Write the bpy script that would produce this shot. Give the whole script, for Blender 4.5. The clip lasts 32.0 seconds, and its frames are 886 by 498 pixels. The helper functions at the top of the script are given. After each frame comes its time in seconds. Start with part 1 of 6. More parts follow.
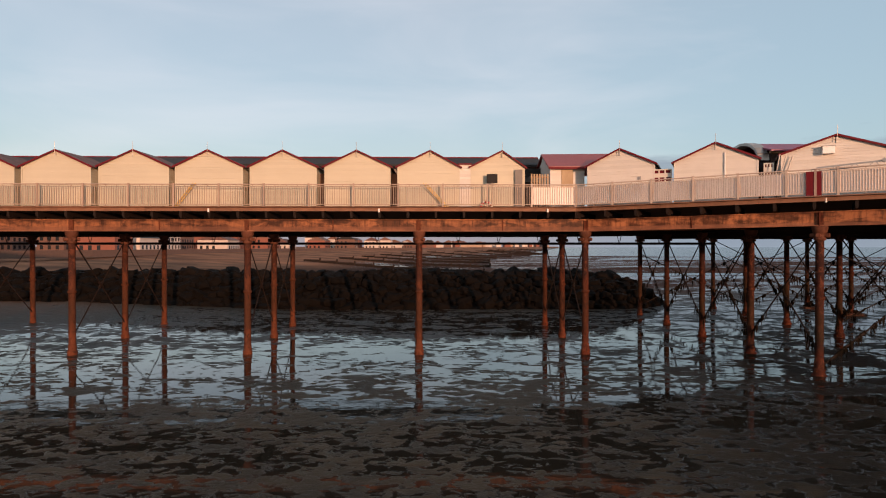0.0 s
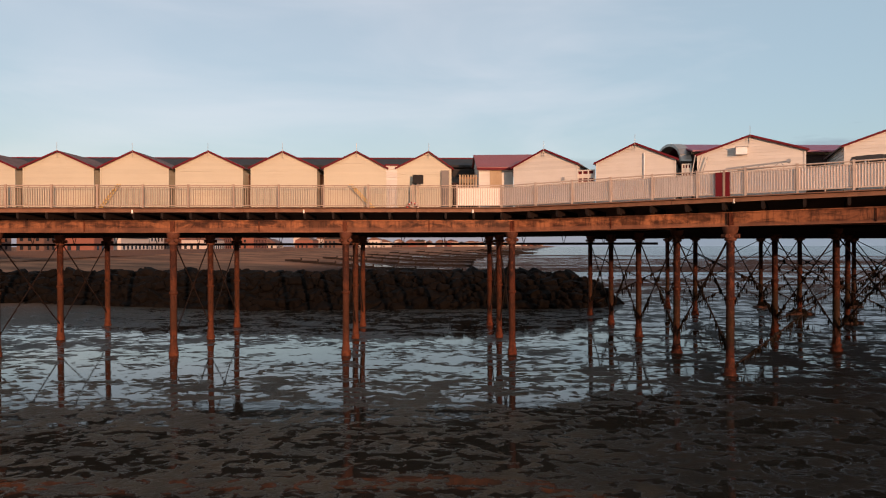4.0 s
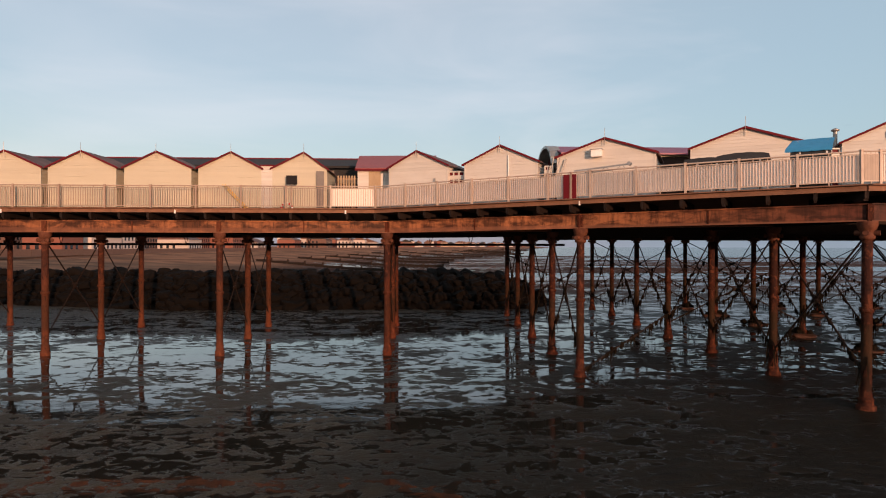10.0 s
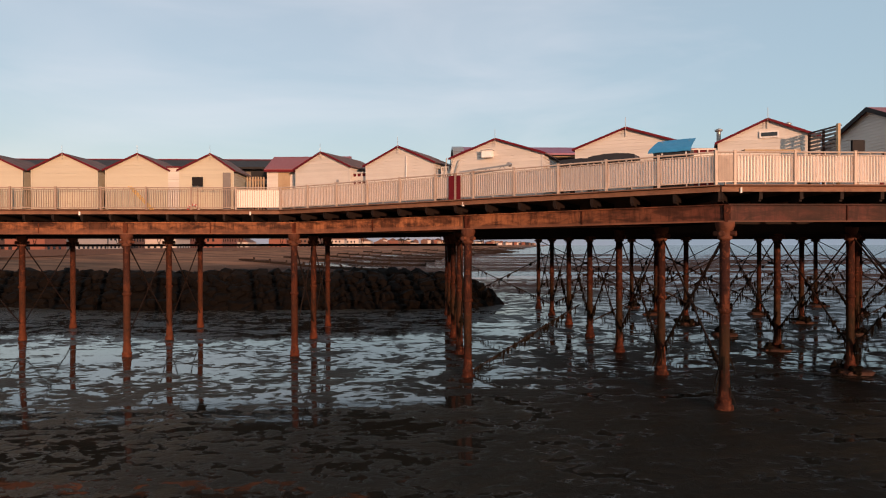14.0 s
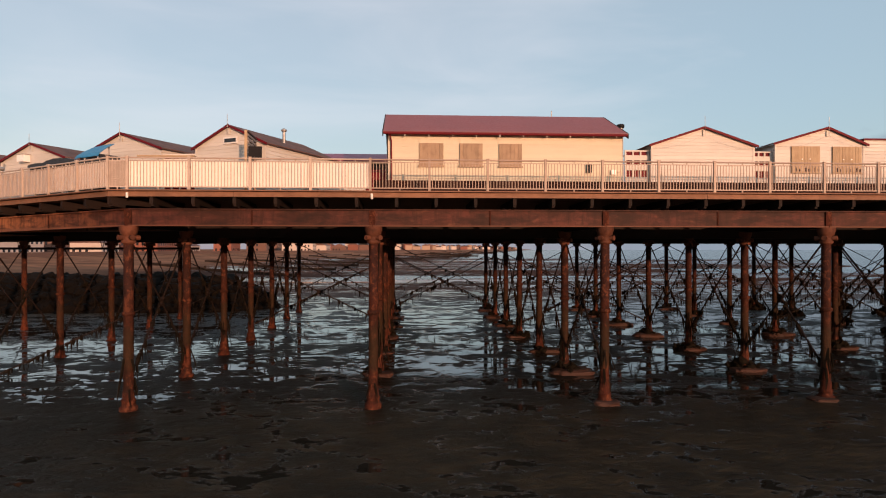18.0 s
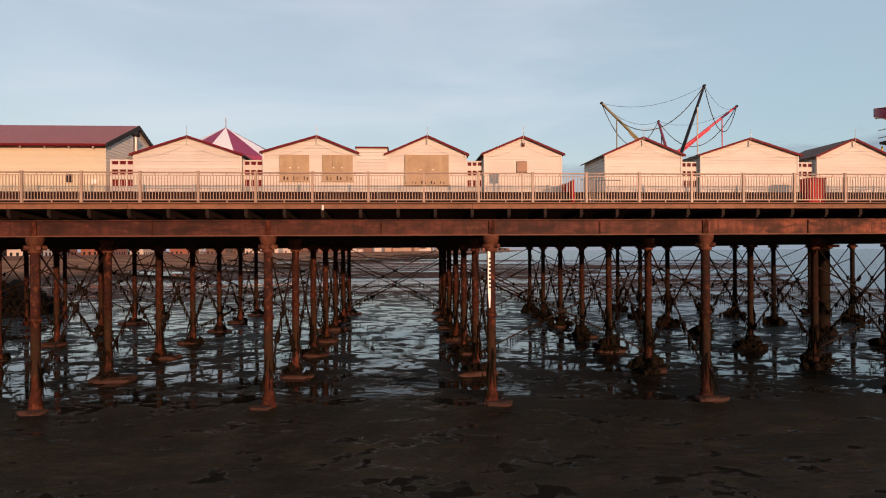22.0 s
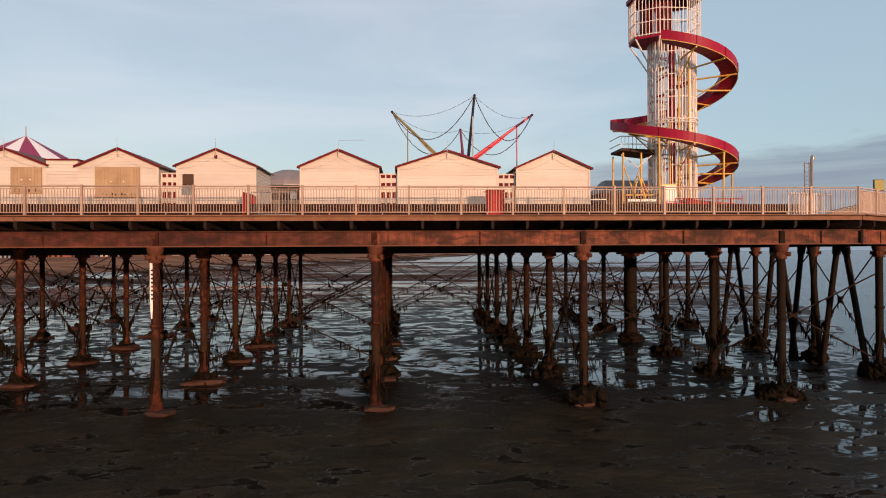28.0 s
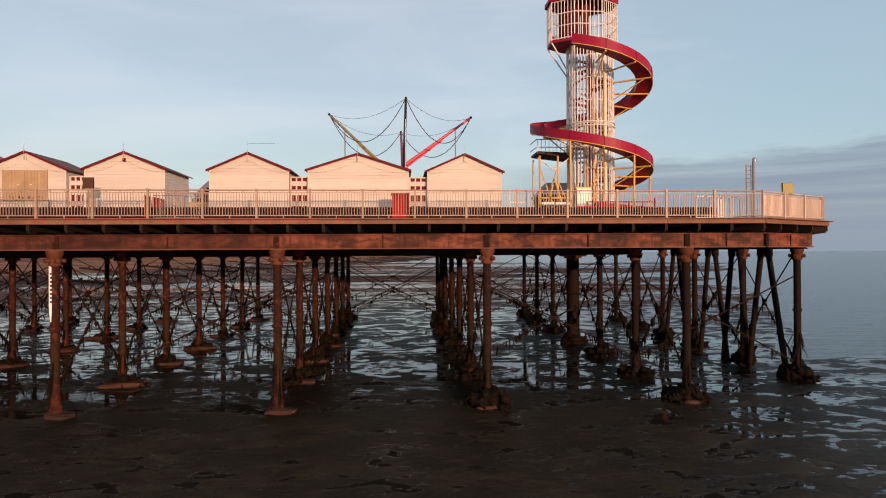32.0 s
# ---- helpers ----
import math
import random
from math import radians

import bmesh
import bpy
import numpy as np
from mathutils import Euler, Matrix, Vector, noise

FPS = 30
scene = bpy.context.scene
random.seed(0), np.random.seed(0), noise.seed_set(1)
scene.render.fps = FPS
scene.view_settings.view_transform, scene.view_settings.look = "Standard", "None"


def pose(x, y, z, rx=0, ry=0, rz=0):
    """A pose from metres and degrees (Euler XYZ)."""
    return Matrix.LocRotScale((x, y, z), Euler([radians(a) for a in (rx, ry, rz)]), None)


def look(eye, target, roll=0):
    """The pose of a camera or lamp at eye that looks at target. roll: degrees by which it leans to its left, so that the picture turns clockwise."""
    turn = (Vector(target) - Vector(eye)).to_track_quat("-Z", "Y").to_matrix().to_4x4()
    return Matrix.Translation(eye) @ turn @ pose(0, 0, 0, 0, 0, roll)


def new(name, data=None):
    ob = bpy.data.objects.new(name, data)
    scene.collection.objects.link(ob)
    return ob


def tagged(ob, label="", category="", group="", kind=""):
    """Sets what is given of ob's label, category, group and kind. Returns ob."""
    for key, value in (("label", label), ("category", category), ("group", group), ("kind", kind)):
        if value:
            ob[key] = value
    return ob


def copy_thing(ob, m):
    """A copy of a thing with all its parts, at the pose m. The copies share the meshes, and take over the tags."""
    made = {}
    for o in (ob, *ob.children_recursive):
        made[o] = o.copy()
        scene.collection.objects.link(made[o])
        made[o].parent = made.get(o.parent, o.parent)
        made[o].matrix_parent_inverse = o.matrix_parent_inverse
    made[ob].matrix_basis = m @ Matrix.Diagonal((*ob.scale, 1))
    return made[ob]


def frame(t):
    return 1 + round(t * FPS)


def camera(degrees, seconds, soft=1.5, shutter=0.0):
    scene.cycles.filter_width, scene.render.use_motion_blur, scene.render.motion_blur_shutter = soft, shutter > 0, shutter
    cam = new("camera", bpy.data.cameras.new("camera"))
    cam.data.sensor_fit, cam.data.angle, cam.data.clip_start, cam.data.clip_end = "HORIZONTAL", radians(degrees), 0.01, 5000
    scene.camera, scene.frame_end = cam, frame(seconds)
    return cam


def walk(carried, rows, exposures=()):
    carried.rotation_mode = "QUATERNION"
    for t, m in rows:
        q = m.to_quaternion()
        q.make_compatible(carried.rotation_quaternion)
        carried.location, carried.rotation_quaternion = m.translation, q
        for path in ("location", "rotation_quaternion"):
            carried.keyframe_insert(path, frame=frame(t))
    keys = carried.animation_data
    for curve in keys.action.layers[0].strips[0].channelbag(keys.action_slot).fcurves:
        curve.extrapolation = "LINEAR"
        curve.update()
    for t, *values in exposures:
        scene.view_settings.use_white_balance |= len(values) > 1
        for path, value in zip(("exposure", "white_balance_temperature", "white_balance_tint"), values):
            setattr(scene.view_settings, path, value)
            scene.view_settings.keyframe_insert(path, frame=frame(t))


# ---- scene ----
cam = camera(72.5, 32.0, soft=1.1)
PATH = [
    (0, (-45.506, -21.500, 5.896), (-45.470, -19.501, 5.888), -0.00),
    (0.5, (-44.870, -21.527, 5.909), (-44.841, -19.527, 5.901), 0.20),
    (1, (-44.331, -21.504, 5.924), (-44.304, -19.504, 5.915), 0.20),
    (1.5, (-43.879, -21.495, 5.934), (-43.850, -19.495, 5.925), 0.20),
    (2, (-43.494, -21.485, 5.945), (-43.457, -19.485, 5.935), 0.30),
    (2.5, (-43.121, -21.546, 5.952), (-43.075, -19.546, 5.942), 0.20),
    (3, (-42.722, -21.598, 5.959), (-42.669, -19.599, 5.948), 0.10),
    (3.5, (-42.262, -21.625, 5.965), (-42.207, -19.626, 5.955), -0.10),
    (5.5, (-40.045, -21.671, 5.984), (-39.994, -19.672, 5.973), -0.10),
    (6, (-39.600, -21.672, 5.988), (-39.544, -19.672, 5.978), -0.10),
    (7, (-38.514, -21.807, 6.030), (-38.456, -19.808, 6.016), 0.00),
    (7.5, (-37.943, -21.808, 6.028), (-37.883, -19.809, 6.013), 0.10),
    (8, (-37.401, -21.823, 6.019), (-37.337, -19.824, 6.006), 0.00),
    (8.5, (-36.872, -21.839, 5.998), (-36.802, -19.841, 5.988), -0.00),
    (9, (-36.323, -21.853, 5.981), (-36.250, -19.854, 5.974), -0.00),
    (9.5, (-35.694, -21.896, 5.984), (-35.621, -19.898, 5.975), 0.10),
    (10, (-35.063, -21.896, 6.001), (-34.990, -19.898, 5.992), 0.10),
    (10.5, (-34.438, -21.958, 6.025), (-34.364, -19.960, 6.015), 0.00),
    (11, (-33.811, -21.969, 6.054), (-33.736, -19.970, 6.043), -0.00),
    (11.5, (-33.205, -22.011, 6.093), (-33.127, -20.012, 6.080), -0.10),
    (12, (-32.647, -22.056, 6.135), (-32.563, -20.058, 6.119), -0.10),
    (12.5, (-32.045, -22.083, 6.150), (-31.956, -20.085, 6.133), -0.10),
    (13, (-31.324, -22.176, 6.154), (-31.240, -20.178, 6.137), -0.10),
    (13.5, (-30.356, -22.169, 6.121), (-30.288, -20.170, 6.107), -0.10),
    (14.1, (-29.579, -22.217, 6.118), (-29.508, -20.219, 6.104), -0.09),
    (14.3, (-28.978, -22.255, 6.115), (-28.905, -20.256, 6.102), -0.08),
    (15.5, (-22.003, -22.690, 6.086), (-21.904, -20.693, 6.075), -0.00),
    (16, (-19.363, -22.797, 6.112), (-19.245, -20.801, 6.101), 0.10),
    (16.5, (-16.491, -22.991, 6.050), (-16.373, -20.995, 6.046), 0.00),
    (17, (-13.611, -23.246, 6.024), (-13.495, -21.249, 6.023), -0.00),
    (17.5, (-10.760, -23.511, 6.052), (-10.643, -21.514, 6.052), -0.00),
    (18, (-7.868, -23.647, 6.083), (-7.749, -21.650, 6.083), -0.00),
    (18.5, (-4.986, -23.872, 6.119), (-4.865, -21.875, 6.118), -0.10),
    (19, (-1.916, -24.164, 6.158), (-1.807, -22.167, 6.157), -0.10),
    (19.5, (0.966, -24.323, 6.236), (1.078, -22.326, 6.233), -0.10),
    (20, (3.761, -24.474, 6.276), (3.881, -22.478, 6.271), -0.10),
    (20.5, (6.599, -24.689, 6.339), (6.721, -22.692, 6.333), -0.20),
    (21, (9.300, -24.825, 6.382), (9.428, -22.829, 6.377), -0.20),
    (21.5, (12.024, -24.979, 6.338), (12.154, -22.983, 6.341), -0.20),
    (22, (14.761, -25.175, 6.345), (14.889, -23.179, 6.349), -0.30),
    (22.5, (17.448, -25.500, 6.387), (17.571, -23.503, 6.392), -0.30),
    (23, (20.033, -25.744, 6.421), (20.156, -23.748, 6.428), -0.30),
    (23.5, (22.347, -25.904, 6.510), (22.479, -23.908, 6.515), -0.40),
    (23.85, (23.988, -26.030, 6.562), (24.128, -24.035, 6.570), -0.31),
    (24, (24.142, -26.042, 6.567), (24.283, -24.047, 6.575), -0.30),
    (24.5, (24.922, -26.137, 6.571), (25.050, -24.141, 6.579), -0.30),
    (25, (25.476, -26.171, 6.568), (25.606, -24.176, 6.578), -0.40),
    (25.5, (26.015, -26.181, 6.603), (26.148, -24.186, 6.613), -0.30),
    (27.5, (28.304, -26.380, 6.706), (28.435, -24.385, 6.713), -0.30),
    (28, (28.811, -26.425, 6.718), (28.947, -24.429, 6.726), -0.30),
    (28.5, (29.355, -26.503, 6.736), (29.492, -24.508, 6.742), -0.30),
    (29, (29.912, -26.526, 6.780), (30.048, -24.530, 6.785), -0.30),
    (29.5, (30.444, -26.591, 6.808), (30.580, -24.596, 6.811), -0.30),
    (30, (30.953, -26.619, 6.804), (31.092, -24.624, 6.809), -0.30),
    (30.5, (31.468, -26.665, 6.811), (31.607, -24.670, 6.816), -0.30),
    (31, (31.940, -26.693, 6.808), (32.083, -24.698, 6.816), -0.20),
    (31.5, (32.414, -26.732, 6.806), (32.560, -24.737, 6.815), -0.20),
    (32, (32.986, -26.783, 6.811), (33.128, -24.788, 6.821), -0.30),
]
walk(cam, [(t, look(*p)) for t, *p in PATH], [(0, 0.75, 6480, 12.5), (32, 0.75, 6480, 12.5)])

# ---- world, sun ----
SUN_TURN, SUN_HEIGHT = 20.0, 5.0      # degrees from straight behind the viewer towards the sea, and above the horizon
sun_dir = Vector((math.sin(radians(SUN_TURN)) * math.cos(radians(SUN_HEIGHT)),
                  -math.cos(radians(SUN_TURN)) * math.cos(radians(SUN_HEIGHT)), math.sin(radians(SUN_HEIGHT))))
world = bpy.data.worlds.new("sky")
scene.world = world
world.use_nodes = True


class Net:
    """Short calls for building node trees."""

    def __init__(self, tree):
        self.t = tree
        self.t.nodes.clear()

    def n(self, kind, **sets):
        node = self.t.nodes.new(kind)
        for k, v in sets.items():
            if k == "op":
                node.operation = v
            elif k == "data":
                node.data_type = v
            elif k == "blend":
                node.blend_type = v
            elif k == "inp":
                for kk, vv in v.items():
                    if isinstance(vv, bpy.types.NodeSocket):
                        self.t.links.new(vv, node.inputs[kk])
                    else:
                        node.inputs[kk].default_value = vv
        return node

    def link(self, a, b):
        self.t.links.new(a, b)

    def math(self, op, a, b=0.0, clamp=False):
        node = self.n("ShaderNodeMath", op=op, inp={0: a, 1: b})
        node.use_clamp = clamp
        return node.outputs[0]

    def ramp(self, fac, stops):
        node = self.n("ShaderNodeValToRGB", inp={0: fac})
        el = node.color_ramp.elements
        while len(el) < len(stops):
            el.new(0.5)
        for e, (p, c) in zip(el, stops):
            e.position, e.color = p, (c, c, c, 1) if isinstance(c, (int, float)) else (*c, 1)
        return node.outputs[0]

    def mix(self, fac, a, b, blend="MIX"):
        node = self.n("ShaderNodeMix", data="RGBA", blend=blend)
        node.clamp_factor = True
        for k, v in ((0, fac), (6, a), (7, b)):
            if isinstance(v, bpy.types.NodeSocket):
                self.t.links.new(v, node.inputs[k])
            else:
                node.inputs[k].default_value = v if k == 0 else (*v, 1) if len(v) == 3 else v
        return node.outputs[2]

    def noise(self, vec, scale, detail=4.0, rough=0.55, dist=0.0):
        node = self.n("ShaderNodeTexNoise", inp={"Vector": vec, "Scale": scale, "Detail": detail, "Roughness": rough, "Distortion": dist})
        return node.outputs[0]

    def scaled(self, vec, x, y, z, turn=(0, 0, 0)):
        node = self.n("ShaderNodeMapping", inp={"Vector": vec})
        node.inputs["Scale"].default_value = (x, y, z)
        node.inputs["Rotation"].default_value = turn
        return node.outputs[0]


w = Net(world.node_tree)
sky = w.n("ShaderNodeTexSky")
sky.sky_type, sky.sun_disc = "NISHITA", False
sky.sun_elevation, sky.sun_rotation = radians(SUN_HEIGHT), math.atan2(sun_dir.x, sun_dir.y)
sky.altitude, sky.air_density, sky.dust_density, sky.ozone_density = 0.0, 1.0, 1.6, 2.2
tc = w.n("ShaderNodeTexCoord").outputs["Generated"]
sep = w.n("ShaderNodeSeparateXYZ", inp={0: tc})
# thin high streaks of cloud, and a grey bank low over the sea
streak = w.noise(w.scaled(tc, 1.0, 1.3, 4.6, (0.0, 0.22, 0.0)), 1.7, 5.0, 0.52, 0.5)
streak = w.ramp(streak, [(0.46, 0.0), (0.78, 1.0)])
bank_edge = w.math("ADD", w.math("MULTIPLY", w.noise(w.scaled(tc, 1.6, 1.6, 9.0), 2.0, 6.0, 0.6), 0.12), 0.09)
bank = w.math("MULTIPLY", w.math("SUBTRACT", bank_edge, sep.outputs[2]), 55.0, True)
bank = w.math("MULTIPLY", bank, w.ramp(sep.outputs[0], [(0.14, 0.0), (0.34, 1.0)]), True)
veil = w.mix(0.5, sky.outputs[0], w.mix(w.ramp(sep.outputs[0], [(0.0, 0.0), (0.55, 1.0)]), (2.80, 2.94, 2.93), (2.44, 3.00, 3.26)))      # thin high haze
col = w.mix(w.math("MULTIPLY", streak, 0.34), veil, (4.0, 3.8, 3.9))
layers = w.ramp(w.noise(w.scaled(tc, 0.6, 0.6, 22.0, (0.0, 0.05, 0.0)), 2.0, 4.0, 0.55, 0.3), [(0.40, 0.55), (0.60, 1.0)])
col = w.mix(w.math("MULTIPLY", w.math("MULTIPLY", bank, layers), 0.95), col, (1.12, 1.36, 1.66))
haze = w.ramp(sep.outputs[2], [(0.005, 0.88), (0.05, 0.55), (0.11, 0.0)])      # grey murk along the horizon
col = w.mix(haze, col, w.mix(w.ramp(sep.outputs[0], [(0.05, 0.0), (0.40, 1.0)]), (1.45, 1.30, 1.48), (1.16, 1.40, 1.68)))
bg = w.n("ShaderNodeBackground", inp={0: col, 1: 0.15})
out = w.n("ShaderNodeOutputWorld", inp={0: bg.outputs[0]})

lamp = bpy.data.lights.new("sun", "SUN")
lamp.energy, lamp.angle, lamp.color = 2.7, radians(0.6), (1.0, 0.55, 0.33)
sun = new("sun", lamp)
sun.matrix_world = look(sun_dir * 200, (0, 0, 0))


# ---- materials ----
def material(name, base, rough=0.6, metal=0.0, build=None, spec=0.5):
    m = bpy.data.materials.new(name)
    m.use_nodes = True
    k = Net(m.node_tree)
    b = k.n("ShaderNodeBsdfPrincipled")
    b.inputs["Base Color"].default_value = (*base, 1)
    b.inputs["Roughness"].default_value = rough
    b.inputs["Metallic"].default_value = metal
    b.inputs["Specular IOR Level"].default_value = spec
    o = k.n("ShaderNodeOutputMaterial", inp={0: b.outputs[0]})
    if build:
        build(k, b)
    return m


def bump(k, b, height, strength, distance):
    bm = k.n("ShaderNodeBump", inp={"Height": height, "Strength": strength, "Distance": distance})
    k.link(bm.outputs[0], b.inputs["Normal"])


def weathered(name, base, dirt, amount=0.5, rough=0.6, metal=0.0, scale=1.5, vary=0.12, grain=(1, 1, 1), lift=0.004, spec=0.5):
    """Paint, wood or metal with stains at two scales, and a slight difference from piece to piece."""

    def build(k, b):
        pos = k.n("ShaderNodeNewGeometry").outputs["Position"]
        big = k.noise(pos, scale, 5.0, 0.6, 0.3)
        fine = k.noise(k.scaled(pos, *grain), scale * 14, 4.0, 0.65)
        mask = k.ramp(k.math("ADD", k.math("MULTIPLY", big, 0.65), k.math("MULTIPLY", fine, 0.35)), [(0.44, 0.0), (0.66, 1.0)])
        rnd = k.n("ShaderNodeObjectInfo").outputs["Random"]
        tone = k.math("ADD", k.math("MULTIPLY", rnd, 2 * vary), 1 - vary)
        c = k.mix(k.math("MULTIPLY", mask, amount), base, dirt)
        c = k.mix(1.0, c, k.n("ShaderNodeCombineColor", inp={0: tone, 1: tone, 2: tone}).outputs[0], "MULTIPLY")
        k.link(c, b.inputs["Base Color"])
        k.link(k.math("ADD", k.math("MULTIPLY", fine, 0.3), rough - 0.15, True), b.inputs["Roughness"])
        bump(k, b, fine, 0.5, lift)

    return material(name, base, rough, metal, build, spec)


def iron(k, b):
    """Rusty cast iron with a dark, damp band of weed where the tide reaches."""
    pos = k.n("ShaderNodeNewGeometry").outputs["Position"]
    z = k.n("ShaderNodeSeparateXYZ", inp={0: pos}).outputs[2]
    big = k.noise(pos, 1.1, 6.0, 0.62, 0.4)
    fine = k.noise(k.scaled(pos, 1, 1, 0.35), 16, 4.0, 0.7)
    rust = k.mix(k.ramp(fine, [(0.35, 0.0), (0.7, 1.0)]), (0.056, 0.0105, 0.0050), (0.114, 0.0245, 0.0105))
    rust = k.mix(k.ramp(big, [(0.42, 0.0), (0.62, 0.8)]), rust, (0.020, 0.0050, 0.003))
    px_ = k.n("ShaderNodeSeparateXYZ", inp={0: pos}).outputs[0]
    rust = k.mix(k.ramp(k.math("DIVIDE", k.math("ADD", px_, 60.0), 60.0), [(0.28, 0.55), (0.44, 0.0)]), rust, k.mix(fine, (0.085, 0.025, 0.011), (0.18, 0.064, 0.031)))   # flaking rust on the dry approach
    rust = k.mix(k.ramp(k.math("DIVIDE", k.math("ADD", px_, 60.0), 60.0), [(0.40, 0.0), (0.56, 0.42)]), rust, (0.022, 0.0092, 0.0048))
    spots = k.noise(k.scaled(pos, 1, 1, 0.7), 5.0, 5.0, 0.7, 0.5)
    coat = k.ramp(k.math("DIVIDE", k.math("ADD", z, k.math("MULTIPLY", k.math("SUBTRACT", big, 0.5), 1.6)), 8.0), [(0.49, 0.0), (0.55, 0.72), (0.76, 0.72), (0.79, 0.0)])
    rust = k.mix(coat, rust, (0.026, 0.0105, 0.0085))      # old dark paint on the upper shafts
    rust = k.mix(k.ramp(spots, [(0.52, 0.0), (0.62, 0.7)]), rust, (0.14, 0.045, 0.022))      # fresh orange scale
    rust = k.mix(k.ramp(spots, [(0.34, 0.8), (0.44, 0.0)]), rust, (0.012, 0.005, 0.0035))      # scabs of old tar
    line = k.math("ADD", z, k.math("MULTIPLY", k.math("SUBTRACT", spots, 0.5), 1.2))
    slime = k.ramp(k.math("DIVIDE", line, 5.0), [(0.26, 0.0), (0.32, 0.5), (0.56, 0.45), (0.64, 0.0)])
    rust = k.mix(k.math("MULTIPLY", slime, k.ramp(k.math("DIVIDE", k.math("ADD", px_, 60.0), 60.0), [(0.40, 0.25), (0.58, 1.0)])), rust, (0.040, 0.027, 0.011))      # green-brown slime at half tide
    tide = k.math("ADD", z, k.math("MULTIPLY", k.math("SUBTRACT", big, 0.5), 4.5))
    weed = k.ramp(k.math("DIVIDE", tide, 7.0), [(0.10, 0.0), (0.20, 0.62), (0.48, 0.5), (0.60, 0.0)])
    c = k.mix(k.math("MULTIPLY", weed, 0.75), rust, (0.011, 0.007, 0.004))
    seaward = k.ramp(k.math("DIVIDE", k.n("ShaderNodeSeparateXYZ", inp={0: pos}).outputs[0], 60.0), [(0.35, 0.0), (0.75, 0.92)])
    c = k.mix(seaward, c, (0.0085, 0.0062, 0.0036))      # slimy weed on the piles that stand deepest
    k.link(c, b.inputs["Base Color"])
    k.link(k.math("ADD", k.math("MULTIPLY", fine, 0.3), 0.65), b.inputs["Roughness"])
    bump(k, b, k.math("ADD", fine, k.math("MULTIPLY", spots, 1.5)), 0.9, 0.022)


def girder_paint(k, b):
    """Worn cream-brown paint on steel with streaks of rust."""
    pos = k.n("ShaderNodeNewGeometry").outputs["Position"]
    big = k.noise(k.scaled(pos, 0.55, 0.55, 1.2), 1.0, 6.0, 0.66, 0.6)
    run = k.noise(k.scaled(pos, 1.6, 1.6, 0.22), 3.0, 5.0, 0.7)
    fine = k.noise(pos, 22, 4.0, 0.7)
    gz_ = k.n("ShaderNodeSeparateXYZ", inp={0: pos}).outputs[2]
    end = k.ramp(k.math("DIVIDE", k.n("ShaderNodeSeparateXYZ", inp={0: pos}).outputs[0], 60.0), [(0.35, 0.0), (0.62, 1.0)])
    shoreward = k.ramp(k.math("DIVIDE", k.math("ADD", k.n("ShaderNodeSeparateXYZ", inp={0: pos}).outputs[0], 60.0), 60.0), [(0.56, 1.0), (0.70, 0.0)])
    paint = k.mix(shoreward, (0.092, 0.026, 0.018), (0.36, 0.138, 0.060))
    paint = k.mix(end, paint, (0.235, 0.072, 0.036))      # newer paint at the seaward end
    c = k.mix(k.ramp(k.math("SUBTRACT", big, k.math("MULTIPLY", shoreward, 0.05)), [(0.44, 0.0), (0.60, 0.9)]), paint, (0.045, 0.014, 0.008))
    flake = k.noise(k.scaled(pos, 0.9, 0.9, 5.0), 1.3, 5.0, 0.65, 0.8)
    c = k.mix(k.ramp(flake, [(0.56, 0.0), (0.70, 0.7)]), c, (0.16, 0.062, 0.035))      # flakes of paler primer
    c = k.mix(k.ramp(run, [(0.46, 0.0), (0.66, 0.75)]), c, (0.028, 0.010, 0.006))
    blotch = k.noise(k.scaled(pos, 0.8, 0.8, 2.2), 1.1, 5.0, 0.6, 0.5)
    c = k.mix(k.ramp(blotch, [(0.46, 0.0), (0.60, 0.75)]), c, (0.022, 0.008, 0.005))      # sooty patches
    c = k.mix(k.ramp(fine, [(0.62, 0.0), (0.75, 0.5)]), c, (0.06, 0.03, 0.02))
    c = k.mix(k.ramp(k.math("SUBTRACT", gz_, 6.72), [(0.26, 0.6), (0.30, 0.0)]), c, (0.20, 0.085, 0.05))      # bare bottom flange
    rnd = k.n("ShaderNodeObjectInfo").outputs["Random"]
    tone = k.math("ADD", k.math("MULTIPLY", rnd, 0.5), 0.72)
    c = k.mix(1.0, c, k.n("ShaderNodeCombineColor", inp={0: tone, 1: tone, 2: tone}).outputs[0], "MULTIPLY")
    k.link(c, b.inputs["Base Color"])
    k.link(k.math("ADD", k.math("MULTIPLY", fine, 0.3), 0.5), b.inputs["Roughness"])
    bump(k, b, k.math("ADD", fine, big), 0.5, 0.01)


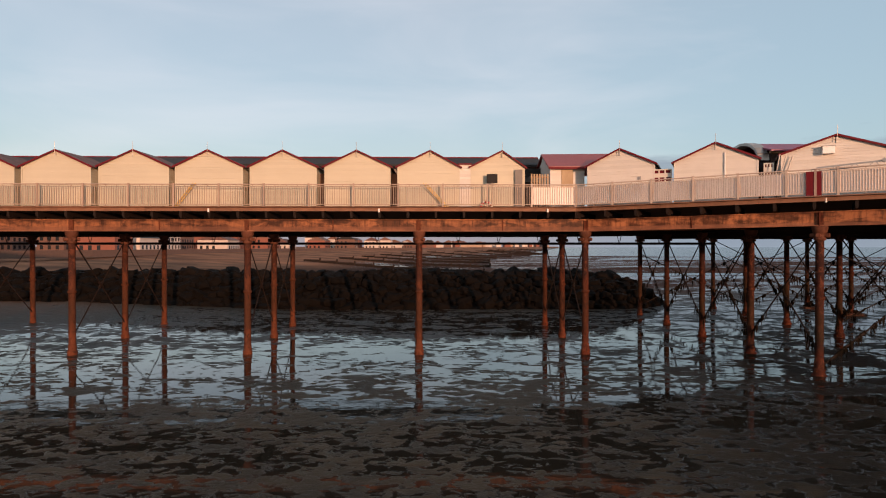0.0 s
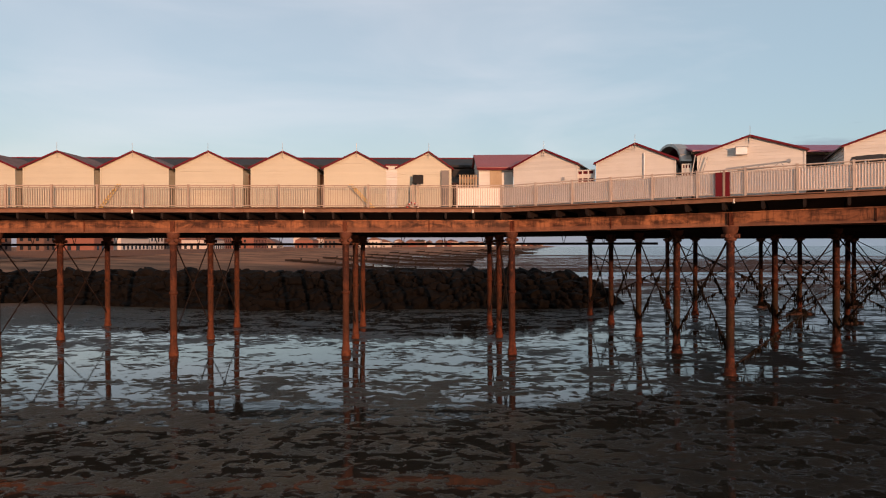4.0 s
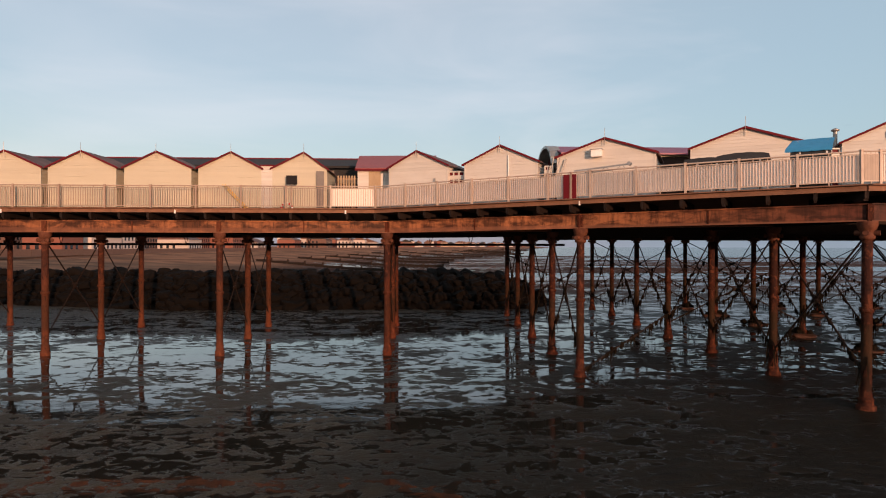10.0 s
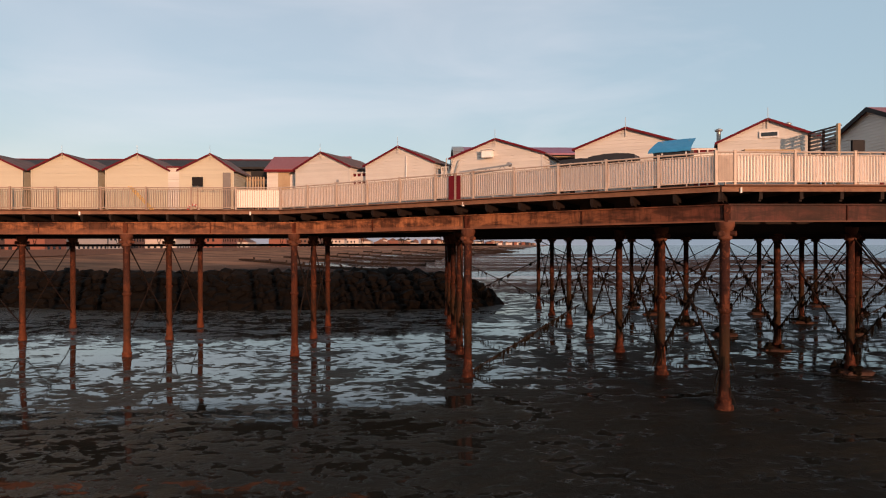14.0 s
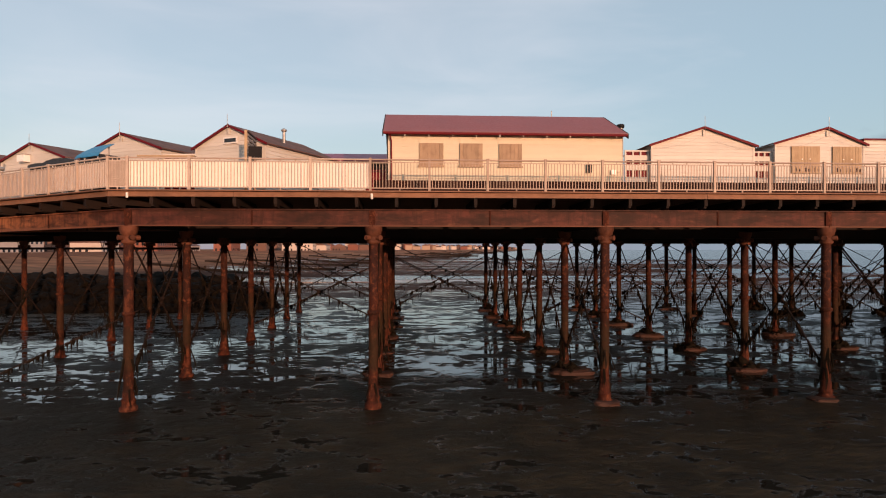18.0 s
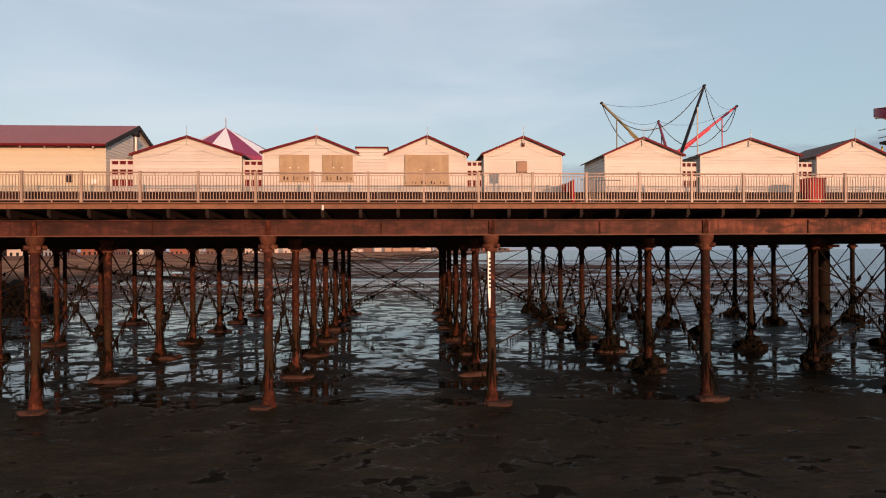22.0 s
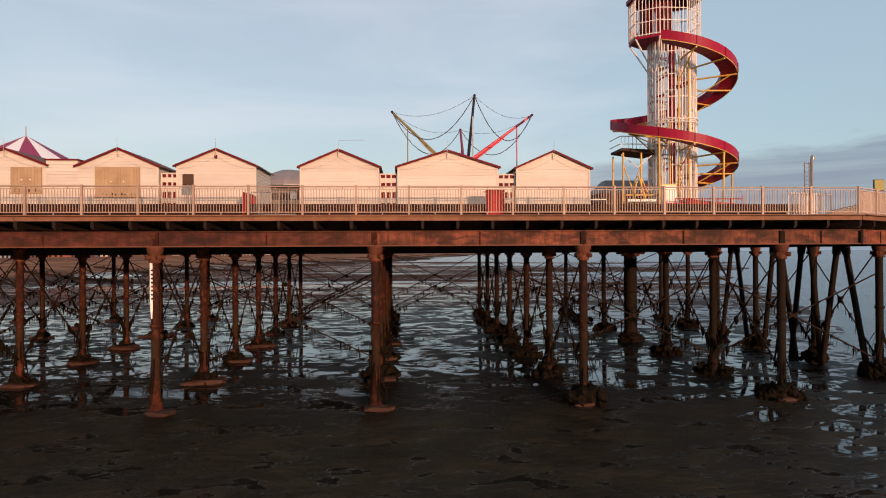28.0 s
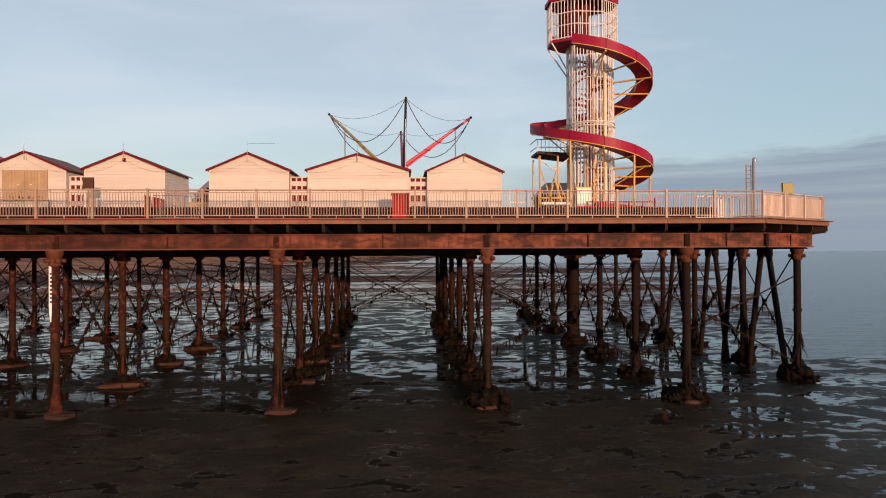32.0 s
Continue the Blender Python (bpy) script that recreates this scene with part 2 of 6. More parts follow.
def mud(k, b):
    """Wet tidal mud: shallow standing water between low banks, damp silt with a sheen, drier sand up the shore."""
    pos = k.n("ShaderNodeNewGeometry").outputs["Position"]
    sp = k.n("ShaderNodeSeparateXYZ", inp={0: pos})
    wide = k.noise(k.scaled(pos, 0.05, 0.09, 1.0), 1.0, 3.0, 0.5, 0.3)
    warp = k.noise(k.scaled(pos, 0.06, 0.14, 1.0), 1.0, 4.0, 0.6)
    mx = k.math("ADD", sp.outputs[0], k.math("MULTIPLY", k.math("SUBTRACT", warp, 0.5), 22.0))      # zones with wandering edges
    my = k.math("ADD", sp.outputs[1], k.math("MULTIPLY", k.math("SUBTRACT", wide, 0.5), 6.0))
    patch = k.noise(k.scaled(pos, 0.42, 0.62, 1.0, (0, 0, 0.2)), 1.0, 6.0, 0.56, 0.9)      # mud islands one to three metres across
    small = k.noise(k.scaled(pos, 1.7, 2.6, 1.0), 1.0, 5.0, 0.62, 0.5)
    grit = k.noise(pos, 18.0, 4.0, 0.65)
    sx_ = k.math("DIVIDE", k.math("ADD", mx, 80.0), 160.0)
    front = k.ramp(k.math("DIVIDE", k.math("ADD", my, 10.0), 20.0), [(0.42, 1.0), (0.60, 0.0)])   # open mud before the pier
    broken = k.math("MAXIMUM", k.math("MULTIPLY", front, k.ramp(sx_, [(0.24, 0.30), (0.36, 0.02)])), k.ramp(sx_, [(0.30, 0.13), (0.40, 0.04)]))      # pools break up into small pits there
    level = k.math("ADD", k.math("MULTIPLY", wide, 0.16), k.math("MULTIPLY", patch, k.math("SUBTRACT", 0.56, broken)))
    level = k.math("ADD", level, k.math("MULTIPLY", small, k.math("ADD", 0.28, broken)))
    head = k.ramp(sx_, [(0.33, 0.0), (0.43, 1.0)])      # under the pier head
    seaward = k.ramp(sx_, [(0.80, 0.0), (0.87, 1.0)])
    far = k.ramp(k.math("DIVIDE", my, 100.0), [(0.36, 0.0), (0.70, 1.0)])
    bars = k.noise(k.scaled(pos, 0.010, 0.055, 1.0), 1.0, 5.0, 0.6, 0.4)      # long sandbars
    level = k.math("ADD", level, k.math("MULTIPLY", k.math("MULTIPLY", front, k.math("SUBTRACT", 1.0, seaward)), k.ramp(sx_, [(0.24, 0.020), (0.34, 0.044), (0.60, 0.048)])))
    level = k.math("ADD", level, k.math("MULTIPLY", k.math("MULTIPLY", head, k.math("SUBTRACT", 1.0, front)), 0.010))
    level = k.math("ADD", level, k.math("MULTIPLY", k.math("MULTIPLY", seaward, front), 0.010))
    foot = k.ramp(k.math("DIVIDE", my, 40.0), [(0.70, 0.0), (0.95, 0.010)])      # mud rising to the boulders
    level = k.math("ADD", level, k.math("MULTIPLY", foot, k.math("SUBTRACT", 1.0, head)))
    level = k.math("ADD", level, k.math("MULTIPLY", far, k.math("ADD", k.math("MULTIPLY", k.math("SUBTRACT", bars, 0.50), 0.55), 0.035)))
    level = k.math("ADD", level, k.math("MULTIPLY", k.ramp(sx_, [(0.04, 0.12), (0.13, 0.0)]), k.ramp(k.math("DIVIDE", my, 40.0), [(0.40, 0.0), (0.62, 1.0)])))      # bank towards the shore
    slope_ = k.math("MULTIPLY", k.ramp(sx_, [(0.302, 0.0), (0.338, 0.025), (0.40, 0.010), (0.52, 0.0)]), k.ramp(k.math("DIVIDE", my, 40.0), [(0.40, 1.0), (0.68, 0.0)]))
    heap_ = k.math("MULTIPLY", k.ramp(sx_, [(0.58, 0.0), (0.66, 0.010), (0.80, 0.010), (0.86, 0.0)]), k.ramp(k.math("DIVIDE", my, 40.0), [(0.20, 1.0), (0.50, 0.0)]))
    level = k.math("ADD", k.math("ADD", level, slope_), heap_)      # mud heaped under the slanting corner
    flat = k.math("MULTIPLY", k.ramp(sx_, [(0.30, 0.013), (0.36, 0.0)]), k.math("SUBTRACT", 1.0, k.math("MULTIPLY", foot, 100.0)))
    level = k.math("SUBTRACT", level, flat)      # the approach stands over wetter ground
    wet = k.ramp(level, [(0.498, 1.0), (0.512, 0.0)])          # 1 in the pools
    fore = k.math("MULTIPLY", k.ramp(k.math("DIVIDE", my, 40.0), [(0.45, 0.0), (0.65, 1.0)]), k.ramp(sx_, [(0.30, 1.0), (0.40, 0.0)]))      # dull mud before the boulders
    shore = k.ramp(k.math("DIVIDE", sp.outputs[2], 3.0), [(0.12, 0.0), (0.5, 1.0)])   # dry beach
    wet = k.math("MULTIPLY", wet, k.math("SUBTRACT", 1.0, shore))
    silt = k.mix(k.ramp(small, [(0.35, 0.0), (0.65, 1.0)]), (0.0195, 0.0142, 0.0082), (0.056, 0.0405, 0.0235))
    silt = k.mix(k.ramp(grit, [(0.4, 0.0), (0.7, 0.5)]), silt, (0.060, 0.040, 0.023))
    stain = k.ramp(k.noise(k.scaled(pos, 0.13, 0.30, 1.0), 1.0, 5.0, 0.6, 0.8), [(0.46, 0.0), (0.62, 1.0)])
    soft = k.ramp(k.noise(k.scaled(pos, 0.55, 0.75, 1.0), 1.0, 4.0, 0.5, 0.4), [(0.47, 0.0), (0.56, 1.0)])
    silt = k.mix(k.math("MULTIPLY", k.math("MULTIPLY", soft, front), 0.55), silt, (0.0145, 0.0112, 0.0072))      # soft dark patches
    silt = k.mix(k.math("MULTIPLY", stain, 0.60), silt, (0.017, 0.0138, 0.0095))      # blacker tongues of mud
    # dark reflection of the pier deck put into the foreground silt colour
    deck_mirror = k.ramp(k.math("DIVIDE", k.math("ADD", sp.outputs[0], k.math("ADD", 50.0, k.math("MULTIPLY", k.math("SUBTRACT", warp, 0.5), 8.0))), 40.0), [(0.30, 0.0), (0.37, 0.7), (0.70, 0.75), (0.84, 0.45), (1.0, 0.2)])
    silt = k.mix(k.math("MULTIPLY", front, deck_mirror), silt, (0.012, 0.010, 0.0075))
    silt = k.mix(k.math("MULTIPLY", seaward, 0.5), silt, (0.014, 0.012, 0.0095))
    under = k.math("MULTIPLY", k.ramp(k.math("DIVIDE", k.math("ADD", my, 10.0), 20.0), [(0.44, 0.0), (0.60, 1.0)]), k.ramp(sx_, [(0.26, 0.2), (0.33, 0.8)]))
    silt = k.mix(under, silt, (0.013, 0.0100, 0.0078))      # near-black mud among the piles
    silt = k.mix(far, silt, k.mix(small, (0.050, 0.030, 0.025), (0.105, 0.060, 0.048)))      # sand flats beyond the pier
    sand = k.mix(k.ramp(k.noise(k.scaled(pos, 0.03, 0.09, 1.0), 1.0, 5.0, 0.6, 0.5), [(0.38, 0.0), (0.62, 1.0)]), k.mix(grit, (0.42, 0.20, 0.12), (0.31, 0.15, 0.09)), (0.15, 0.085, 0.060))
    c = k.mix(wet, silt, (0.017, 0.0145, 0.0110))
    c = k.mix(shore, c, sand)
    k.link(c, b.inputs["Base Color"])
    damp = k.math("MULTIPLY", k.ramp(level, [(0.50, 1.0), (0.56, 0.0)]), k.math("SUBTRACT", 1.0, k.math("MAXIMUM", k.math("MULTIPLY", under, 0.8), k.math("MULTIPLY", front, k.ramp(sx_, [(0.24, 0.0), (0.29, 0.7)])))))      # a film of water round the pools
    rough = k.math("ADD", k.math("MULTIPLY", k.math("SUBTRACT", 0.50, k.math("MULTIPLY", damp, 0.16)), k.math("SUBTRACT", 1.0, wet)), k.math("MULTIPLY", wet, 0.04))
    rough = k.math("ADD", rough, k.math("ADD", k.math("MULTIPLY", shore, 0.3), k.math("MULTIPLY", k.math("MULTIPLY", far, k.math("SUBTRACT", 1.0, wet)), 0.25)), True)
    k.link(rough, b.inputs["Roughness"])
    b.inputs["IOR"].default_value = 1.4
    k.link(k.math("SUBTRACT", k.math("ADD", 0.22, k.math("ADD", k.math("MULTIPLY", damp, 0.12), k.math("MULTIPLY", wet, 0.32))), k.math("ADD", k.math("MULTIPLY", far, 0.10), k.math("MULTIPLY", k.math("SUBTRACT", 1.0, wet), k.math("ADD", k.math("MULTIPLY", front, k.ramp(sx_, [(0.24, 0.07), (0.28, 0.14), (0.40, 0.13)])), k.math("MAXIMUM", k.math("MULTIPLY", under, 0.16), k.math("MULTIPLY", fore, 0.13)))))), b.inputs["Specular IOR Level"])
    ripple = k.noise(k.scaled(pos, 1.0, 1.8, 1.0), 1.6, 2.0, 0.5, 0.2)
    dry = k.math("SUBTRACT", 1.0, wet)
    swell = k.noise(k.scaled(pos, 0.16, 0.55, 1.0, (0, 0, 0.25)), 1.0, 3.0, 0.5, 0.6)      # low ridges and runnels
    bank = k.ramp(level, [(0.49, 0.0), (0.53, 0.55), (0.62, 0.8), (0.75, 1.0)])
    height = k.math("MULTIPLY", dry, k.math("ADD", k.math("MULTIPLY", bank, 0.9), k.math("ADD", k.math("MULTIPLY", small, 1.3), k.math("ADD", k.math("MULTIPLY", k.noise(k.scaled(pos, 1.0, 1.3, 1.0), 6.0, 4.0, 0.6), 0.35), k.math("MULTIPLY", grit, 0.10)))))
    height = k.math("ADD", height, k.math("MULTIPLY", ripple, k.math("SUBTRACT", 0.035, k.math("MULTIPLY", far, 0.03))))
    height = k.math("ADD", height, k.math("MULTIPLY", k.math("MULTIPLY", dry, front), k.math("MULTIPLY", swell, 2.2)))
    bump(k, b, height, 0.5, 0.12)


def sea_water(k, b):
    pos = k.n("ShaderNodeNewGeometry").outputs["Position"]
    rip = k.noise(k.scaled(pos, 0.5, 1.6, 1.0), 0.8, 4.0, 0.55, 0.3)
    b.inputs["IOR"].default_value = 1.33
    bump(k, b, rip, 0.7, 0.26)


def roof_felt(k, b):
    pos = k.n("ShaderNodeNewGeometry").outputs["Position"]
    n1, n2 = k.noise(pos, 1.2, 5.0), k.noise(pos, 30, 3.0)
    c = k.mix(k.ramp(n1, [(0.4, 0.0), (0.65, 1.0)]), (0.090, 0.046, 0.038), (0.15, 0.072, 0.057))
    k.link(c, b.inputs["Base Color"])
    bump(k, b, n2, 0.5, 0.006)


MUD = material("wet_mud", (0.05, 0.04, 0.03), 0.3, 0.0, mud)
SEA = material("sea_water", (0.030, 0.060, 0.070), 0.12, 0.0, sea_water, 0.35)
IRON = material("rusty_iron", (0.2, 0.08, 0.04), 0.7, 0.0, iron, 0.15)
GIRDER = material("girder_paint", (0.3, 0.15, 0.09), 0.6, 0.0, girder_paint, 0.2)
# black iron; on joists and inner girders the colour includes under-deck shade
BLACKIRON = weathered("tarred_and_shaded_iron", (0.0135, 0.0085, 0.0068), (0.026, 0.012, 0.008), 0.6, 0.75, spec=0.2)
TIMBER = weathered("deck_timber", (0.225, 0.108, 0.062), (0.085, 0.040, 0.024), 0.6, 0.75, grain=(0.15, 1, 1))
# old dark timber; its colour also stands in for shaded interiors
DARKTIMBER = weathered("old_and_shaded_timber", (0.034, 0.013, 0.008), (0.016, 0.007, 0.005), 0.6, 0.8, grain=(0.2, 1, 1))
RAILPAINT = weathered("rail_paint", (0.36, 0.26, 0.20), (0.21, 0.14, 0.10), 0.5, 0.5, scale=3.0)
BOARD = weathered("white_board", (0.590, 0.545, 0.487), (0.45, 0.395, 0.345), 0.35, 0.6, scale=0.8, vary=0.06, grain=(0.1, 0.1, 1))
CREAM = weathered("cream_board", (0.515, 0.462, 0.350), (0.41, 0.355, 0.262), 0.3, 0.6, scale=0.7, vary=0.03, grain=(0.1, 0.1, 1))
HALLBOARD = weathered("hall_board", (0.585, 0.520, 0.385), (0.465, 0.400, 0.285), 0.3, 0.6, scale=0.7, vary=0.03, grain=(0.1, 0.1, 1))
PALERAIL = weathered("pale_rail_paint", (0.47, 0.37, 0.30), (0.32, 0.23, 0.18), 0.5, 0.5, scale=3.0)
SHEET = weathered("white_sheet", (0.85, 0.77, 0.71), (0.69, 0.60, 0.53), 0.4, 0.6, scale=2.0, vary=0.05)
REDTRIM = weathered("red_trim", (0.125, 0.008, 0.013), (0.075, 0.007, 0.010), 0.5, 0.6, vary=0.05, spec=0.15)
PURPLE = weathered("arm_purple", (0.15, 0.022, 0.05), (0.10, 0.02, 0.04), 0.4, 0.5)
REDROOF = weathered("red_sheet_roof", (0.25, 0.046, 0.036), (0.17, 0.033, 0.027), 0.5, 0.45, scale=0.7, vary=0.03)
MAROON = weathered("maroon_roof", (0.24, 0.045, 0.09), (0.15, 0.035, 0.06), 0.5, 0.5)
FELT = material("roof_felt", (0.1, 0.06, 0.055), 0.85, 0.0, roof_felt)
GREYROOF = weathered("grey_roof", (0.013, 0.010, 0.009), (0.007, 0.006, 0.0055), 0.5, 0.8)
PLY = weathered("raw_plywood", (0.40, 0.285, 0.170), (0.26, 0.170, 0.095), 0.6, 0.7, grain=(1, 1, 0.12), scale=2.0, vary=0.08)
REDPAINT = weathered("red_paint", (0.27, 0.006, 0.034), (0.18, 0.005, 0.024), 0.4, 0.45, vary=0.05, spec=0.2)
REDPLASTIC = weathered("red_plastic", (0.46, 0.012, 0.016), (0.32, 0.010, 0.014), 0.4, 0.5, spec=0.15)
WHITEMETAL = weathered("white_metal", (0.80, 0.77, 0.74), (0.52, 0.42, 0.35), 0.35, 0.45, scale=4.0)
YELLOW = weathered("yellow_paint", (0.60, 0.37, 0.07), (0.40, 0.25, 0.06), 0.4, 0.45)
GREENYEL = weathered("olive_paint", (0.20, 0.17, 0.06), (0.14, 0.12, 0.04), 0.4, 0.5)
NAVY = weathered("navy_paint", (0.03, 0.04, 0.06), (0.02, 0.025, 0.035), 0.4, 0.5)
PINKRED = weathered("arm_red", (0.55, 0.06, 0.09), (0.4, 0.05, 0.06), 0.4, 0.5)
BLACK = weathered("black_board", (0.008, 0.0065, 0.0075), (0.014, 0.011, 0.011), 0.4, 0.6, spec=0.2)
BLUETARP = weathered("blue_tarpaulin", (0.03, 0.22, 0.42), (0.02, 0.15, 0.30), 0.5, 0.5, scale=3.0, lift=0.02)
DARKCOVER = weathered("dark_cover", (0.016, 0.016, 0.019), (0.032, 0.031, 0.035), 0.5, 0.5, scale=3.0, lift=0.02)
GREYMETAL = weathered("galvanised", (0.36, 0.34, 0.32), (0.22, 0.18, 0.15), 0.5, 0.4, 0.6)
CANVAS = weathered("grey_canvas", (0.46, 0.40, 0.38), (0.33, 0.28, 0.27), 0.5, 0.6, scale=2.0, vary=0.05)
GREYWOOD = weathered("grey_wood", (0.22, 0.19, 0.17), (0.13, 0.11, 0.10), 0.5, 0.75, grain=(0.15, 0.15, 1))
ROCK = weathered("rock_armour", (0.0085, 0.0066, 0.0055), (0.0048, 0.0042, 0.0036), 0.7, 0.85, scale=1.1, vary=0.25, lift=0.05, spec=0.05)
CONCRETE = weathered("footing_concrete", (0.046, 0.015, 0.0075), (0.014, 0.007, 0.005), 0.6, 0.8, scale=2.0)
WEED = weathered("seaweed", (0.012, 0.009, 0.006), (0.006, 0.005, 0.0035), 0.6, 0.8, scale=6.0, spec=0.04)
STRIPE_R = weathered("tent_red", (0.24, 0.022, 0.085), (0.18, 0.02, 0.065), 0.3, 0.6)
STRIPE_W = weathered("tent_white", (0.80, 0.77, 0.78), (0.66, 0.61, 0.61), 0.3, 0.6)
SIGNYEL = weathered("sign_yellow", (0.28, 0.25, 0.05), (0.2, 0.18, 0.05), 0.4, 0.5)
TARMAC = weathered("promenade", (0.13, 0.075, 0.055), (0.08, 0.05, 0.04), 0.5, 0.8)
GLASS = material("window_glass", (0.02, 0.022, 0.025), 0.08, 0.0)
GROYNE = weathered("groyne_timber", (0.030, 0.019, 0.014), (0.016, 0.012, 0.008), 0.6, 0.85, scale=0.6, spec=0.1)
BRONZE = weathered("bronze_board", (0.085, 0.038, 0.018), (0.05, 0.024, 0.012), 0.4, 0.4, 0.3)
CAPITAL = weathered("capital_paint", (0.125, 0.046, 0.026), (0.034, 0.012, 0.008), 0.75, 0.7, scale=3.0, vary=0.25, lift=0.02, spec=0.15)
OLDPLY = weathered("old_plywood", (0.34, 0.235, 0.15), (0.20, 0.125, 0.078), 0.6, 0.75, grain=(1, 1, 0.12), scale=2.5, vary=0.12)
TENTGREY = weathered("tent_grey", (0.21, 0.185, 0.19), (0.15, 0.13, 0.135), 0.5, 0.6, scale=1.0, vary=0.04)
KERB = weathered("tarred_kerb", (0.026, 0.0075, 0.005), (0.012, 0.005, 0.004), 0.5, 0.75, spec=0.2)
ROPE = material("elastic_rope", (0.06, 0.05, 0.05), 0.7)


# ---- mesh helpers ----
class Shape:
    """Collects boxes, rods and turned forms into one mesh."""

    def __init__(self):
        self.v, self.f, self.smooth = [], [], []

    def add(self, verts, faces, smooth=False):
        o = len(self.v)
        self.v += [tuple(p) for p in verts]
        self.f += [tuple(i + o for i in q) for q in faces]
        self.smooth += [smooth] * len(faces)
        return self

    def box(self, x0, y0, z0, x1, y1, z1, m=None):
        p = [Vector((x, y, z)) for z in (z0, z1) for y in (y0, y1) for x in (x0, x1)]
        if m is not None:
            p = [m @ q for q in p]
        return self.add(p, [(0, 2, 3, 1), (4, 5, 7, 6), (0, 1, 5, 4), (2, 6, 7, 3), (0, 4, 6, 2), (1, 3, 7, 5)])

    def slab(self, poly, z0, z1):
        """A flat plate over a polygon given anticlockwise."""
        n = len(poly)
        p = [(x, y, z0) for x, y in poly] + [(x, y, z1) for x, y in poly]
        return self.add(p, [tuple(range(n))[::-1], tuple(range(n, 2 * n))] + [(i, (i + 1) % n, n + (i + 1) % n, n + i) for i in range(n)])

    def wallslice(self, poly, y0, y1):
        """A plate standing along x over an outline in x and z."""
        n = len(poly)
        p = [(x, y0, z) for x, z in poly] + [(x, y1, z) for x, z in poly]
        return self.add(p, [tuple(range(n)), tuple(range(n, 2 * n))[::-1]] + [(i, n + i, n + (i + 1) % n, (i + 1) % n) for i in range(n)])

    def rod(self, a, b, r0, r1=None, n=8, smooth=True):
        a, b = Vector(a), Vector(b)
        r1 = r0 if r1 is None else r1
        ax = (b - a).normalized()
        s = ax.orthogonal().normalized()
        t = ax.cross(s)
        p = []
        for c, r in ((a, r0), (b, r1)):
            p += [c + (s * math.cos(2 * math.pi * i / n) + t * math.sin(2 * math.pi * i / n)) * r for i in range(n)]
        self.add(p, [(i, (i + 1) % n, n + (i + 1) % n, n + i) for i in range(n)], smooth)
        return self.add([p[i] for i in range(n)] + [p[n + i] for i in range(n)], [tuple(range(n))[::-1], tuple(range(n, 2 * n))])

    def bar(self, a, b, wide, deep):
        """A square bar from a to b."""
        a, b = Vector(a), Vector(b)
        ax = (b - a).normalized()
        s = ax.cross(Vector((0, 0, 1)))
        s = s.normalized() if s.length > 1e-4 else Vector((1, 0, 0))
        t = s.cross(ax)
        p = [c + s * wide * i / 2 + t * deep * j / 2 for c in (a, b) for i, j in ((-1, -1), (1, -1), (1, 1), (-1, 1))]
        return self.add(p, [(0, 3, 2, 1), (4, 5, 6, 7), (0, 1, 5, 4), (1, 2, 6, 5), (2, 3, 7, 6), (3, 0, 4, 7)])

    def turned(self, profile, n=14, at=(0, 0)):
        """A form turned round the upright through at, from (height, radius) pairs."""
        p = [(at[0] + r * math.cos(2 * math.pi * i / n), at[1] + r * math.sin(2 * math.pi * i / n), z) for z, r in profile for i in range(n)]
        f = [(k * n + i, k * n + (i + 1) % n, (k + 1) * n + (i + 1) % n, (k + 1) * n + i) for k in range(len(profile) - 1) for i in range(n)]
        self.add(p, f, True)
        m = len(profile) - 1
        return self.add([p[i] for i in range(n)] + [p[m * n + i] for i in range(n)], [tuple(range(n))[::-1], tuple(range(n, 2 * n))])

    def mesh(self, name, mat):
        me = bpy.data.meshes.new(name)
        me.from_pydata(self.v, [], self.f)
        me.polygons.foreach_set("use_smooth", self.smooth)
        me.materials.append(mat)
        me.update()
        return me


def part(name, shape, mat, parent=None, label=""):
    me = shape if isinstance(shape, bpy.types.Mesh) else shape.mesh(name, mat)
    ob = new(name, me)
    if parent is not None:
        ob.parent = parent
    return tagged(ob, label)


def thing(name, m, label, category, group="", kind=""):
    ob = new(name)
    ob.empty_display_size = 0.2
    ob.matrix_basis = m
    return tagged(ob, label, category, group, kind)


def structure(name, shape, mat, label, category):
    return tagged(part(name, shape, mat), label, category, kind="structure")


rng = random.Random(7)

# ---- plan numbers ----
BAY, ROW = 9.21, 6.05
HEAD_L, HEAD_R, END_X = -18.9, 49.45, 54.7
DECK = 8.25


def drop(x):
    """The approach lies a little lower than the pier head."""
    return -0.22 * min(1.0, max(0.0, (-18.4 - x) / 18.6))


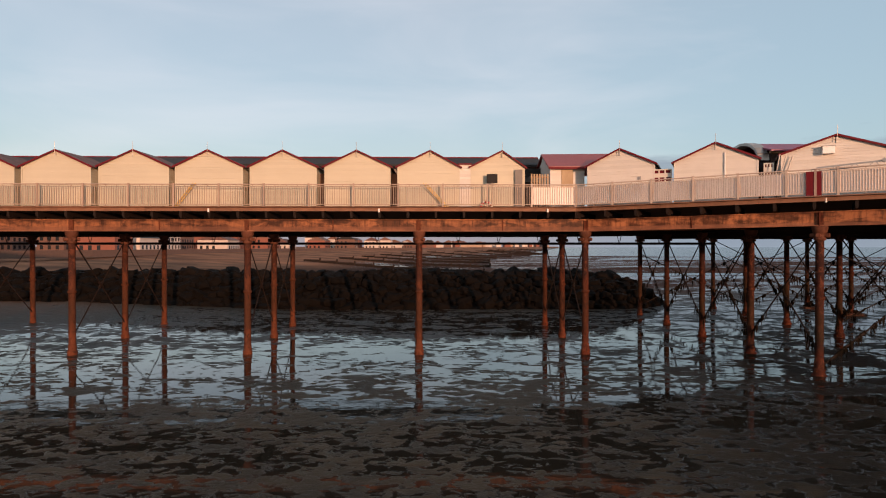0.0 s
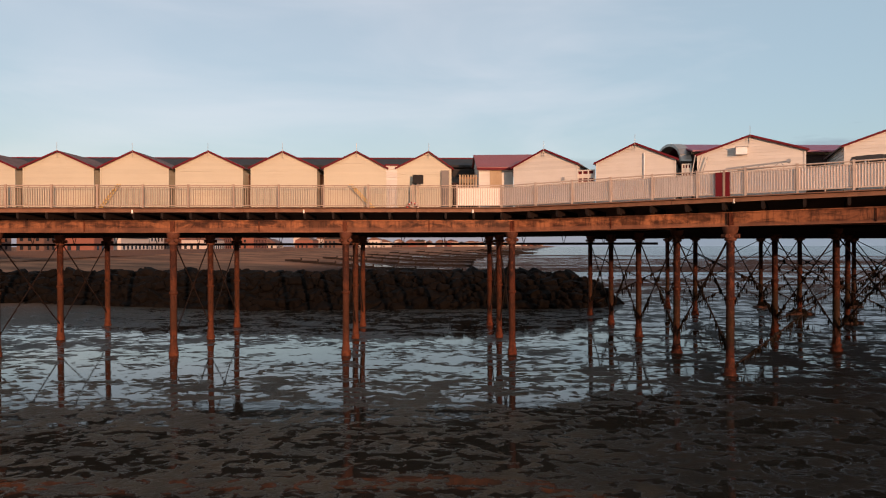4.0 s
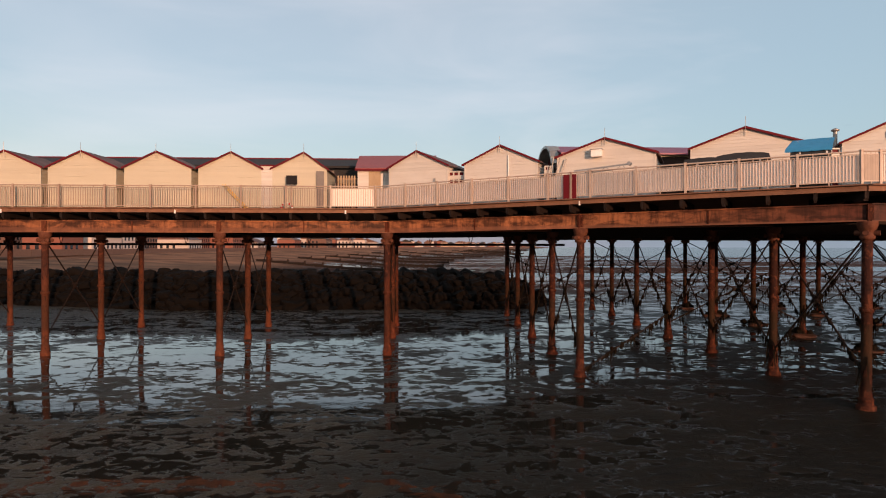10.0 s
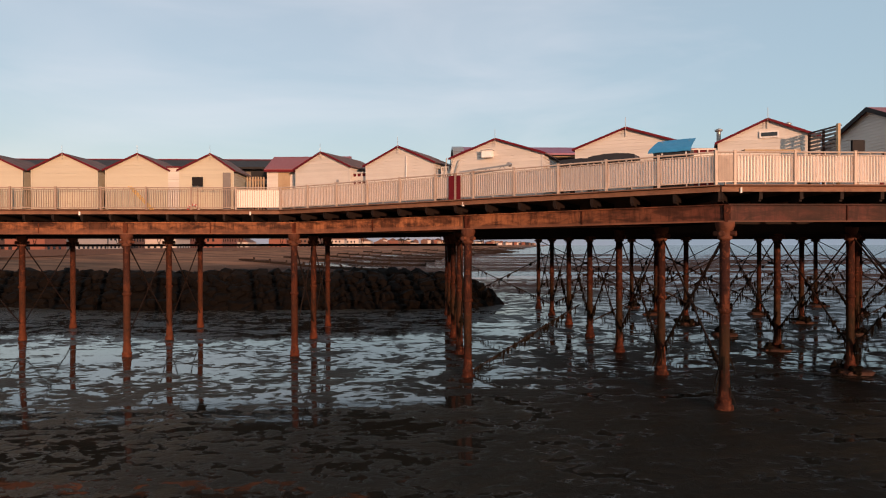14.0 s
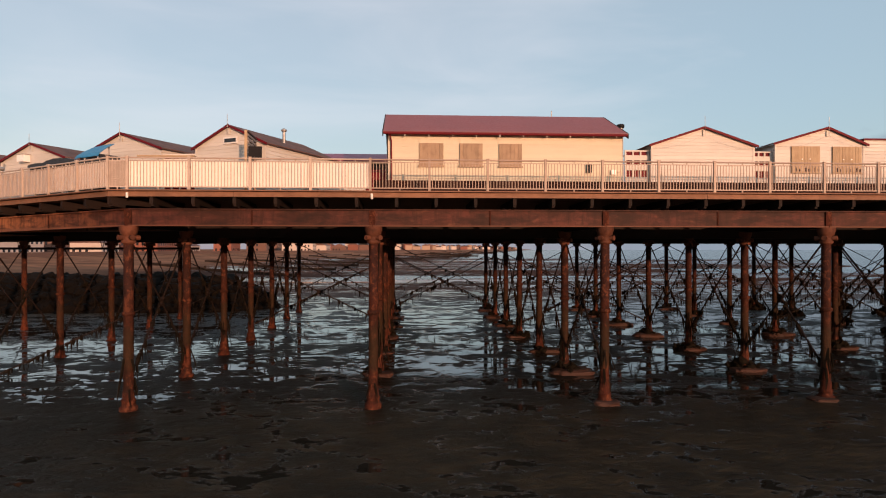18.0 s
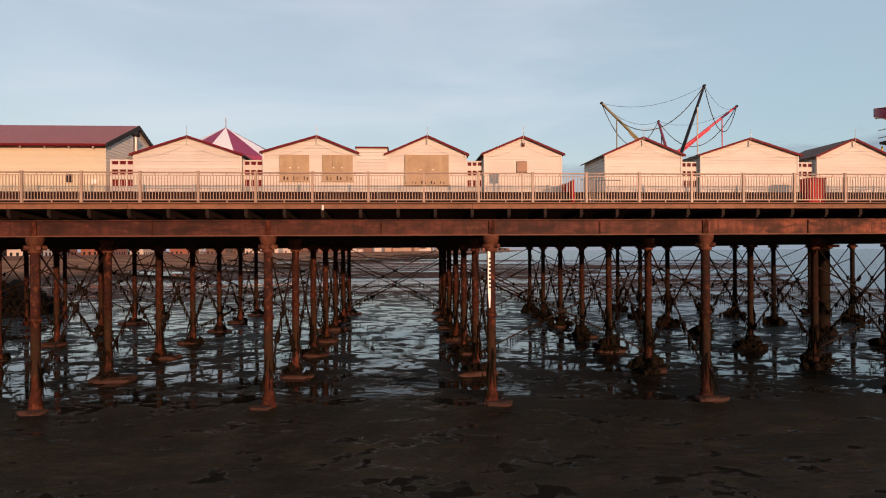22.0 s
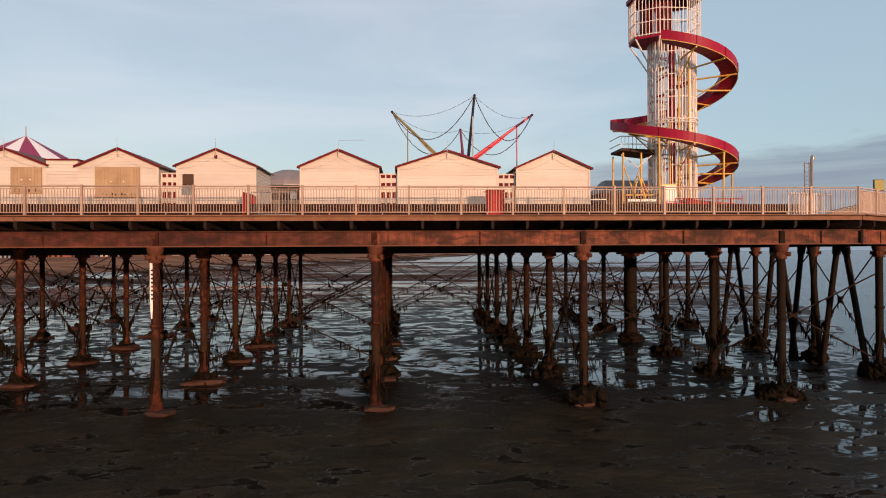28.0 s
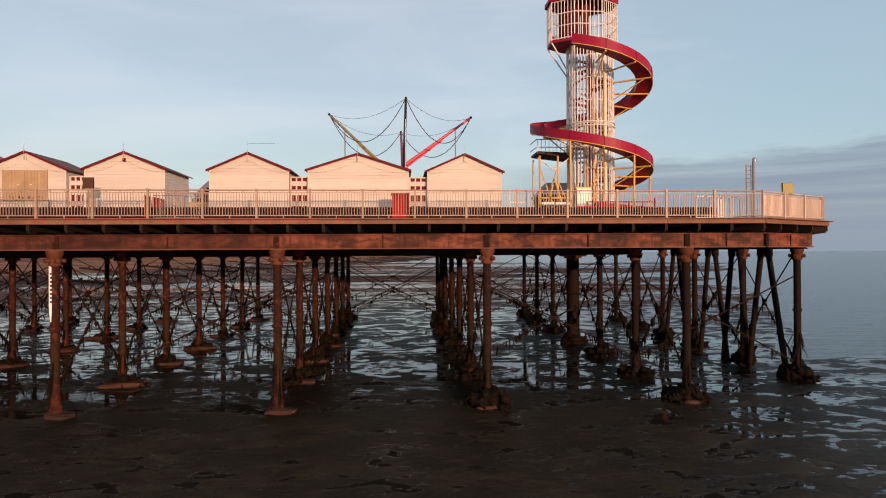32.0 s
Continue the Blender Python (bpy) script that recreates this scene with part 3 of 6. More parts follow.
# ---- ground, sea, beach ----
def ground_height(x, y):
    shore = -27 + 0.23 * (y - 165) + 9 * math.sin(y / 60.0)
    inland = shore - 25 - x
    far = min(1.0, max(0.0, (y - 70) / 90.0))
    beach = min(4.2, max(0.0, inland * 0.055)) * far
    near_beach = min(4.2, max(0.0, (-95 - x) * 0.05)) * (1 - far)
    bank = 0.7 * min(1.0, max(0.0, (-58 - x) / 22.0)) * min(1.0, max(0.0, (y - 19) / 12.0)) * (1 - far)
    # the sea comes in as a wedge beyond the pier end
    off = min(x - 60 - 0.57 * (y - 12), (y - 12 - 0.2 * (x - 61)) * 2.0)
    sea = -min(1.6, 0.36 + off * 0.03) if off > 0 else -0.36 * max(0.0, 1 + off / 14.0)
    bars = 0.0
    if y > 60:
        k = min(1.0, (y - 60) / 50.0)
        out_ = min(1.0, max(0.0, x - shore + 25) / 40.0)
        n_ = noise.noise(Vector((x * 0.008 + 3.1, y * 0.030 - x * 0.004, 7.7)))
        bars = k * out_ * (-0.24 + 0.55 * n_ - max(0.0, (y - 330) / 170.0))
    rough = noise.noise(Vector((x * 0.05, y * 0.11, 0.3))) * 0.10
    return beach + near_beach + bank + sea + bars + rough - 0.06


def spread(a, b, n, power):
    """Steps that are fine near the middle and coarse far out."""
    return [a + (b - a) * (i / n) ** power for i in range(n + 1)]


xs = sorted(set([-x for x in spread(0, 3800, 60, 3.0)] + [x * 1.6 - 130 for x in range(150)] + spread(110, 3800, 50, 2.6)))
ys = sorted(set([-y for y in spread(30, 600, 14, 2.0)] + [-30 + y * 1.5 for y in range(100)] + spread(120, 4600, 90, 2.3)))
pts, quads = [], []
for y in ys:
    for x in xs:
        pts.append((x, y, ground_height(x, y)))
nx = len(xs)
for j in range(len(ys) - 1):
    for i in range(nx - 1):
        quads.append((j * nx + i, j * nx + i + 1, (j + 1) * nx + i + 1, (j + 1) * nx + i))
gs = Shape()
gs.add(pts, quads, True)
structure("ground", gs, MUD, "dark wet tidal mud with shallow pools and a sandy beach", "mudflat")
s = Shape()
s.add([(-3900, 60, -0.42), (4200, 60, -0.42), (4200, 4900, -0.42), (-3900, 4900, -0.42), (40, -700, -0.42), (4200, -700, -0.42), (40, 60, -0.42)],
      [(0, 6, 1, 2, 3), (6, 4, 5, 1)])
structure("water", s, SEA, "flat grey-blue sea at low tide", "sea")

# ---- deck ----
APP_F, APP_B, HEAD_F, HEAD_B = 11.5, 24.75, -0.55, 36.85
deck_outline = [(-150, APP_F), (-37.6, APP_F), (HEAD_L, HEAD_F), (HEAD_R, HEAD_F), (END_X, 2.5), (60.2, 16.0), (60.2, 20.5), (END_X, 33.8), (HEAD_R, HEAD_B), (HEAD_L, HEAD_B), (-37.6, APP_B), (-150, APP_B)]


def sloped(shape):
    shape.v = [(x, y, z + drop(x)) for x, y, z in shape.v]
    return shape


s = Shape()
s.slab([(-37.6, APP_F), (HEAD_L, HEAD_F), (HEAD_L, HEAD_B), (-37.6, APP_B)], 8.06, DECK)
s.slab(deck_outline[2:10], 8.06, DECK)
s.slab([(-150, APP_F), (-37.6, APP_F), (-37.6, APP_B), (-150, APP_B)], 8.06, DECK)
structure("deck", sloped(s), TIMBER, "weathered timber pier deck", "pier deck")
FRONT = [(-150, APP_F), (-37.6, APP_F), (HEAD_L, HEAD_F), (HEAD_R, HEAD_F), (END_X, 2.5), (60.2, 16.0), (60.2, 20.5)]


def along(a, b, step):
    """Even points from a to b."""
    n = max(1, round((Vector(b) - Vector(a)).length / step))
    return [(a[0] + (b[0] - a[0]) * i / n, a[1] + (b[1] - a[1]) * i / n) for i in range(n + 1)]


# edge boards, brackets under the overhang, and the girders
edge = thing("edge_board", pose(0, 0, 0), "sunlit timber edge boards along the pier deck", "edge board", kind="structure")
brackets = thing("joist", pose(0, 0, 0), "dark joist ends under the pier deck", "joists", kind="structure")
for a, b in zip(FRONT, FRONT[1:]):
    d = (Vector(b) - Vector(a)).normalized()
    out_ = Vector((d.y, -d.x))
    q = along(a, b, 4.6)
    for p0, p1 in zip(q, q[1:]):
        if p1[0] < -90:
            continue
        s = Shape()
        m = [Vector((*p0, 0)), Vector((*p1, 0))]
        off = Vector((*out_, 0)) * 0.045
        g = Vector((*d, 0)) * 0.006
        s.bar(m[0] + off + g + Vector((0, 0, 8.135)), m[1] + off - g + Vector((0, 0, 8.135)), 0.07, 0.19)
        s.bar(m[0] + off * 3 + Vector((0, 0, 8.262)), m[1] + off * 3 + Vector((0, 0, 8.262)), 0.30, 0.04)
        part("board", sloped(s), TIMBER, edge)
    for p in along(a, b, 1.535):
        if p[0] < -90:
            continue
        c, inn = Vector((*p, 0)), Vector((*-out_, 0))
        s = Shape()
        s.bar(c + inn * 0.02 + Vector((0, 0, 7.90)), c + inn * 3.2 + Vector((0, 0, 7.84)), 0.13, 0.27)
        s.bar(c + inn * 0.10 + Vector((0, 0, 7.76)), c + inn * 0.62 + Vector((0, 0, 7.70)), 0.10, 0.14)
        # near-black colour carries the shade under the overhang
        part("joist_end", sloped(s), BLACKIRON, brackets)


def girder(name, a, b, label, deep=0.66, mat=GIRDER, detail=True):
    """A plate girder with flanges, stiffeners and joint plates."""
    g = thing(name, pose(0, 0, 0), label, "girder", "pier girders", "structure")
    a, b = Vector((*a, 0)), Vector((*b, 0))
    d = (b - a).normalized()
    o = Vector((d.y, -d.x, 0))
    top, bot = 7.62, 7.62 - deep
    zc = Vector((0, 0, (top + bot) / 2))
    e = d * 0.02
    part("web", sloped(Shape().bar(a + zc + e, b + zc - e, 0.10, deep - 0.06)), mat, g)
    s = Shape()
    for z in (top - 0.02, bot + 0.02):
        s.bar(a + e + Vector((0, 0, z)), b - e + Vector((0, 0, z)), 0.30, 0.05)
    part("flange", sloped(s), mat, g)
    if detail:
        n = 2
        for i in range(n):
            c = a + (b - a) * (i / n) + o * (0.09 if i == 0 else 0.05)
            w = 0.12 if i == 0 else 0.03
            part("stiffener", sloped(Shape().bar(c - d * w + zc, c + d * w + zc, 0.07, deep - 0.02)), IRON, g)
    return g


def column_x(k, j=0):
    """Bays of the approach are a little longer towards the shore, and its back rows lag."""
    if k >= -3:
        return k * BAY
    n = -k - 4
    return -36.93 - 9.2 * n - 0.065 * n * (n + 1) - (0.14 * (j - 2) if n else 0.0)


def column_rows(k):
    return range(2, 5) if k <= -4 else range(1, 6) if k == -3 else range(0, 7)


for k in range(-9, 5):
    for j in range(7):
        if j in column_rows(k) and j in column_rows(k + 1):
            # front row wears its paint; rows behind are coloured dark for shade
            front = j == column_rows(k)[0]
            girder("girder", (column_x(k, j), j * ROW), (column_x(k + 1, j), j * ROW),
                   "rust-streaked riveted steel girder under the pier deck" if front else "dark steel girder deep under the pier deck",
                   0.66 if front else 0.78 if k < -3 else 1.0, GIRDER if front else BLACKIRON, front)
for (k, j), (k2, j2) in (((-4, 2), (-3, 1)), ((-3, 1), (-2, 0))):
    girder("girder", (column_x(k), j * ROW), (column_x(k2), j2 * ROW), "rust-streaked slanting steel girder under the pier deck")
girder("girder", (5 * BAY, 0), (49.8, 0), "rusty girder end under the pier head")
girder("girder", (49.8, 0), (53.9, 2.6), "short slanting rusty girder at the pier end")
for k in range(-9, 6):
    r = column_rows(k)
    # cross girders likewise have the deck's shade in their colour
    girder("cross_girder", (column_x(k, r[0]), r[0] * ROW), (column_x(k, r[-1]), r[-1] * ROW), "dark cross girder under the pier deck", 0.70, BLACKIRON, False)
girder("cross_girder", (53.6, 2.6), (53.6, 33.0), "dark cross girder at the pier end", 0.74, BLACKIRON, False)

# ---- piles ----
pile = thing("pile", pose(0, 0, -60), "rusty cast-iron pile with a ringed capital, standing in wet mud", "pile", "pier piles")
part("shaft", Shape().turned([(-0.6, 0.20), (0.6, 0.195), (0.9, 0.185), (6.5, 0.18)], 16), IRON, pile)
part("base_casting", Shape().turned([(-0.6, 0.34), (0.08, 0.33), (0.12, 0.27), (0.26, 0.245), (0.30, 0.265), (0.36, 0.265), (0.40, 0.22), (0.7, 0.205), (0.75, 0.19)], 16), IRON, pile)
s = Shape()
for z in (3.55,):
    s.turned([(z, 0.20), (z + 0.02, 0.235), (z + 0.14, 0.235), (z + 0.16, 0.20)], 16)
part("collar", s, IRON, pile)
s = Shape().turned([(6.28, 0.195), (6.32, 0.26), (6.40, 0.26), (6.44, 0.215), (6.60, 0.225), (6.66, 0.30), (6.74, 0.31), (6.80, 0.34), (6.955, 0.34)], 16)
part("capital", s, CAPITAL, pile, "paler flaking painted capital")
for a in range(4):
    c, q = Vector((math.cos(a * math.pi / 2 + 0.785), math.sin(a * math.pi / 2 + 0.785), 0)), Vector((0, 0, 1))
    part("lug", Shape().rod(c * 0.21 + q * 6.52, c * 0.40 + q * 6.52, 0.10, 0.10, 8), CAPITAL, pile)

copies = []
for k in range(-9, 6):
    for j in column_rows(k):
        m = pose(column_x(k, j) + rng.uniform(-0.04, 0.04), j * ROW + rng.uniform(-0.04, 0.04), drop(k * BAY), rng.uniform(-0.15, 0.15), rng.uniform(-0.15, 0.15), rng.uniform(0, 90) * 0)
        if k == 5 and j == 3:
            m = m @ Matrix.Diagonal((2.6, 2.6, 1, 1))
        c = copy_thing(pile, m)
        copies.append((k, j, c))
END_Y = {1: 4.05, 2: 9.15, 3: 15.3, 4: 20.6, 5: 25.6, 6: 31.2}      # piles of the last row
for j, y_ in END_Y.items():
    copies.append((6, j, copy_thing(pile, pose(54.12, y_, 0))))
for o in [pile, *pile.children_recursive]:
    bpy.data.objects.remove(o)

# raking piles splayed along the last row
for y_, lean in ((6.7, 11.5), (6.1, -14.0), (9.8, 9.5), (8.95, -7.0), (12.7, 10.0), (11.9, -12.5), (17.9, 12.0), (17.2, -12.0)):
    rk = thing("raking_pile", pose(53.8, y_, 0), "leaning rusty iron pile at the pier end", "pile", "raking piles")
    t = math.tan(radians(lean)) * 6.9
    part("shaft", Shape().rod((0, t, -0.4), (0, 0, 6.9), 0.16, 0.16, 12), IRON, rk)
    part("cap", Shape().rod((0, t * 0.065, 6.45), (0, 0, 6.95), 0.21, 0.25, 12), IRON, rk)

# footings
def lump(sx, sy, sz, seed, n=2):
    """An uneven block."""
    bm = bmesh.new()
    bmesh.ops.create_icosphere(bm, subdivisions=n, radius=1.0)
    off = Vector((seed * 3.1, seed * 1.7, seed * 0.9))
    for v in bm.verts:
        c = v.co.normalized()
        q = Vector([math.copysign(abs(a) ** 0.55, a) for a in c])
        f = 1 + 0.28 * noise.noise(c * 1.4 + off) + 0.12 * noise.noise(c * 3.5 + off)
        v.co = Vector((q.x * sx, q.y * sy, q.z * sz)) * f
    me = bpy.data.meshes.new("block")
    bm.to_mesh(me)
    bm.free()
    return me


slabs = []
for i in range(5):
    me = lump(0.80 + 0.2 * (i % 3), 0.6, 0.20, i + 3, 3)
    me.materials.append(CONCRETE)
    slabs.append(me)
for k, j, c in copies:
    if -1 <= k <= 3 and (j > 0 or k >= 0) or j == 0 and k >= 4:
        f = tagged(new("footing", slabs[(k * 3 + j) % 5]), "low rust-stained concrete footing round a pile base", "footing", "pile footings")
        sc = 0.6 if j == 0 else rng.uniform(0.7, 1.05)
        f.matrix_basis = pose(c.location.x + rng.uniform(-0.3, 0.4), c.location.y - 0.2, -0.02, 0, 0, rng.uniform(-20, 20)) @ Matrix.Diagonal((sc, sc, sc, 1))

# ---- bracing ----
braces = thing("bracing", pose(0, 0, 0), "thin rusty iron tie rods crossed between the piles", "bracing", kind="structure")
weedy = []
have = {(k, j) for k, j, c in copies}


def pos(k, j):
    if k == 6:
        return Vector((53.9, END_Y[j], 0))
    return Vector((column_x(k, j), j * ROW, drop(k * BAY)))


def tie(a, b, r=0.04):
    s = Shape().rod(a, b, r, r, 6)
    mid = (a + b) / 2
    d = (b - a).normalized()
    s.rod(mid - d * 0.22, mid + d * 0.22, r * 2.1, r * 2.1, 6)
    part("tie_rod", s, BLACKIRON, braces)
    weedy.append((a, b))


for k, j in sorted(have):
    if (k, j + 1) in have:
        a, b = pos(k, j), pos(k, j + 1)
        lo, hi = Vector((0, 0, 1.1)), Vector((0, 0, 6.55))
        tie(a + hi, b + lo)
        tie(a + lo, b + hi)
    if (k + 1, j) in have and k >= -3 and (j in (6, 5) or (j == 3 and k % 2 == 0) or (j == 1 and k in (2, 4, 5))):
        a, b = pos(k, j), pos(k + 1, j)
        for dz in (0.0, 1.15) if j == 6 else (0.0,):
            lo, hi = Vector((0, 0, 0.9 + dz)), Vector((0, 0, 5.4 + dz))
            tie(a + hi, b + lo)
            tie(a + lo, b + hi)

tie(Vector((-27.4, 6.6, 0.08)), Vector((-21.6, 8.85, 3.0)), 0.035)      # a broken rod fallen to the mud

# weed hanging from the lower ends of the rods and round the pile feet
ws = Shape()
for a, b in weedy:
    if (a.x + b.x) / 2 < -33:
        continue
    for i in range(95):
        f = rng.random()
        p = a.lerp(b, f)
        if p.z > 4.2 or rng.random() < (p.z - 0.8) / 3.8:
            continue
        L, wd = rng.uniform(0.12, 0.85), rng.uniform(0.012, 0.045)
        ang = rng.uniform(0, 3.14)
        dx, dy = math.cos(ang) * wd, math.sin(ang) * wd
        top = [(p.x - dx, p.y - dy, p.z + 0.06), (p.x + dx, p.y + dy, p.z + 0.06), (p.x + dy * 0.7, p.y - dx * 0.7, p.z + 0.03)]
        sx, sy = rng.uniform(-0.1, 0.1), rng.uniform(-0.1, 0.1)
        mid_ = [(x + sx * 0.5, y + sy * 0.5, z - L * 0.5) for x, y, z in top]
        tip = (p.x + sx, p.y + sy, max(0.05, p.z - L))
        ws.add(top + mid_ + [tip], [(0, 1, 4, 3), (1, 2, 5, 4), (2, 0, 3, 5), (3, 4, 6), (4, 5, 6), (5, 3, 6), (0, 2, 1)])
heaps = []
for i in range(6):
    bm = bmesh.new()
    bmesh.ops.create_icosphere(bm, subdivisions=2, radius=1.0)
    for v in bm.verts:
        d = v.co.copy()
        v.co *= 1 + 0.45 * noise.noise(d * 1.7 + Vector((i * 5.3, 0, 0))) + 0.75 * noise.noise(d * 4.5 + Vector((i * 2.3, 1, 0)))
    heaps.append(([v.co.copy() for v in bm.verts], [tuple(v.index for v in f.verts) for f in bm.faces]))
    bm.free()


# knots of weed caught along the rods
for a, b in weedy:
    if (a.x + b.x) / 2 < -33:
        continue
    rod_dir = (b - a).normalized()
    for i in range(18):
        p = a.lerp(b, rng.random())
        if p.z > 4.6 or rng.random() < (p.z - 0.6) / 4.6:
            continue
        sz = rng.uniform(0.04, 0.10)
        hv, hf = heaps[i % 6]
        if i % 3 == 0:      # long sleeves of weed wrapped round the rod
            ws.add([p + Vector((v.x * sz, v.y * sz, v.z * sz - sz * 0.3)) + rod_dir * (v.z * sz * 4.0) for v in hv], hf)
        else:
            ws.add([p + Vector((v.x * sz, v.y * sz, v.z * sz * 1.9 - sz * 0.7)) for v in hv], hf)


def strand(p, q, wd):
    """A ribbon of weed from p down to q."""
    ang = rng.uniform(0, 3.14)
    dx, dy = math.cos(ang) * wd, math.sin(ang) * wd
    top = [(p.x - dx, p.y - dy, p.z), (p.x + dx, p.y + dy, p.z), (p.x + dy * 0.7, p.y - dx * 0.7, p.z)]
    m = p.lerp(q, 0.55) + Vector((rng.uniform(-0.06, 0.06), rng.uniform(-0.06, 0.06), 0.05))
    mid_ = [(m.x - dx, m.y - dy, m.z), (m.x + dx, m.y + dy, m.z), (m.x + dy * 0.7, m.y - dx * 0.7, m.z)]
    ws.add(top + mid_ + [tuple(q)], [(0, 1, 4, 3), (1, 2, 5, 4), (2, 0, 3, 5), (3, 4, 6), (4, 5, 6), (5, 3, 6), (0, 2, 1)])


for k, j, c in copies:
    p = c.location
    if k >= -2:
        for i in range(8 if k < 0 else 16 if k < 3 else 20):
            a, z = rng.uniform(0, 6.28), rng.uniform(0.7, 2.3 if k < 3 else 2.8)
            u = Vector((math.cos(a), math.sin(a), 0))
            strand(p + u * 0.19 + Vector((0, 0, z)), p + u * rng.uniform(0.25, 0.55) + Vector((0, 0, max(0.08, z - rng.uniform(0.5, 1.5)))), rng.uniform(0.02, 0.05))
    if k < -1 or (j == 0 and k < 4):
        continue
    n_ = 26 if k >= 3 else 18 if k >= 1 else 10
    for i in range(n_):
        ang, rad = rng.uniform(0, 6.28), rng.uniform(0.1, 1.0 if k >= 3 else 0.75)
        sz = rng.uniform(0.10, 0.34 if k >= 3 else 0.26) * (1.2 - 0.4 * rad)
        hv, hf = heaps[(i + k + j) % 6]
        tz = rng.uniform(0.6, 1.5)
        base = Vector((p.x + math.cos(ang) * rad, p.y + math.sin(ang) * rad, rng.uniform(0.0, 0.75 if k >= 3 else 0.4) * (1.1 - rad)))
        for q in range(3):
            a = rng.uniform(0, 6.28)
            tip = base + Vector((math.cos(a), math.sin(a), 0)) * sz * rng.uniform(0.9, 1.7)
            strand(base + Vector((0, 0, sz * tz * 0.8)), Vector((tip.x, tip.y, max(0.03, tip.z - sz * 0.5))), rng.uniform(0.02, 0.05))
        ws.add([base + Vector((v.x * sz, v.y * sz, v.z * sz * tz)) for v in hv], hf)
tagged(part("seaweed", ws, WEED), "black seaweed hanging on tie rods and heaped round pile feet", "seaweed", kind="stuff")

# service pipe under the far side of the approach
pipe = thing("service_pipe", pose(0, 0, 0), "long dark service pipe hung under the pier approach", "pipe", kind="structure")
part("pipe", Shape().rod((-110, 24.3, 6.12), (-24, 24.3, 6.12), 0.09, 0.09, 10), BLACKIRON, pipe)
x = -108.0
while x < -25:
    s = Shape()
    s.rod((x, 24.3, 6.1), (x - 0.25, 24.3, 7.1), 0.025, 0.025, 5)
    s.rod((x, 24.3, 6.1), (x + 0.25, 24.3, 7.1), 0.025, 0.025, 5)
    part("hanger", s, BLACKIRON, pipe)
    x += 3.07

# depth gauge board on one front pile
gauge = thing("depth_gauge", pose(2 * BAY - 0.13, -0.20, 0), "white tide gauge board with dark marks on a front pile", "gauge")
part("board", Shape().wallslice([(-0.02, 3.95), (0.03, 3.95), (0.065, 4.6), (0.065, 6.38), (-0.065, 6.38), (-0.065, 4.6)], -0.02, 0.0), WHITEMETAL, gauge)
part("bracket", Shape().box(-0.03, 0.0, 5.8, 0.03, 0.12, 5.9), BLACKIRON, gauge)
part("bracket", Shape().box(-0.03, 0.0, 4.4, 0.03, 0.12, 4.5), BLACKIRON, gauge)
for i in range(8):
    part("mark", Shape().box(-0.025, -0.026, 4.75 + i * 0.17, 0.05, -0.02, 4.83 + i * 0.17), BLACK, gauge)

# ---- railings ----
def rail_panel(L, label, sheet=False):
    paint = PALERAIL if sheet else RAILPAINT
    p = thing("railing_panel", pose(0, 0, 0), label, "railing", "pier railing")
    post = Shape().box(-0.045, -0.045, 0.0, 0.045, 0.045, 1.29)
    post.box(-0.055, -0.055, 1.29, 0.055, 0.055, 1.315)
    part("post", post, paint, p)
    part("top_rail", Shape().rod((0.0, 0, 1.255), (L, 0, 1.255), 0.032, 0.032, 8), paint, p)
    part("upper_rail", Shape().box(0.045, -0.014, 1.135, L - 0.045, 0.014, 1.165), paint, p)
    part("lower_rail", Shape().box(0.045, -0.02, 0.145, L - 0.045, 0.02, 0.185), paint, p)
    part("foot", Shape().box(L / 2 - 0.02, -0.02, 0.0, L / 2 + 0.02, 0.02, 0.145), paint, p)
    for f in (0.25, 0.5, 0.75):
        part("spacer", Shape().box(L * f - 0.015, -0.012, 1.165, L * f + 0.015, 0.012, 1.23), paint, p)
    n = 19
    bal = Shape().box(-0.0125, -0.0125, 0.185, 0.0125, 0.0125, 1.135).mesh("baluster", paint)
    for i in range(1, n):
        b = part("baluster", bal, paint, p)
        b.location.x = L * i / n
    if sheet:
        part("white_sheet", Shape().box(0.05, 0.05, 0.19, L - 0.05, 0.062, 1.12), SHEET, p, "sun-bleached white backing sheet")
    return p


def run_panels(a, b, step, z, sheet=lambda x: False, dz=True):
    q = along(a, b, step)
    L = (Vector(q[1]) - Vector(q[0])).length
    ang = math.degrees(math.atan2(b[1] - a[1], b[0] - a[0]))
    made = {}
    for p0, p1 in zip(q, q[1:]):
        if p0[0] < -90:
            continue
        kind = bool(sheet((p0[0] + p1[0]) / 2))
        tilt = -math.degrees(math.atan2(drop(p1[0]) - drop(p0[0]), L))
        m = pose(p0[0], p0[1], z + drop(p0[0]), 0, tilt, ang)
        if kind in made:
            copy_thing(made[kind], m)
        else:
            made[kind] = rail_panel(L, "pale metal railing backed with a white sheet on the pier edge" if kind else "pale metal railing with thin balusters on the pier edge", kind)
            made[kind].matrix_basis = m


RZ = DECK
run_panels((-149.84, 11.6), (-37.6, 11.6), 2.44, RZ, lambda x: x > -40.0)
run_panels((-37.6, 11.6), (-19.0, -0.42), 2.0, RZ, lambda x: True)
run_panels((-19.0, -0.42), (-18.3, -0.42), 0.7, RZ, lambda x: True)
run_panels((-18.3, -0.42), (49.45, -0.42), 2.258, RZ, lambda x: x < -9.3)
run_panels((49.45, -0.42), (54.5, 2.55), 1.95, RZ, lambda x: True)
run_panels((54.5, 2.55), (60.0, 16.0), 2.2, RZ)
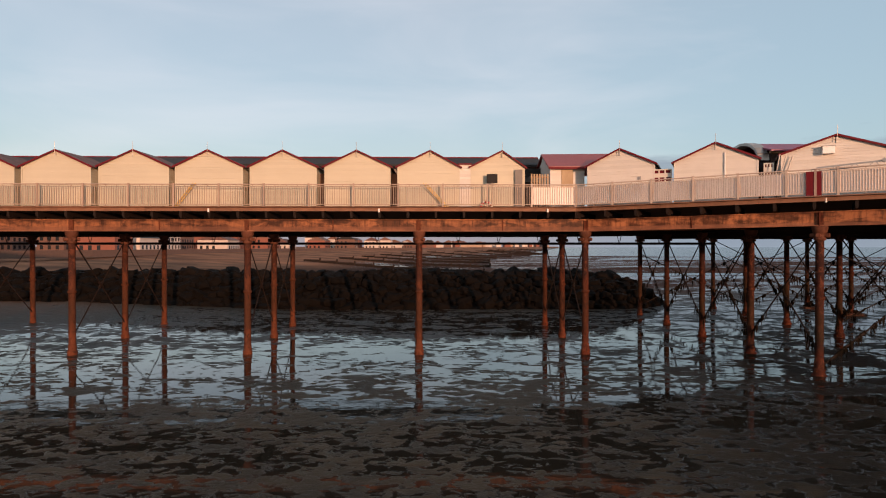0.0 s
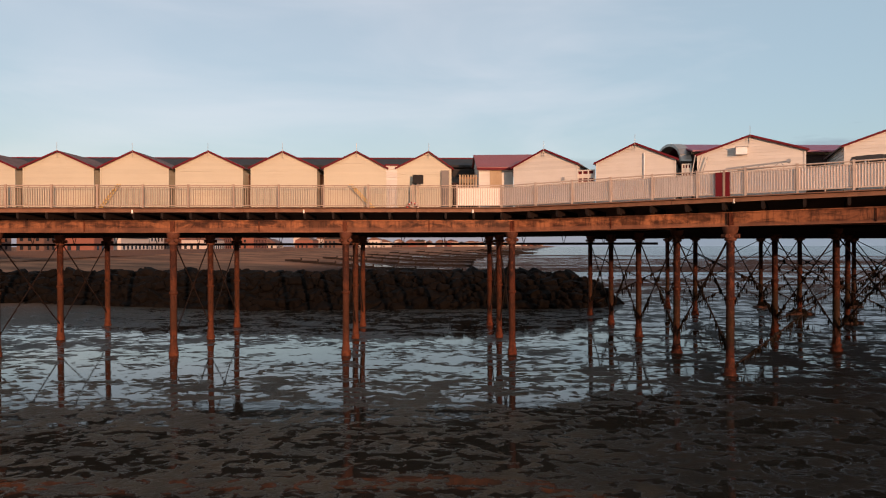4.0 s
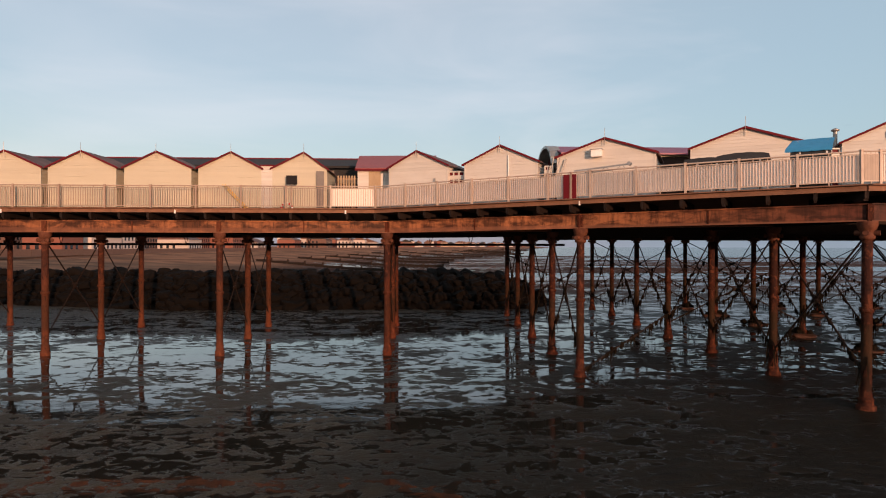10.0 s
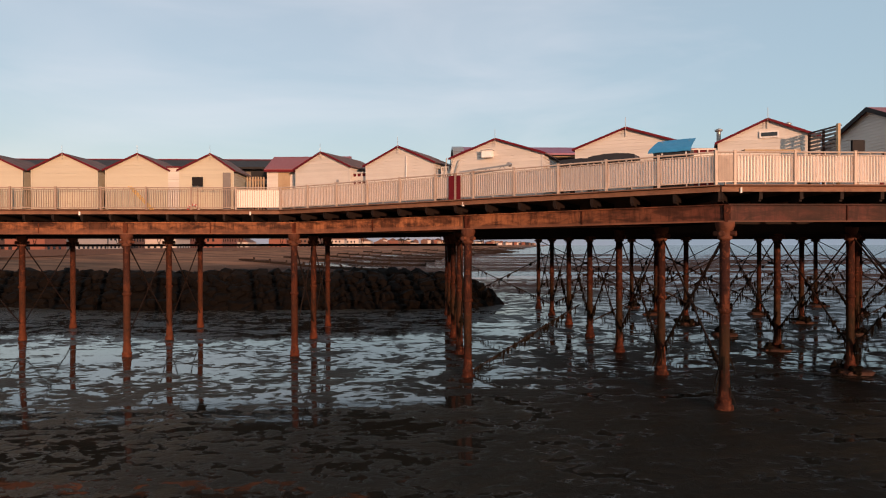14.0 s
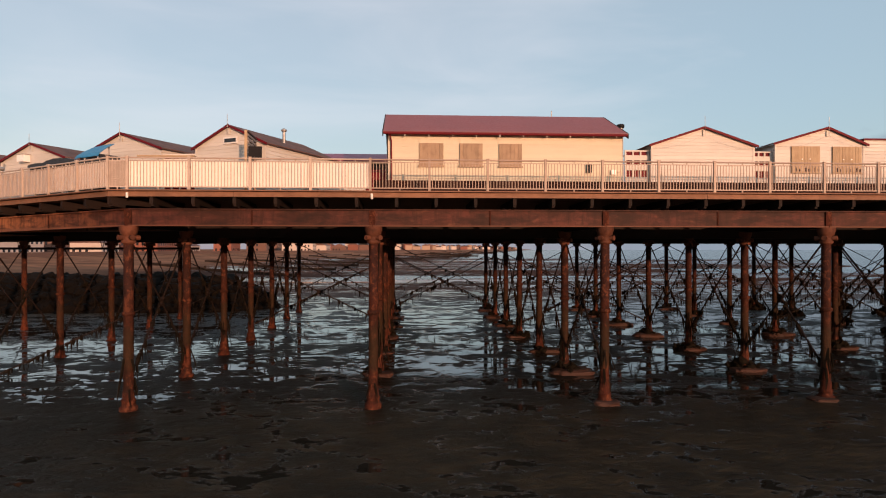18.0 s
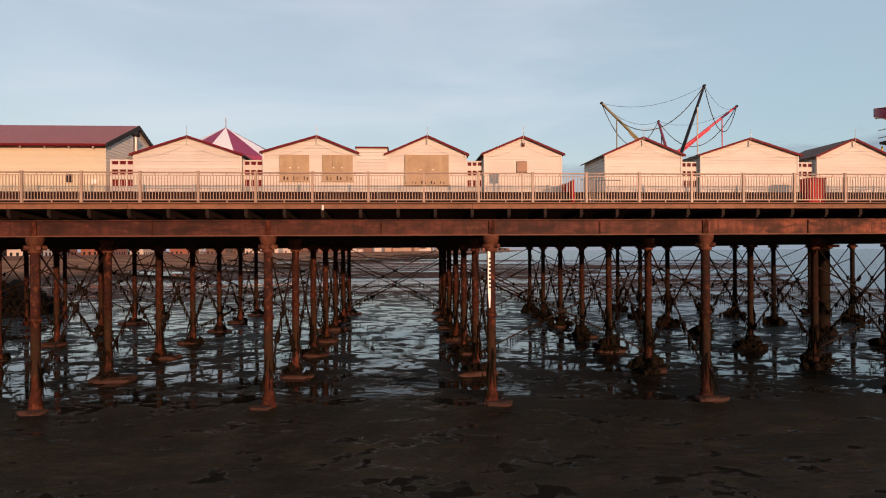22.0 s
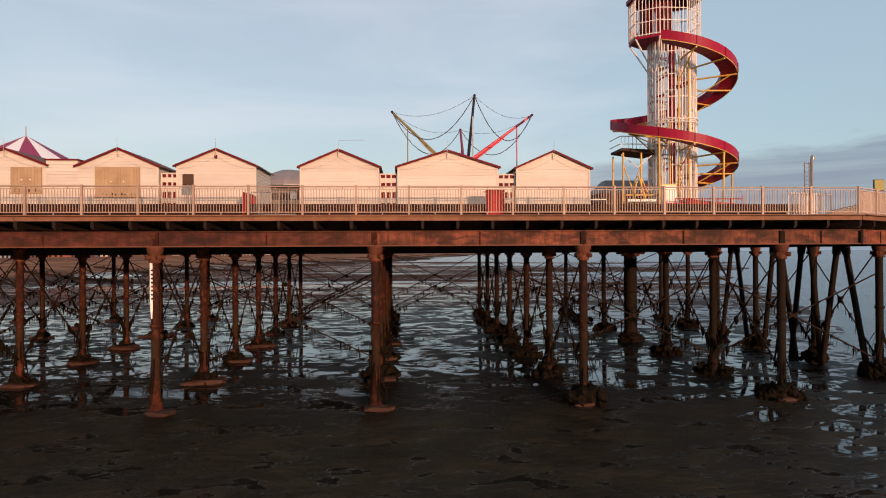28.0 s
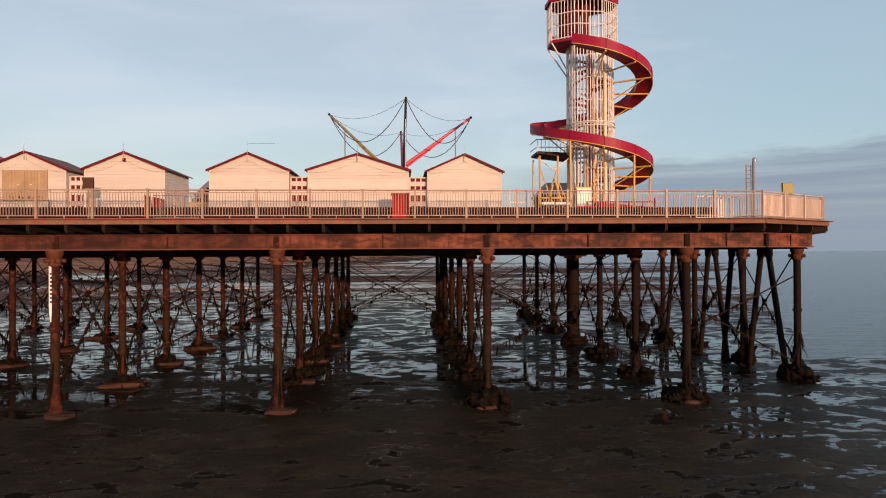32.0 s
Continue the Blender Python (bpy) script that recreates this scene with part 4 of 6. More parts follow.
run_panels((60.0, 16.0), (60.0, 20.4), 2.2, RZ)
# a red post among the slanting railing
rp = thing("rail_gate", pose(-28.22, 5.46, DECK + drop(-28.2), 0, 0, -32.9), "dark red gate panels each side of a pale post", "gate")
part("panel", Shape().box(-0.36, -0.03, 0.06, -0.04, 0.03, 1.15), REDTRIM, rp)
part("panel", Shape().box(0.04, -0.03, 0.06, 0.24, 0.03, 1.15), REDTRIM, rp)
part("post", Shape().box(-0.05, -0.05, 0.0, 0.05, 0.05, 1.27), RAILPAINT, rp, "pale square post")

# low timber kerb behind the railing of the pier head
kerb = thing("kerb", pose(0, 0, DECK), "low brown timber kerb along the pier head", "kerb", kind="structure")
kx = -9.2
while kx < 46.0:
    part("kerb_board", Shape().box(kx, 0.9, 0.0, kx + 2.27, 1.0, 0.62), KERB, kerb)
    kx += 2.29

# ---- huts ----
BOARD_H = 0.152


def hut(m, w, eave, apex, depth, label, roof=FELT, cladding=BOARD, trim=REDTRIM, finial=True, shift=0.0, overhang=0.16, plinth=0.12, slat=True):
    """A weatherboarded hut. Local x runs along its gable, local y into the pier, z up from the deck. shift moves the ridge sideways."""
    h = thing("beach_hut", m, label, "hut", "pier huts")
    l, r = -w / 2, w / 2
    part("body", Shape().wallslice([(l + 0.03, plinth), (r - 0.03, plinth), (r - 0.03, eave), (shift, apex - 0.02), (l + 0.03, eave)], 0.035, depth), cladding, h)
    part("plinth", Shape().box(l + 0.06, 0.06, 0.0, r - 0.06, depth - 0.06, plinth), DARKTIMBER, h)
    z = plinth
    while z < apex - 0.06:
        z1 = min(z + BOARD_H - 0.004, apex - 0.03)

        def reach(zz, side):
            if zz <= eave:
                return l if side < 0 else r
            f = (zz - eave) / (apex - eave)
            return (l if side < 0 else r) * (1 - f) + shift * f

        a0, a1, b0, b1 = reach(z, -1), reach(z, 1), reach(z1, -1), reach(z1, 1)
        s = Shape().add([(a0, 0.012, z), (a1, 0.012, z), (a1, 0.034, z), (a0, 0.034, z), (b0, 0.018, z1), (b1, 0.018, z1), (b1, 0.034, z1), (b0, 0.034, z1)],
                        [(0, 1, 5, 4), (1, 2, 6, 5), (3, 0, 4, 7), (0, 3, 2, 1), (4, 5, 6, 7), (2, 3, 7, 6)])
        part("board", s, cladding, h)
        z += BOARD_H
    # side boards, one mesh a side
    for side in (-1, 1):
        s, z = Shape(), plinth
        x = l if side < 0 else r
        while z < eave - 0.05:
            zz = min(z + BOARD_H - 0.006, eave)
            s.add([(x - side * 0.03, 0.035, z), (x + side * 0.006, 0.035, z), (x + side * 0.006, depth, z), (x - side * 0.03, depth, z),
                   (x - side * 0.03, 0.035, zz), (x - side * 0.014, 0.035, zz), (x - side * 0.014, depth, zz), (x - side * 0.03, depth, zz)],
                  [(0, 1, 5, 4), (1, 2, 6, 5), (2, 3, 7, 6), (3, 0, 4, 7), (0, 3, 2, 1), (4, 5, 6, 7)])
            z += BOARD_H
        part("side_cladding", s, cladding, h)
        part("corner_board", Shape().box(x - 0.04, -0.014, plinth, x + 0.04, 0.0, eave - 0.02), cladding, h)
    for side in (-1, 1):
        x = l if side < 0 else r
        dx = x - shift
        sl = (apex - eave) / abs(dx)
        ox = x + math.copysign(overhang, dx)
        oz = eave - sl * overhang
        o = Shape().wallslice([(shift, apex), (ox, oz), (ox, oz + 0.055), (shift, apex + 0.055)] if side > 0 else [(ox, oz), (shift, apex), (shift, apex + 0.055), (ox, oz + 0.055)], -0.10, depth + 0.12)
        part("roof_slope", o, roof, h)
        b = Shape().wallslice([(shift, apex - 0.03), (ox, oz - 0.045), (ox, oz + 0.06), (shift, apex + 0.07)] if side > 0 else [(ox, oz - 0.045), (shift, apex - 0.03), (shift, apex + 0.07), (ox, oz + 0.06)], -0.135, -0.10)
        part("barge_board", b, trim, h, "dark red barge board")
    if finial:
        part("finial", Shape().rod((shift, -0.15, apex - 0.34), (shift, -0.15, apex + 0.48), 0.012, 0.010, 6), GREYMETAL, h)
    if slat:
        part("gable_slat", Shape().box(shift - 0.03, -0.03, apex - 0.36, shift + 0.03, -0.006, apex - 0.09), cladding, h)
    return h


def shutter(h, x0, z0, x1, z1, leaves=2):
    """Plywood shutter leaves screwed to a hut wall."""
    sh = part("shutter", Shape().box(x0, -0.045, z0, x1, -0.012, z1), PLY, h, "bare plywood window shutter")
    n = max(2, int((x1 - x0) / 0.14))
    for i in range(n):
        a = x0 + (x1 - x0) * i / n
        part("plank", Shape().box(a + 0.004, -0.06, z0 + 0.02, a + (x1 - x0) / n - 0.004, -0.045, z1 - 0.02), PLY, sh)
        if (i * 7 + n) % 3:      # peeled foot of the plank
            part("scar", Shape().box(a + 0.03, -0.063, z0 + 0.03, a + 0.03 + (x1 - x0) / n * 0.45, -0.0605, z0 + 0.10 + 0.05 * ((i * 5) % 3)), DARKTIMBER, sh)
    for f in (0.36, 0.64):
        part("knob", Shape().rod((x0 + (x1 - x0) * f, -0.06, (z0 + z1) / 2), (x0 + (x1 - x0) * f, -0.085, (z0 + z1) / 2), 0.03, None, 8), WHITEMETAL, sh)
    part("sill", Shape().box(x0 - 0.03, -0.085, z0 - 0.05, x1 + 0.03, -0.012, z0), PLY, h)
    return sh


def link(m, w, top, label, depth=2.0, lid=True):
    """A flat-roofed white infill between two huts."""
    a = thing("infill", m, label, "hut annex")
    z = 0.1
    part("body", Shape().box(0, 0.02, 0.1, w, depth, top), BOARD, a)
    while z < top - 0.03:
        z1 = min(z + BOARD_H - 0.006, top)
        part("board", Shape().add([(0, -0.012, z), (w, -0.012, z), (w, 0.02, z), (0, 0.02, z), (0, 0.006, z1), (w, 0.006, z1), (w, 0.02, z1), (0, 0.02, z1)],
                                  [(0, 1, 5, 4), (1, 2, 6, 5), (3, 0, 4, 7), (0, 3, 2, 1), (4, 5, 6, 7), (2, 3, 7, 6)]), BOARD, a)
        z += BOARD_H
    part("lid", Shape().box(-0.05, -0.06, top, w + 0.05, depth, top + 0.07), REDTRIM, a, "dark red capping board")
    return a


def screen(m, w, top):
    """An open lattice screen: white bars with three rows of red boards."""
    c = thing("lattice_screen", m, "white lattice screen with red boards between huts", "screen", "lattice screens")
    part("back_board", Shape().box(0, 0.05, 0.08, w, 0.07, top - 0.04), REDTRIM, c, "dark red board")
    n = max(3, round(w / 0.32))
    for i in range(n + 1):
        x = w * i / n
        part("bar", Shape().box(x - 0.032, -0.02, 0.0, x + 0.032, 0.045, top), BOARD, c)
    for z0, z1 in ((0.0, 0.3), (top - 1.40, top - 1.18), (top - 0.88, top - 0.66), (top - 0.44, top - 0.22), (top - 0.06, top)):
        if z1 <= top + 0.001:
            part("cross_bar", Shape().box(0, -0.03, z0, w, 0.048, z1), BOARD, c)
    return c


WHITE_HUT = "white weatherboarded beach hut with red roof edges on the pier"
HY = 2.3
D0 = DECK
AP = D0 - 0.22


def front_hut(x0, x1, xa, za, ze, depth=3.3, y=HY, z=D0, **kw):
    c = (x0 + x1) / 2
    h = hut(pose(c, y, z), x1 - x0, ze - z, za - z, depth, kw.pop("label", WHITE_HUT), shift=xa - c, **kw)
    if y == HY:      # slack lamp cable under the barge boards
        for side in (-1, 1):
            s, last = Shape(), None
            for i in range(9):
                f = i / 8
                p = Vector((xa - c + side * f * (x1 - x0) * 0.48, -0.05, za - z - 0.30 - (za - ze - 0.16) * f - 0.16 * 4 * f * (1 - f)))
                if last is not None:
                    s.rod(last, p, 0.004, None, 5)
                last = p
            part("cable", s, GREYMETAL, h, "thin slack cable")
    return h


# pier head, from the shore outwards
front_hut(2.87, 7.5, 5.2, 11.42, 10.66)
h14 = front_hut(8.5, 12.6, 10.87, 11.47, 10.78, label="white beach hut with two boarded windows on the pier")
c = (8.5 + 12.6) / 2
for a, b in ((9.21, 10.52), (11.11, 12.46)):
    shutter(h14, a - c, 9.50 - D0, b - c, 10.66 - D0)
link(pose(12.62, HY, D0), 1.40, 10.97 - D0, "white boarded infill with a flat red capping between huts")
h15 = front_hut(14.04, 17.58, 15.83, 11.51, 10.74, label="white beach hut with one wide boarded window")
c = (14.04 + 17.58) / 2
shutter(h15, 14.8 - c, 9.34 - D0, 16.8 - c, 10.68 - D0)
h16 = front_hut(18.45, 22.01, 20.23, 11.51, 10.77)
part("gable_lamp", Shape().box(-0.05, -0.14, 2.84, 0.05, -0.01, 3.0), REDTRIM, h16, "small red box under the gable")
front_hut(24.09, 27.72, 25.86, 11.51, 10.75)
front_hut(28.66, 33.39, 31.0, 11.50, 10.76, label="wide white beach hut with red roof edges")
front_hut(34.35, 37.9, 36.13, 11.51, 10.73)
for a, b in ((1.78, 2.80), (7.58, 8.42), (17.66, 18.38), (27.8, 28.58), (33.48, 34.28)):
    screen(pose(a, HY + 0.25, D0), b - a, 2.2)
# bent aerial on one ridge
ae = thing("aerial", pose(25.86, HY, 11.56), "thin bent aerial on a hut ridge", "aerial")
part("arm", Shape().rod((0, 0, 0.42), (1.25, 0, 0.44), 0.008, 0.008, 5), GREYMETAL, ae)

# huts on the slanting corner, square to it
TH = -25.3


def slant_hut(x, y, l, r, za, ze, depth, **kw):
    z = D0 + drop(x)
    u = Vector((math.cos(radians(TH)), math.sin(radians(TH))))
    c = (l + r) / 2
    return hut(pose(x + u.x * c, y + u.y * c, z, 0, 0, TH), r - l, ze - z, za - z, depth, kw.pop("label", WHITE_HUT), shift=-c, **kw)


h8 = slant_hut(-35.27, 11.3, -1.72, 1.77, 11.2, 10.38, 4.0)
part("vent", Shape().box(0.95, -0.05, 1.45, 1.08, -0.01, 1.62), GREYMETAL, h8)
h9 = slant_hut(-30.95, 9.3, -1.96, 1.93, 11.21, 10.35, 4.0)
part("downpipe", Shape().rod((0.45, -0.05, 0.1), (0.45, -0.05, 2.6), 0.03, 0.03, 6), WHITEMETAL, h9)
h10 = slant_hut(-26.17, 7.05, -2.3, 2.30, 11.22, 10.45, 4.0, label="white beach hut with a wall ventilator box")
vb = part("ventilator", Shape().box(-0.62, -0.34, 2.18, -0.12, -0.01, 2.52), WHITEMETAL, h10, "white metal ventilator box")
part("hood", Shape().box(-0.66, -0.38, 2.52, -0.08, -0.01, 2.55), GREYMETAL, vb)
slant_hut(-20.69, 4.43, -2.21, 2.3, 11.28, 10.5, 4.5)
h12 = slant_hut(-15.38, 2.5, -1.85, 1.85, 11.3, 10.48, 5.2, label="white beach hut with a small high window and a chimney pipe")
wf = part("window_frame", Shape().box(-0.30, -0.05, 2.30, 0.42, -0.01, 2.58), WHITEMETAL, h12)
part("pane", Shape().box(-0.24, -0.06, 2.36, 0.36, -0.05, 2.52), GLASS, wf)
for (x, y), l in (((-33.58, 10.92), 0.92), ((-28.75, 8.70), 0.40)):
    screen(pose(x, y, D0 + drop(x), 0, 0, TH), l, 1.98)
screen(pose(-18.52, 3.56, D0, 0, 0, -6), 1.42, 2.0)
# low annex with a red sheet roof beside the first slanting hut
an = thing("shed", pose(-38.72, 13.15, AP), "low white shed with a red sheet roof and plywood door", "shed")
part("body", Shape().box(0, 0, 0, 1.98, 4.4, 2.38), BOARD, an)
z = 0.1
while z < 2.3:
    part("board", Shape().add([(0, -0.02, z), (1.98, -0.02, z), (1.98, 0.0, z), (0, 0.0, z), (0, -0.012, z + 0.146), (1.98, -0.012, z + 0.146), (1.98, 0.0, z + 0.146), (0, 0.0, z + 0.146)],
                              [(0, 1, 5, 4), (1, 2, 6, 5), (3, 0, 4, 7), (0, 3, 2, 1), (4, 5, 6, 7), (2, 3, 7, 6)]), BOARD, an)
    z += BOARD_H
for y0_, z0_, y1_, z1_ in ((-0.22, 2.36, 2.25, 3.44), (2.25, 3.44, 4.6, 2.42)):
    part("roof_slope", Shape().add([(-0.13, y0_, z0_), (4.6, y0_, z0_ + 0.05), (4.6, y1_, z1_ + 0.05), (-0.13, y1_, z1_), (-0.13, y0_, z0_ + 0.08), (4.6, y0_, z0_ + 0.13), (4.6, y1_, z1_ + 0.13), (-0.13, y1_, z1_ + 0.08)],
                                   [(0, 1, 5, 4), (1, 2, 6, 5), (2, 3, 7, 6), (3, 0, 4, 7), (0, 3, 2, 1), (4, 5, 6, 7)]), REDROOF, an, "dark red sheet roof")
part("gable_end", Shape().add([(0.0, 0.0, 2.38), (0.0, 4.4, 2.38), (0.0, 2.25, 3.38), (0.03, 0.0, 2.38), (0.03, 4.4, 2.38), (0.03, 2.25, 3.38)], [(0, 2, 1), (3, 4, 5), (0, 3, 5, 2), (1, 2, 5, 4), (0, 1, 4, 3)]), BOARD, an)
part("fascia", Shape().box(-0.13, -0.245, 2.30, 2.0, -0.222, 2.42), REDTRIM, an)
dr_ = part("door", Shape().box(0.64, -0.045, 0.2, 1.33, -0.022, 2.28), PLY, an, "bare plywood door")
part("batten", Shape().box(0.66, -0.06, 1.62, 1.31, -0.045, 1.70), PLY, dr_)
fn = thing("fence", pose(-39.85, 13.0, AP), "open brown timber paling fence between huts", "fence")
for i in range(7):
    part("pale", Shape().box(i * 0.155, 0, 0.0, i * 0.155 + 0.085, 0.03, 2.02), PLY, fn)
for z in (0.5, 1.8):
    part("rail", Shape().box(0, 0.03, z, 1.05, 0.07, z + 0.09), TIMBER, fn)
bb_ = thing("back_fence", pose(-40.4, 16.2, AP), "dark boarded fence with a gap behind the palings", "fence")
part("panel", Shape().box(0, 0, 0, 1.7, 0.06, 1.9), DARKTIMBER, bb_)
part("lintel", Shape().box(-0.1, 0, 2.25, 1.7, 0.06, 2.75), GREYROOF, bb_)
for x_ in (0.0, 1.6):
    part("post", Shape().box(x_, 0.06, 0, x_ + 0.1, 0.14, 2.75), DARKTIMBER, bb_)

# the straight approach
for i, (a, b, xa) in enumerate(((-63.88, -60.09, -61.98), (-59.69, -56.02, -57.9), (-55.58, -51.95, -53.78), (-51.45, -47.86, -49.7), (-47.4, -44.01, -45.61), (-43.32, -40.37, -41.6))):
    front_hut(a, b, xa, 11.21, 10.36, 3.4, 12.2, AP, cladding=CREAM)
for i in range(5):
    x = -68.1 - 4.18 * i
    front_hut(x, x + 3.75, x + 1.88, 11.2, 10.34, 3.4, 12.2, AP, cladding=CREAM)
link(pose(-44.0, 12.2, AP), 0.68, 10.46 - AP, "narrow white boarded infill between huts")
# recessed walls between the huts and the long building behind
for a, b in ((-60.07, -59.72), (-56.0, -55.6), (-51.93, -51.47), (-47.84, -47.42), (-64.3, -63.9)):
    w_ = thing("recess_wall", pose(a - 0.02, 13.3, AP), "mid-brown boarded wall set back between huts", "wall")
    part("wall", Shape().box(0.03, 0, 0, b - a + 0.01, 0.1, 2.05), TIMBER, w_)
back = thing("long_shed", pose(-110, 17.5, AP + 0.42), "long dark-roofed row of sheds behind the huts", "shed row")
part("wall", Shape().box(0, 0.3, -0.42, 71.5, 4.4, 2.75), GREYWOOD, back)
part("roof", Shape().add([(-0.2, -0.5, 2.55), (71.7, -0.5, 2.55), (71.7, 2.2, 3.38), (-0.2, 2.2, 3.38), (-0.2, 4.9, 2.55), (71.7, 4.9, 2.55), (-0.2, -0.5, 2.68), (71.7, -0.5, 2.68), (71.7, 2.2, 3.5), (-0.2, 2.2, 3.5), (-0.2, 4.9, 2.68), (71.7, 4.9, 2.68)],
                         [(0, 1, 7, 6), (6, 7, 8, 9), (9, 8, 11, 10), (10, 11, 5, 4), (0, 3, 2, 1), (3, 4, 5, 2), (0, 6, 9, 3), (3, 9, 10, 4), (1, 2, 8, 7), (2, 5, 11, 8)]), GREYROOF, back)
part("ridge_board", Shape().box(-0.2, 2.1, 3.46, 71.7, 2.3, 3.54), REDTRIM, back)

# long building with the red sheet roof
L0, L1, LY0, LY1, LE, LR = -8.66, 1.6, 2.42, 8.6, 11.12, 12.46
lb = thing("long_hall", pose(0, 0, D0), "long cream weatherboarded hall with a red sheet roof and boarded windows", "hall")
ym = (LY0 + LY1) / 2
e, r_ = LE - D0, LR - D0
part("body", Shape().add([(L0, LY0 + 0.035, 0.3), (L1, LY0 + 0.035, 0.3), (L1, LY1, 0.3), (L0, LY1, 0.3), (L0, LY0 + 0.035, e), (L1, LY0 + 0.035, e), (L1, LY1, e), (L0, LY1, e), (L0, ym, r_), (L1, ym, r_)],
                         [(0, 1, 5, 4), (2, 3, 7, 6), (1, 2, 6, 9, 5), (3, 0, 4, 8, 7), (4, 5, 9, 8), (6, 7, 8, 9), (0, 3, 2, 1)]), HALLBOARD, lb)
part("plinth", Shape().box(L0 + 0.05, LY0 + 0.06, 0.0, L1 - 0.05, LY1, 0.3), DARKTIMBER, lb)
z = 0.3
while z < e - 0.02:
    z1 = min(z + 0.149, e)
    part("board", Shape().add([(L0, LY0 + 0.0145, z), (L1, LY0 + 0.0145, z), (L1, LY0 + 0.034, z), (L0, LY0 + 0.034, z), (L0, LY0 + 0.018, z1), (L1, LY0 + 0.018, z1), (L1, LY0 + 0.034, z1), (L0, LY0 + 0.034, z1)],
                              [(0, 1, 5, 4), (1, 2, 6, 5), (3, 0, 4, 7), (0, 3, 2, 1), (4, 5, 6, 7), (2, 3, 7, 6)]), HALLBOARD, lb)
    z += 0.15
for x, sd in ((L0, -1), (L1, 1)):
    s, z = Shape(), 0.3
    while z < r_ - 0.1:
        z1 = z + 0.145
        f = 0 if z < e else (z - e) / (r_ - e)
        f1 = 0 if z1 < e else min(1, (z1 - e) / (r_ - e))
        a, b, a1, b1 = LY0 + (ym - LY0) * f, LY1 - (LY1 - ym) * f, LY0 + (ym - LY0) * f1, LY1 - (LY1 - ym) * f1
        s.add([(x, a, z), (x + sd * 0.035, a, z), (x + sd * 0.035, b, z), (x, b, z), (x, a1, z1), (x + sd * 0.012, a1, z1), (x + sd * 0.012, b1, z1), (x, b1, z1)],
              [(0, 1, 5, 4), (1, 2, 6, 5), (2, 3, 7, 6), (3, 0, 4, 7), (0, 3, 2, 1), (4, 5, 6, 7)])
        z += 0.15
    part("end_cladding", s, BOARD, lb, "white weatherboards")
for sd in (-1, 1):
    y1 = LY0 - 0.28 if sd < 0 else LY1 + 0.28
    ez = e - 0.11
    p = [(L0 - 0.22, ym, r_), (L1 + 0.14, ym, r_), (L1 + 0.14, y1, ez), (L0 - 0.22, y1, ez)]
    part("roof_slope", Shape().add([(x, y, z + 0.02) for x, y, z in p] + [(x, y, z + 0.09) for x, y, z in p], [(0, 1, 2, 3), (4, 7, 6, 5), (0, 4, 5, 1), (1, 5, 6, 2), (2, 6, 7, 3), (3, 7, 4, 0)]), REDROOF, lb)
    for x in (L0 - 0.26, L1 + 0.14):
        part("barge_board", Shape().add([(x, ym, r_ - 0.12), (x, y1, ez - 0.12), (x, y1, ez + 0.1), (x, ym, r_ + 0.1), (x + 0.04, ym, r_ - 0.12), (x + 0.04, y1, ez - 0.12), (x + 0.04, y1, ez + 0.1), (x + 0.04, ym, r_ + 0.1)],
                                        [(0, 1, 2, 3), (7, 6, 5, 4), (0, 4, 5, 1), (1, 5, 6, 2), (2, 6, 7, 3), (3, 7, 4, 0)]), GREYROOF, lb)
for i in range(10):
    part("bulb", Shape().rod((L0 + 0.7 + i * 1.02, LY0 - 0.30, e - 0.22), (L0 + 0.7 + i * 1.02, LY0 - 0.30, e - 0.15), 0.025, None, 6), WHITEMETAL, lb, "small white bulb")
part("gutter", Shape().rod((L0 - 0.2, LY0 - 0.31, e - 0.10), (L1 + 0.1, LY0 - 0.31, e - 0.10), 0.06, 0.06, 8), REDTRIM, lb, "dark red gutter")
dp = Shape().rod((L0 + 0.05, LY0 - 0.29, e - 0.12), (L0 + 0.12, LY0 - 0.06, e - 0.40), 0.035, 0.035, 8)
dp.rod((L0 + 0.12, LY0 - 0.06, e - 0.40), (L0 + 0.12, LY0 - 0.06, 0.1), 0.035, 0.035, 8)
part("downpipe", dp, REDTRIM, lb, "dark red downpipe")
for a, b in ((-7.34, -6.30), (-5.60, -4.60), (-3.88, -2.88)):
    sh = part("shutter", Shape().box(a, LY0 - 0.05, 9.69 - D0, b, LY0 - 0.012, 10.65 - D0), OLDPLY, lb, "bare plywood window shutter")
    for i in range(6):
        p0 = a + (b - a) * i / 6
        part("plank", Shape().box(p0 + 0.004, LY0 - 0.065, 9.71 - D0, p0 + (b - a) / 6 - 0.004, LY0 - 0.05, 10.63 - D0), OLDPLY, sh)
    part("sill", Shape().box(a - 0.04, LY0 - 0.09, 9.62 - D0, b + 0.04, LY0 - 0.012, 9.69 - D0), OLDPLY, lb)
for y0, y1 in ((4.0, 4.8), (6.0, 6.7)):
    wn = part("window_frame", Shape().box(L0 - 0.06, y0, 9.3 - D0, L0 - 0.034, y1, 10.35 - D0), GREYWOOD, lb)
    part("pane", Shape().box(L0 - 0.066, y0 + 0.06, 9.36 - D0, L0 - 0.06, y1 - 0.06, 10.29 - D0), GLASS, wn)
part("meter_box", Shape().box(-0.02, LY0 - 0.10, 9.42 - D0, 0.20, LY0 - 0.012, 9.78 - D0), BLACK, lb)
part("vent_box", Shape().box(1.05, LY0 - 0.08, 9.35 - D0, 1.28, LY0 - 0.012, 9.55 - D0), WHITEMETAL, lb)
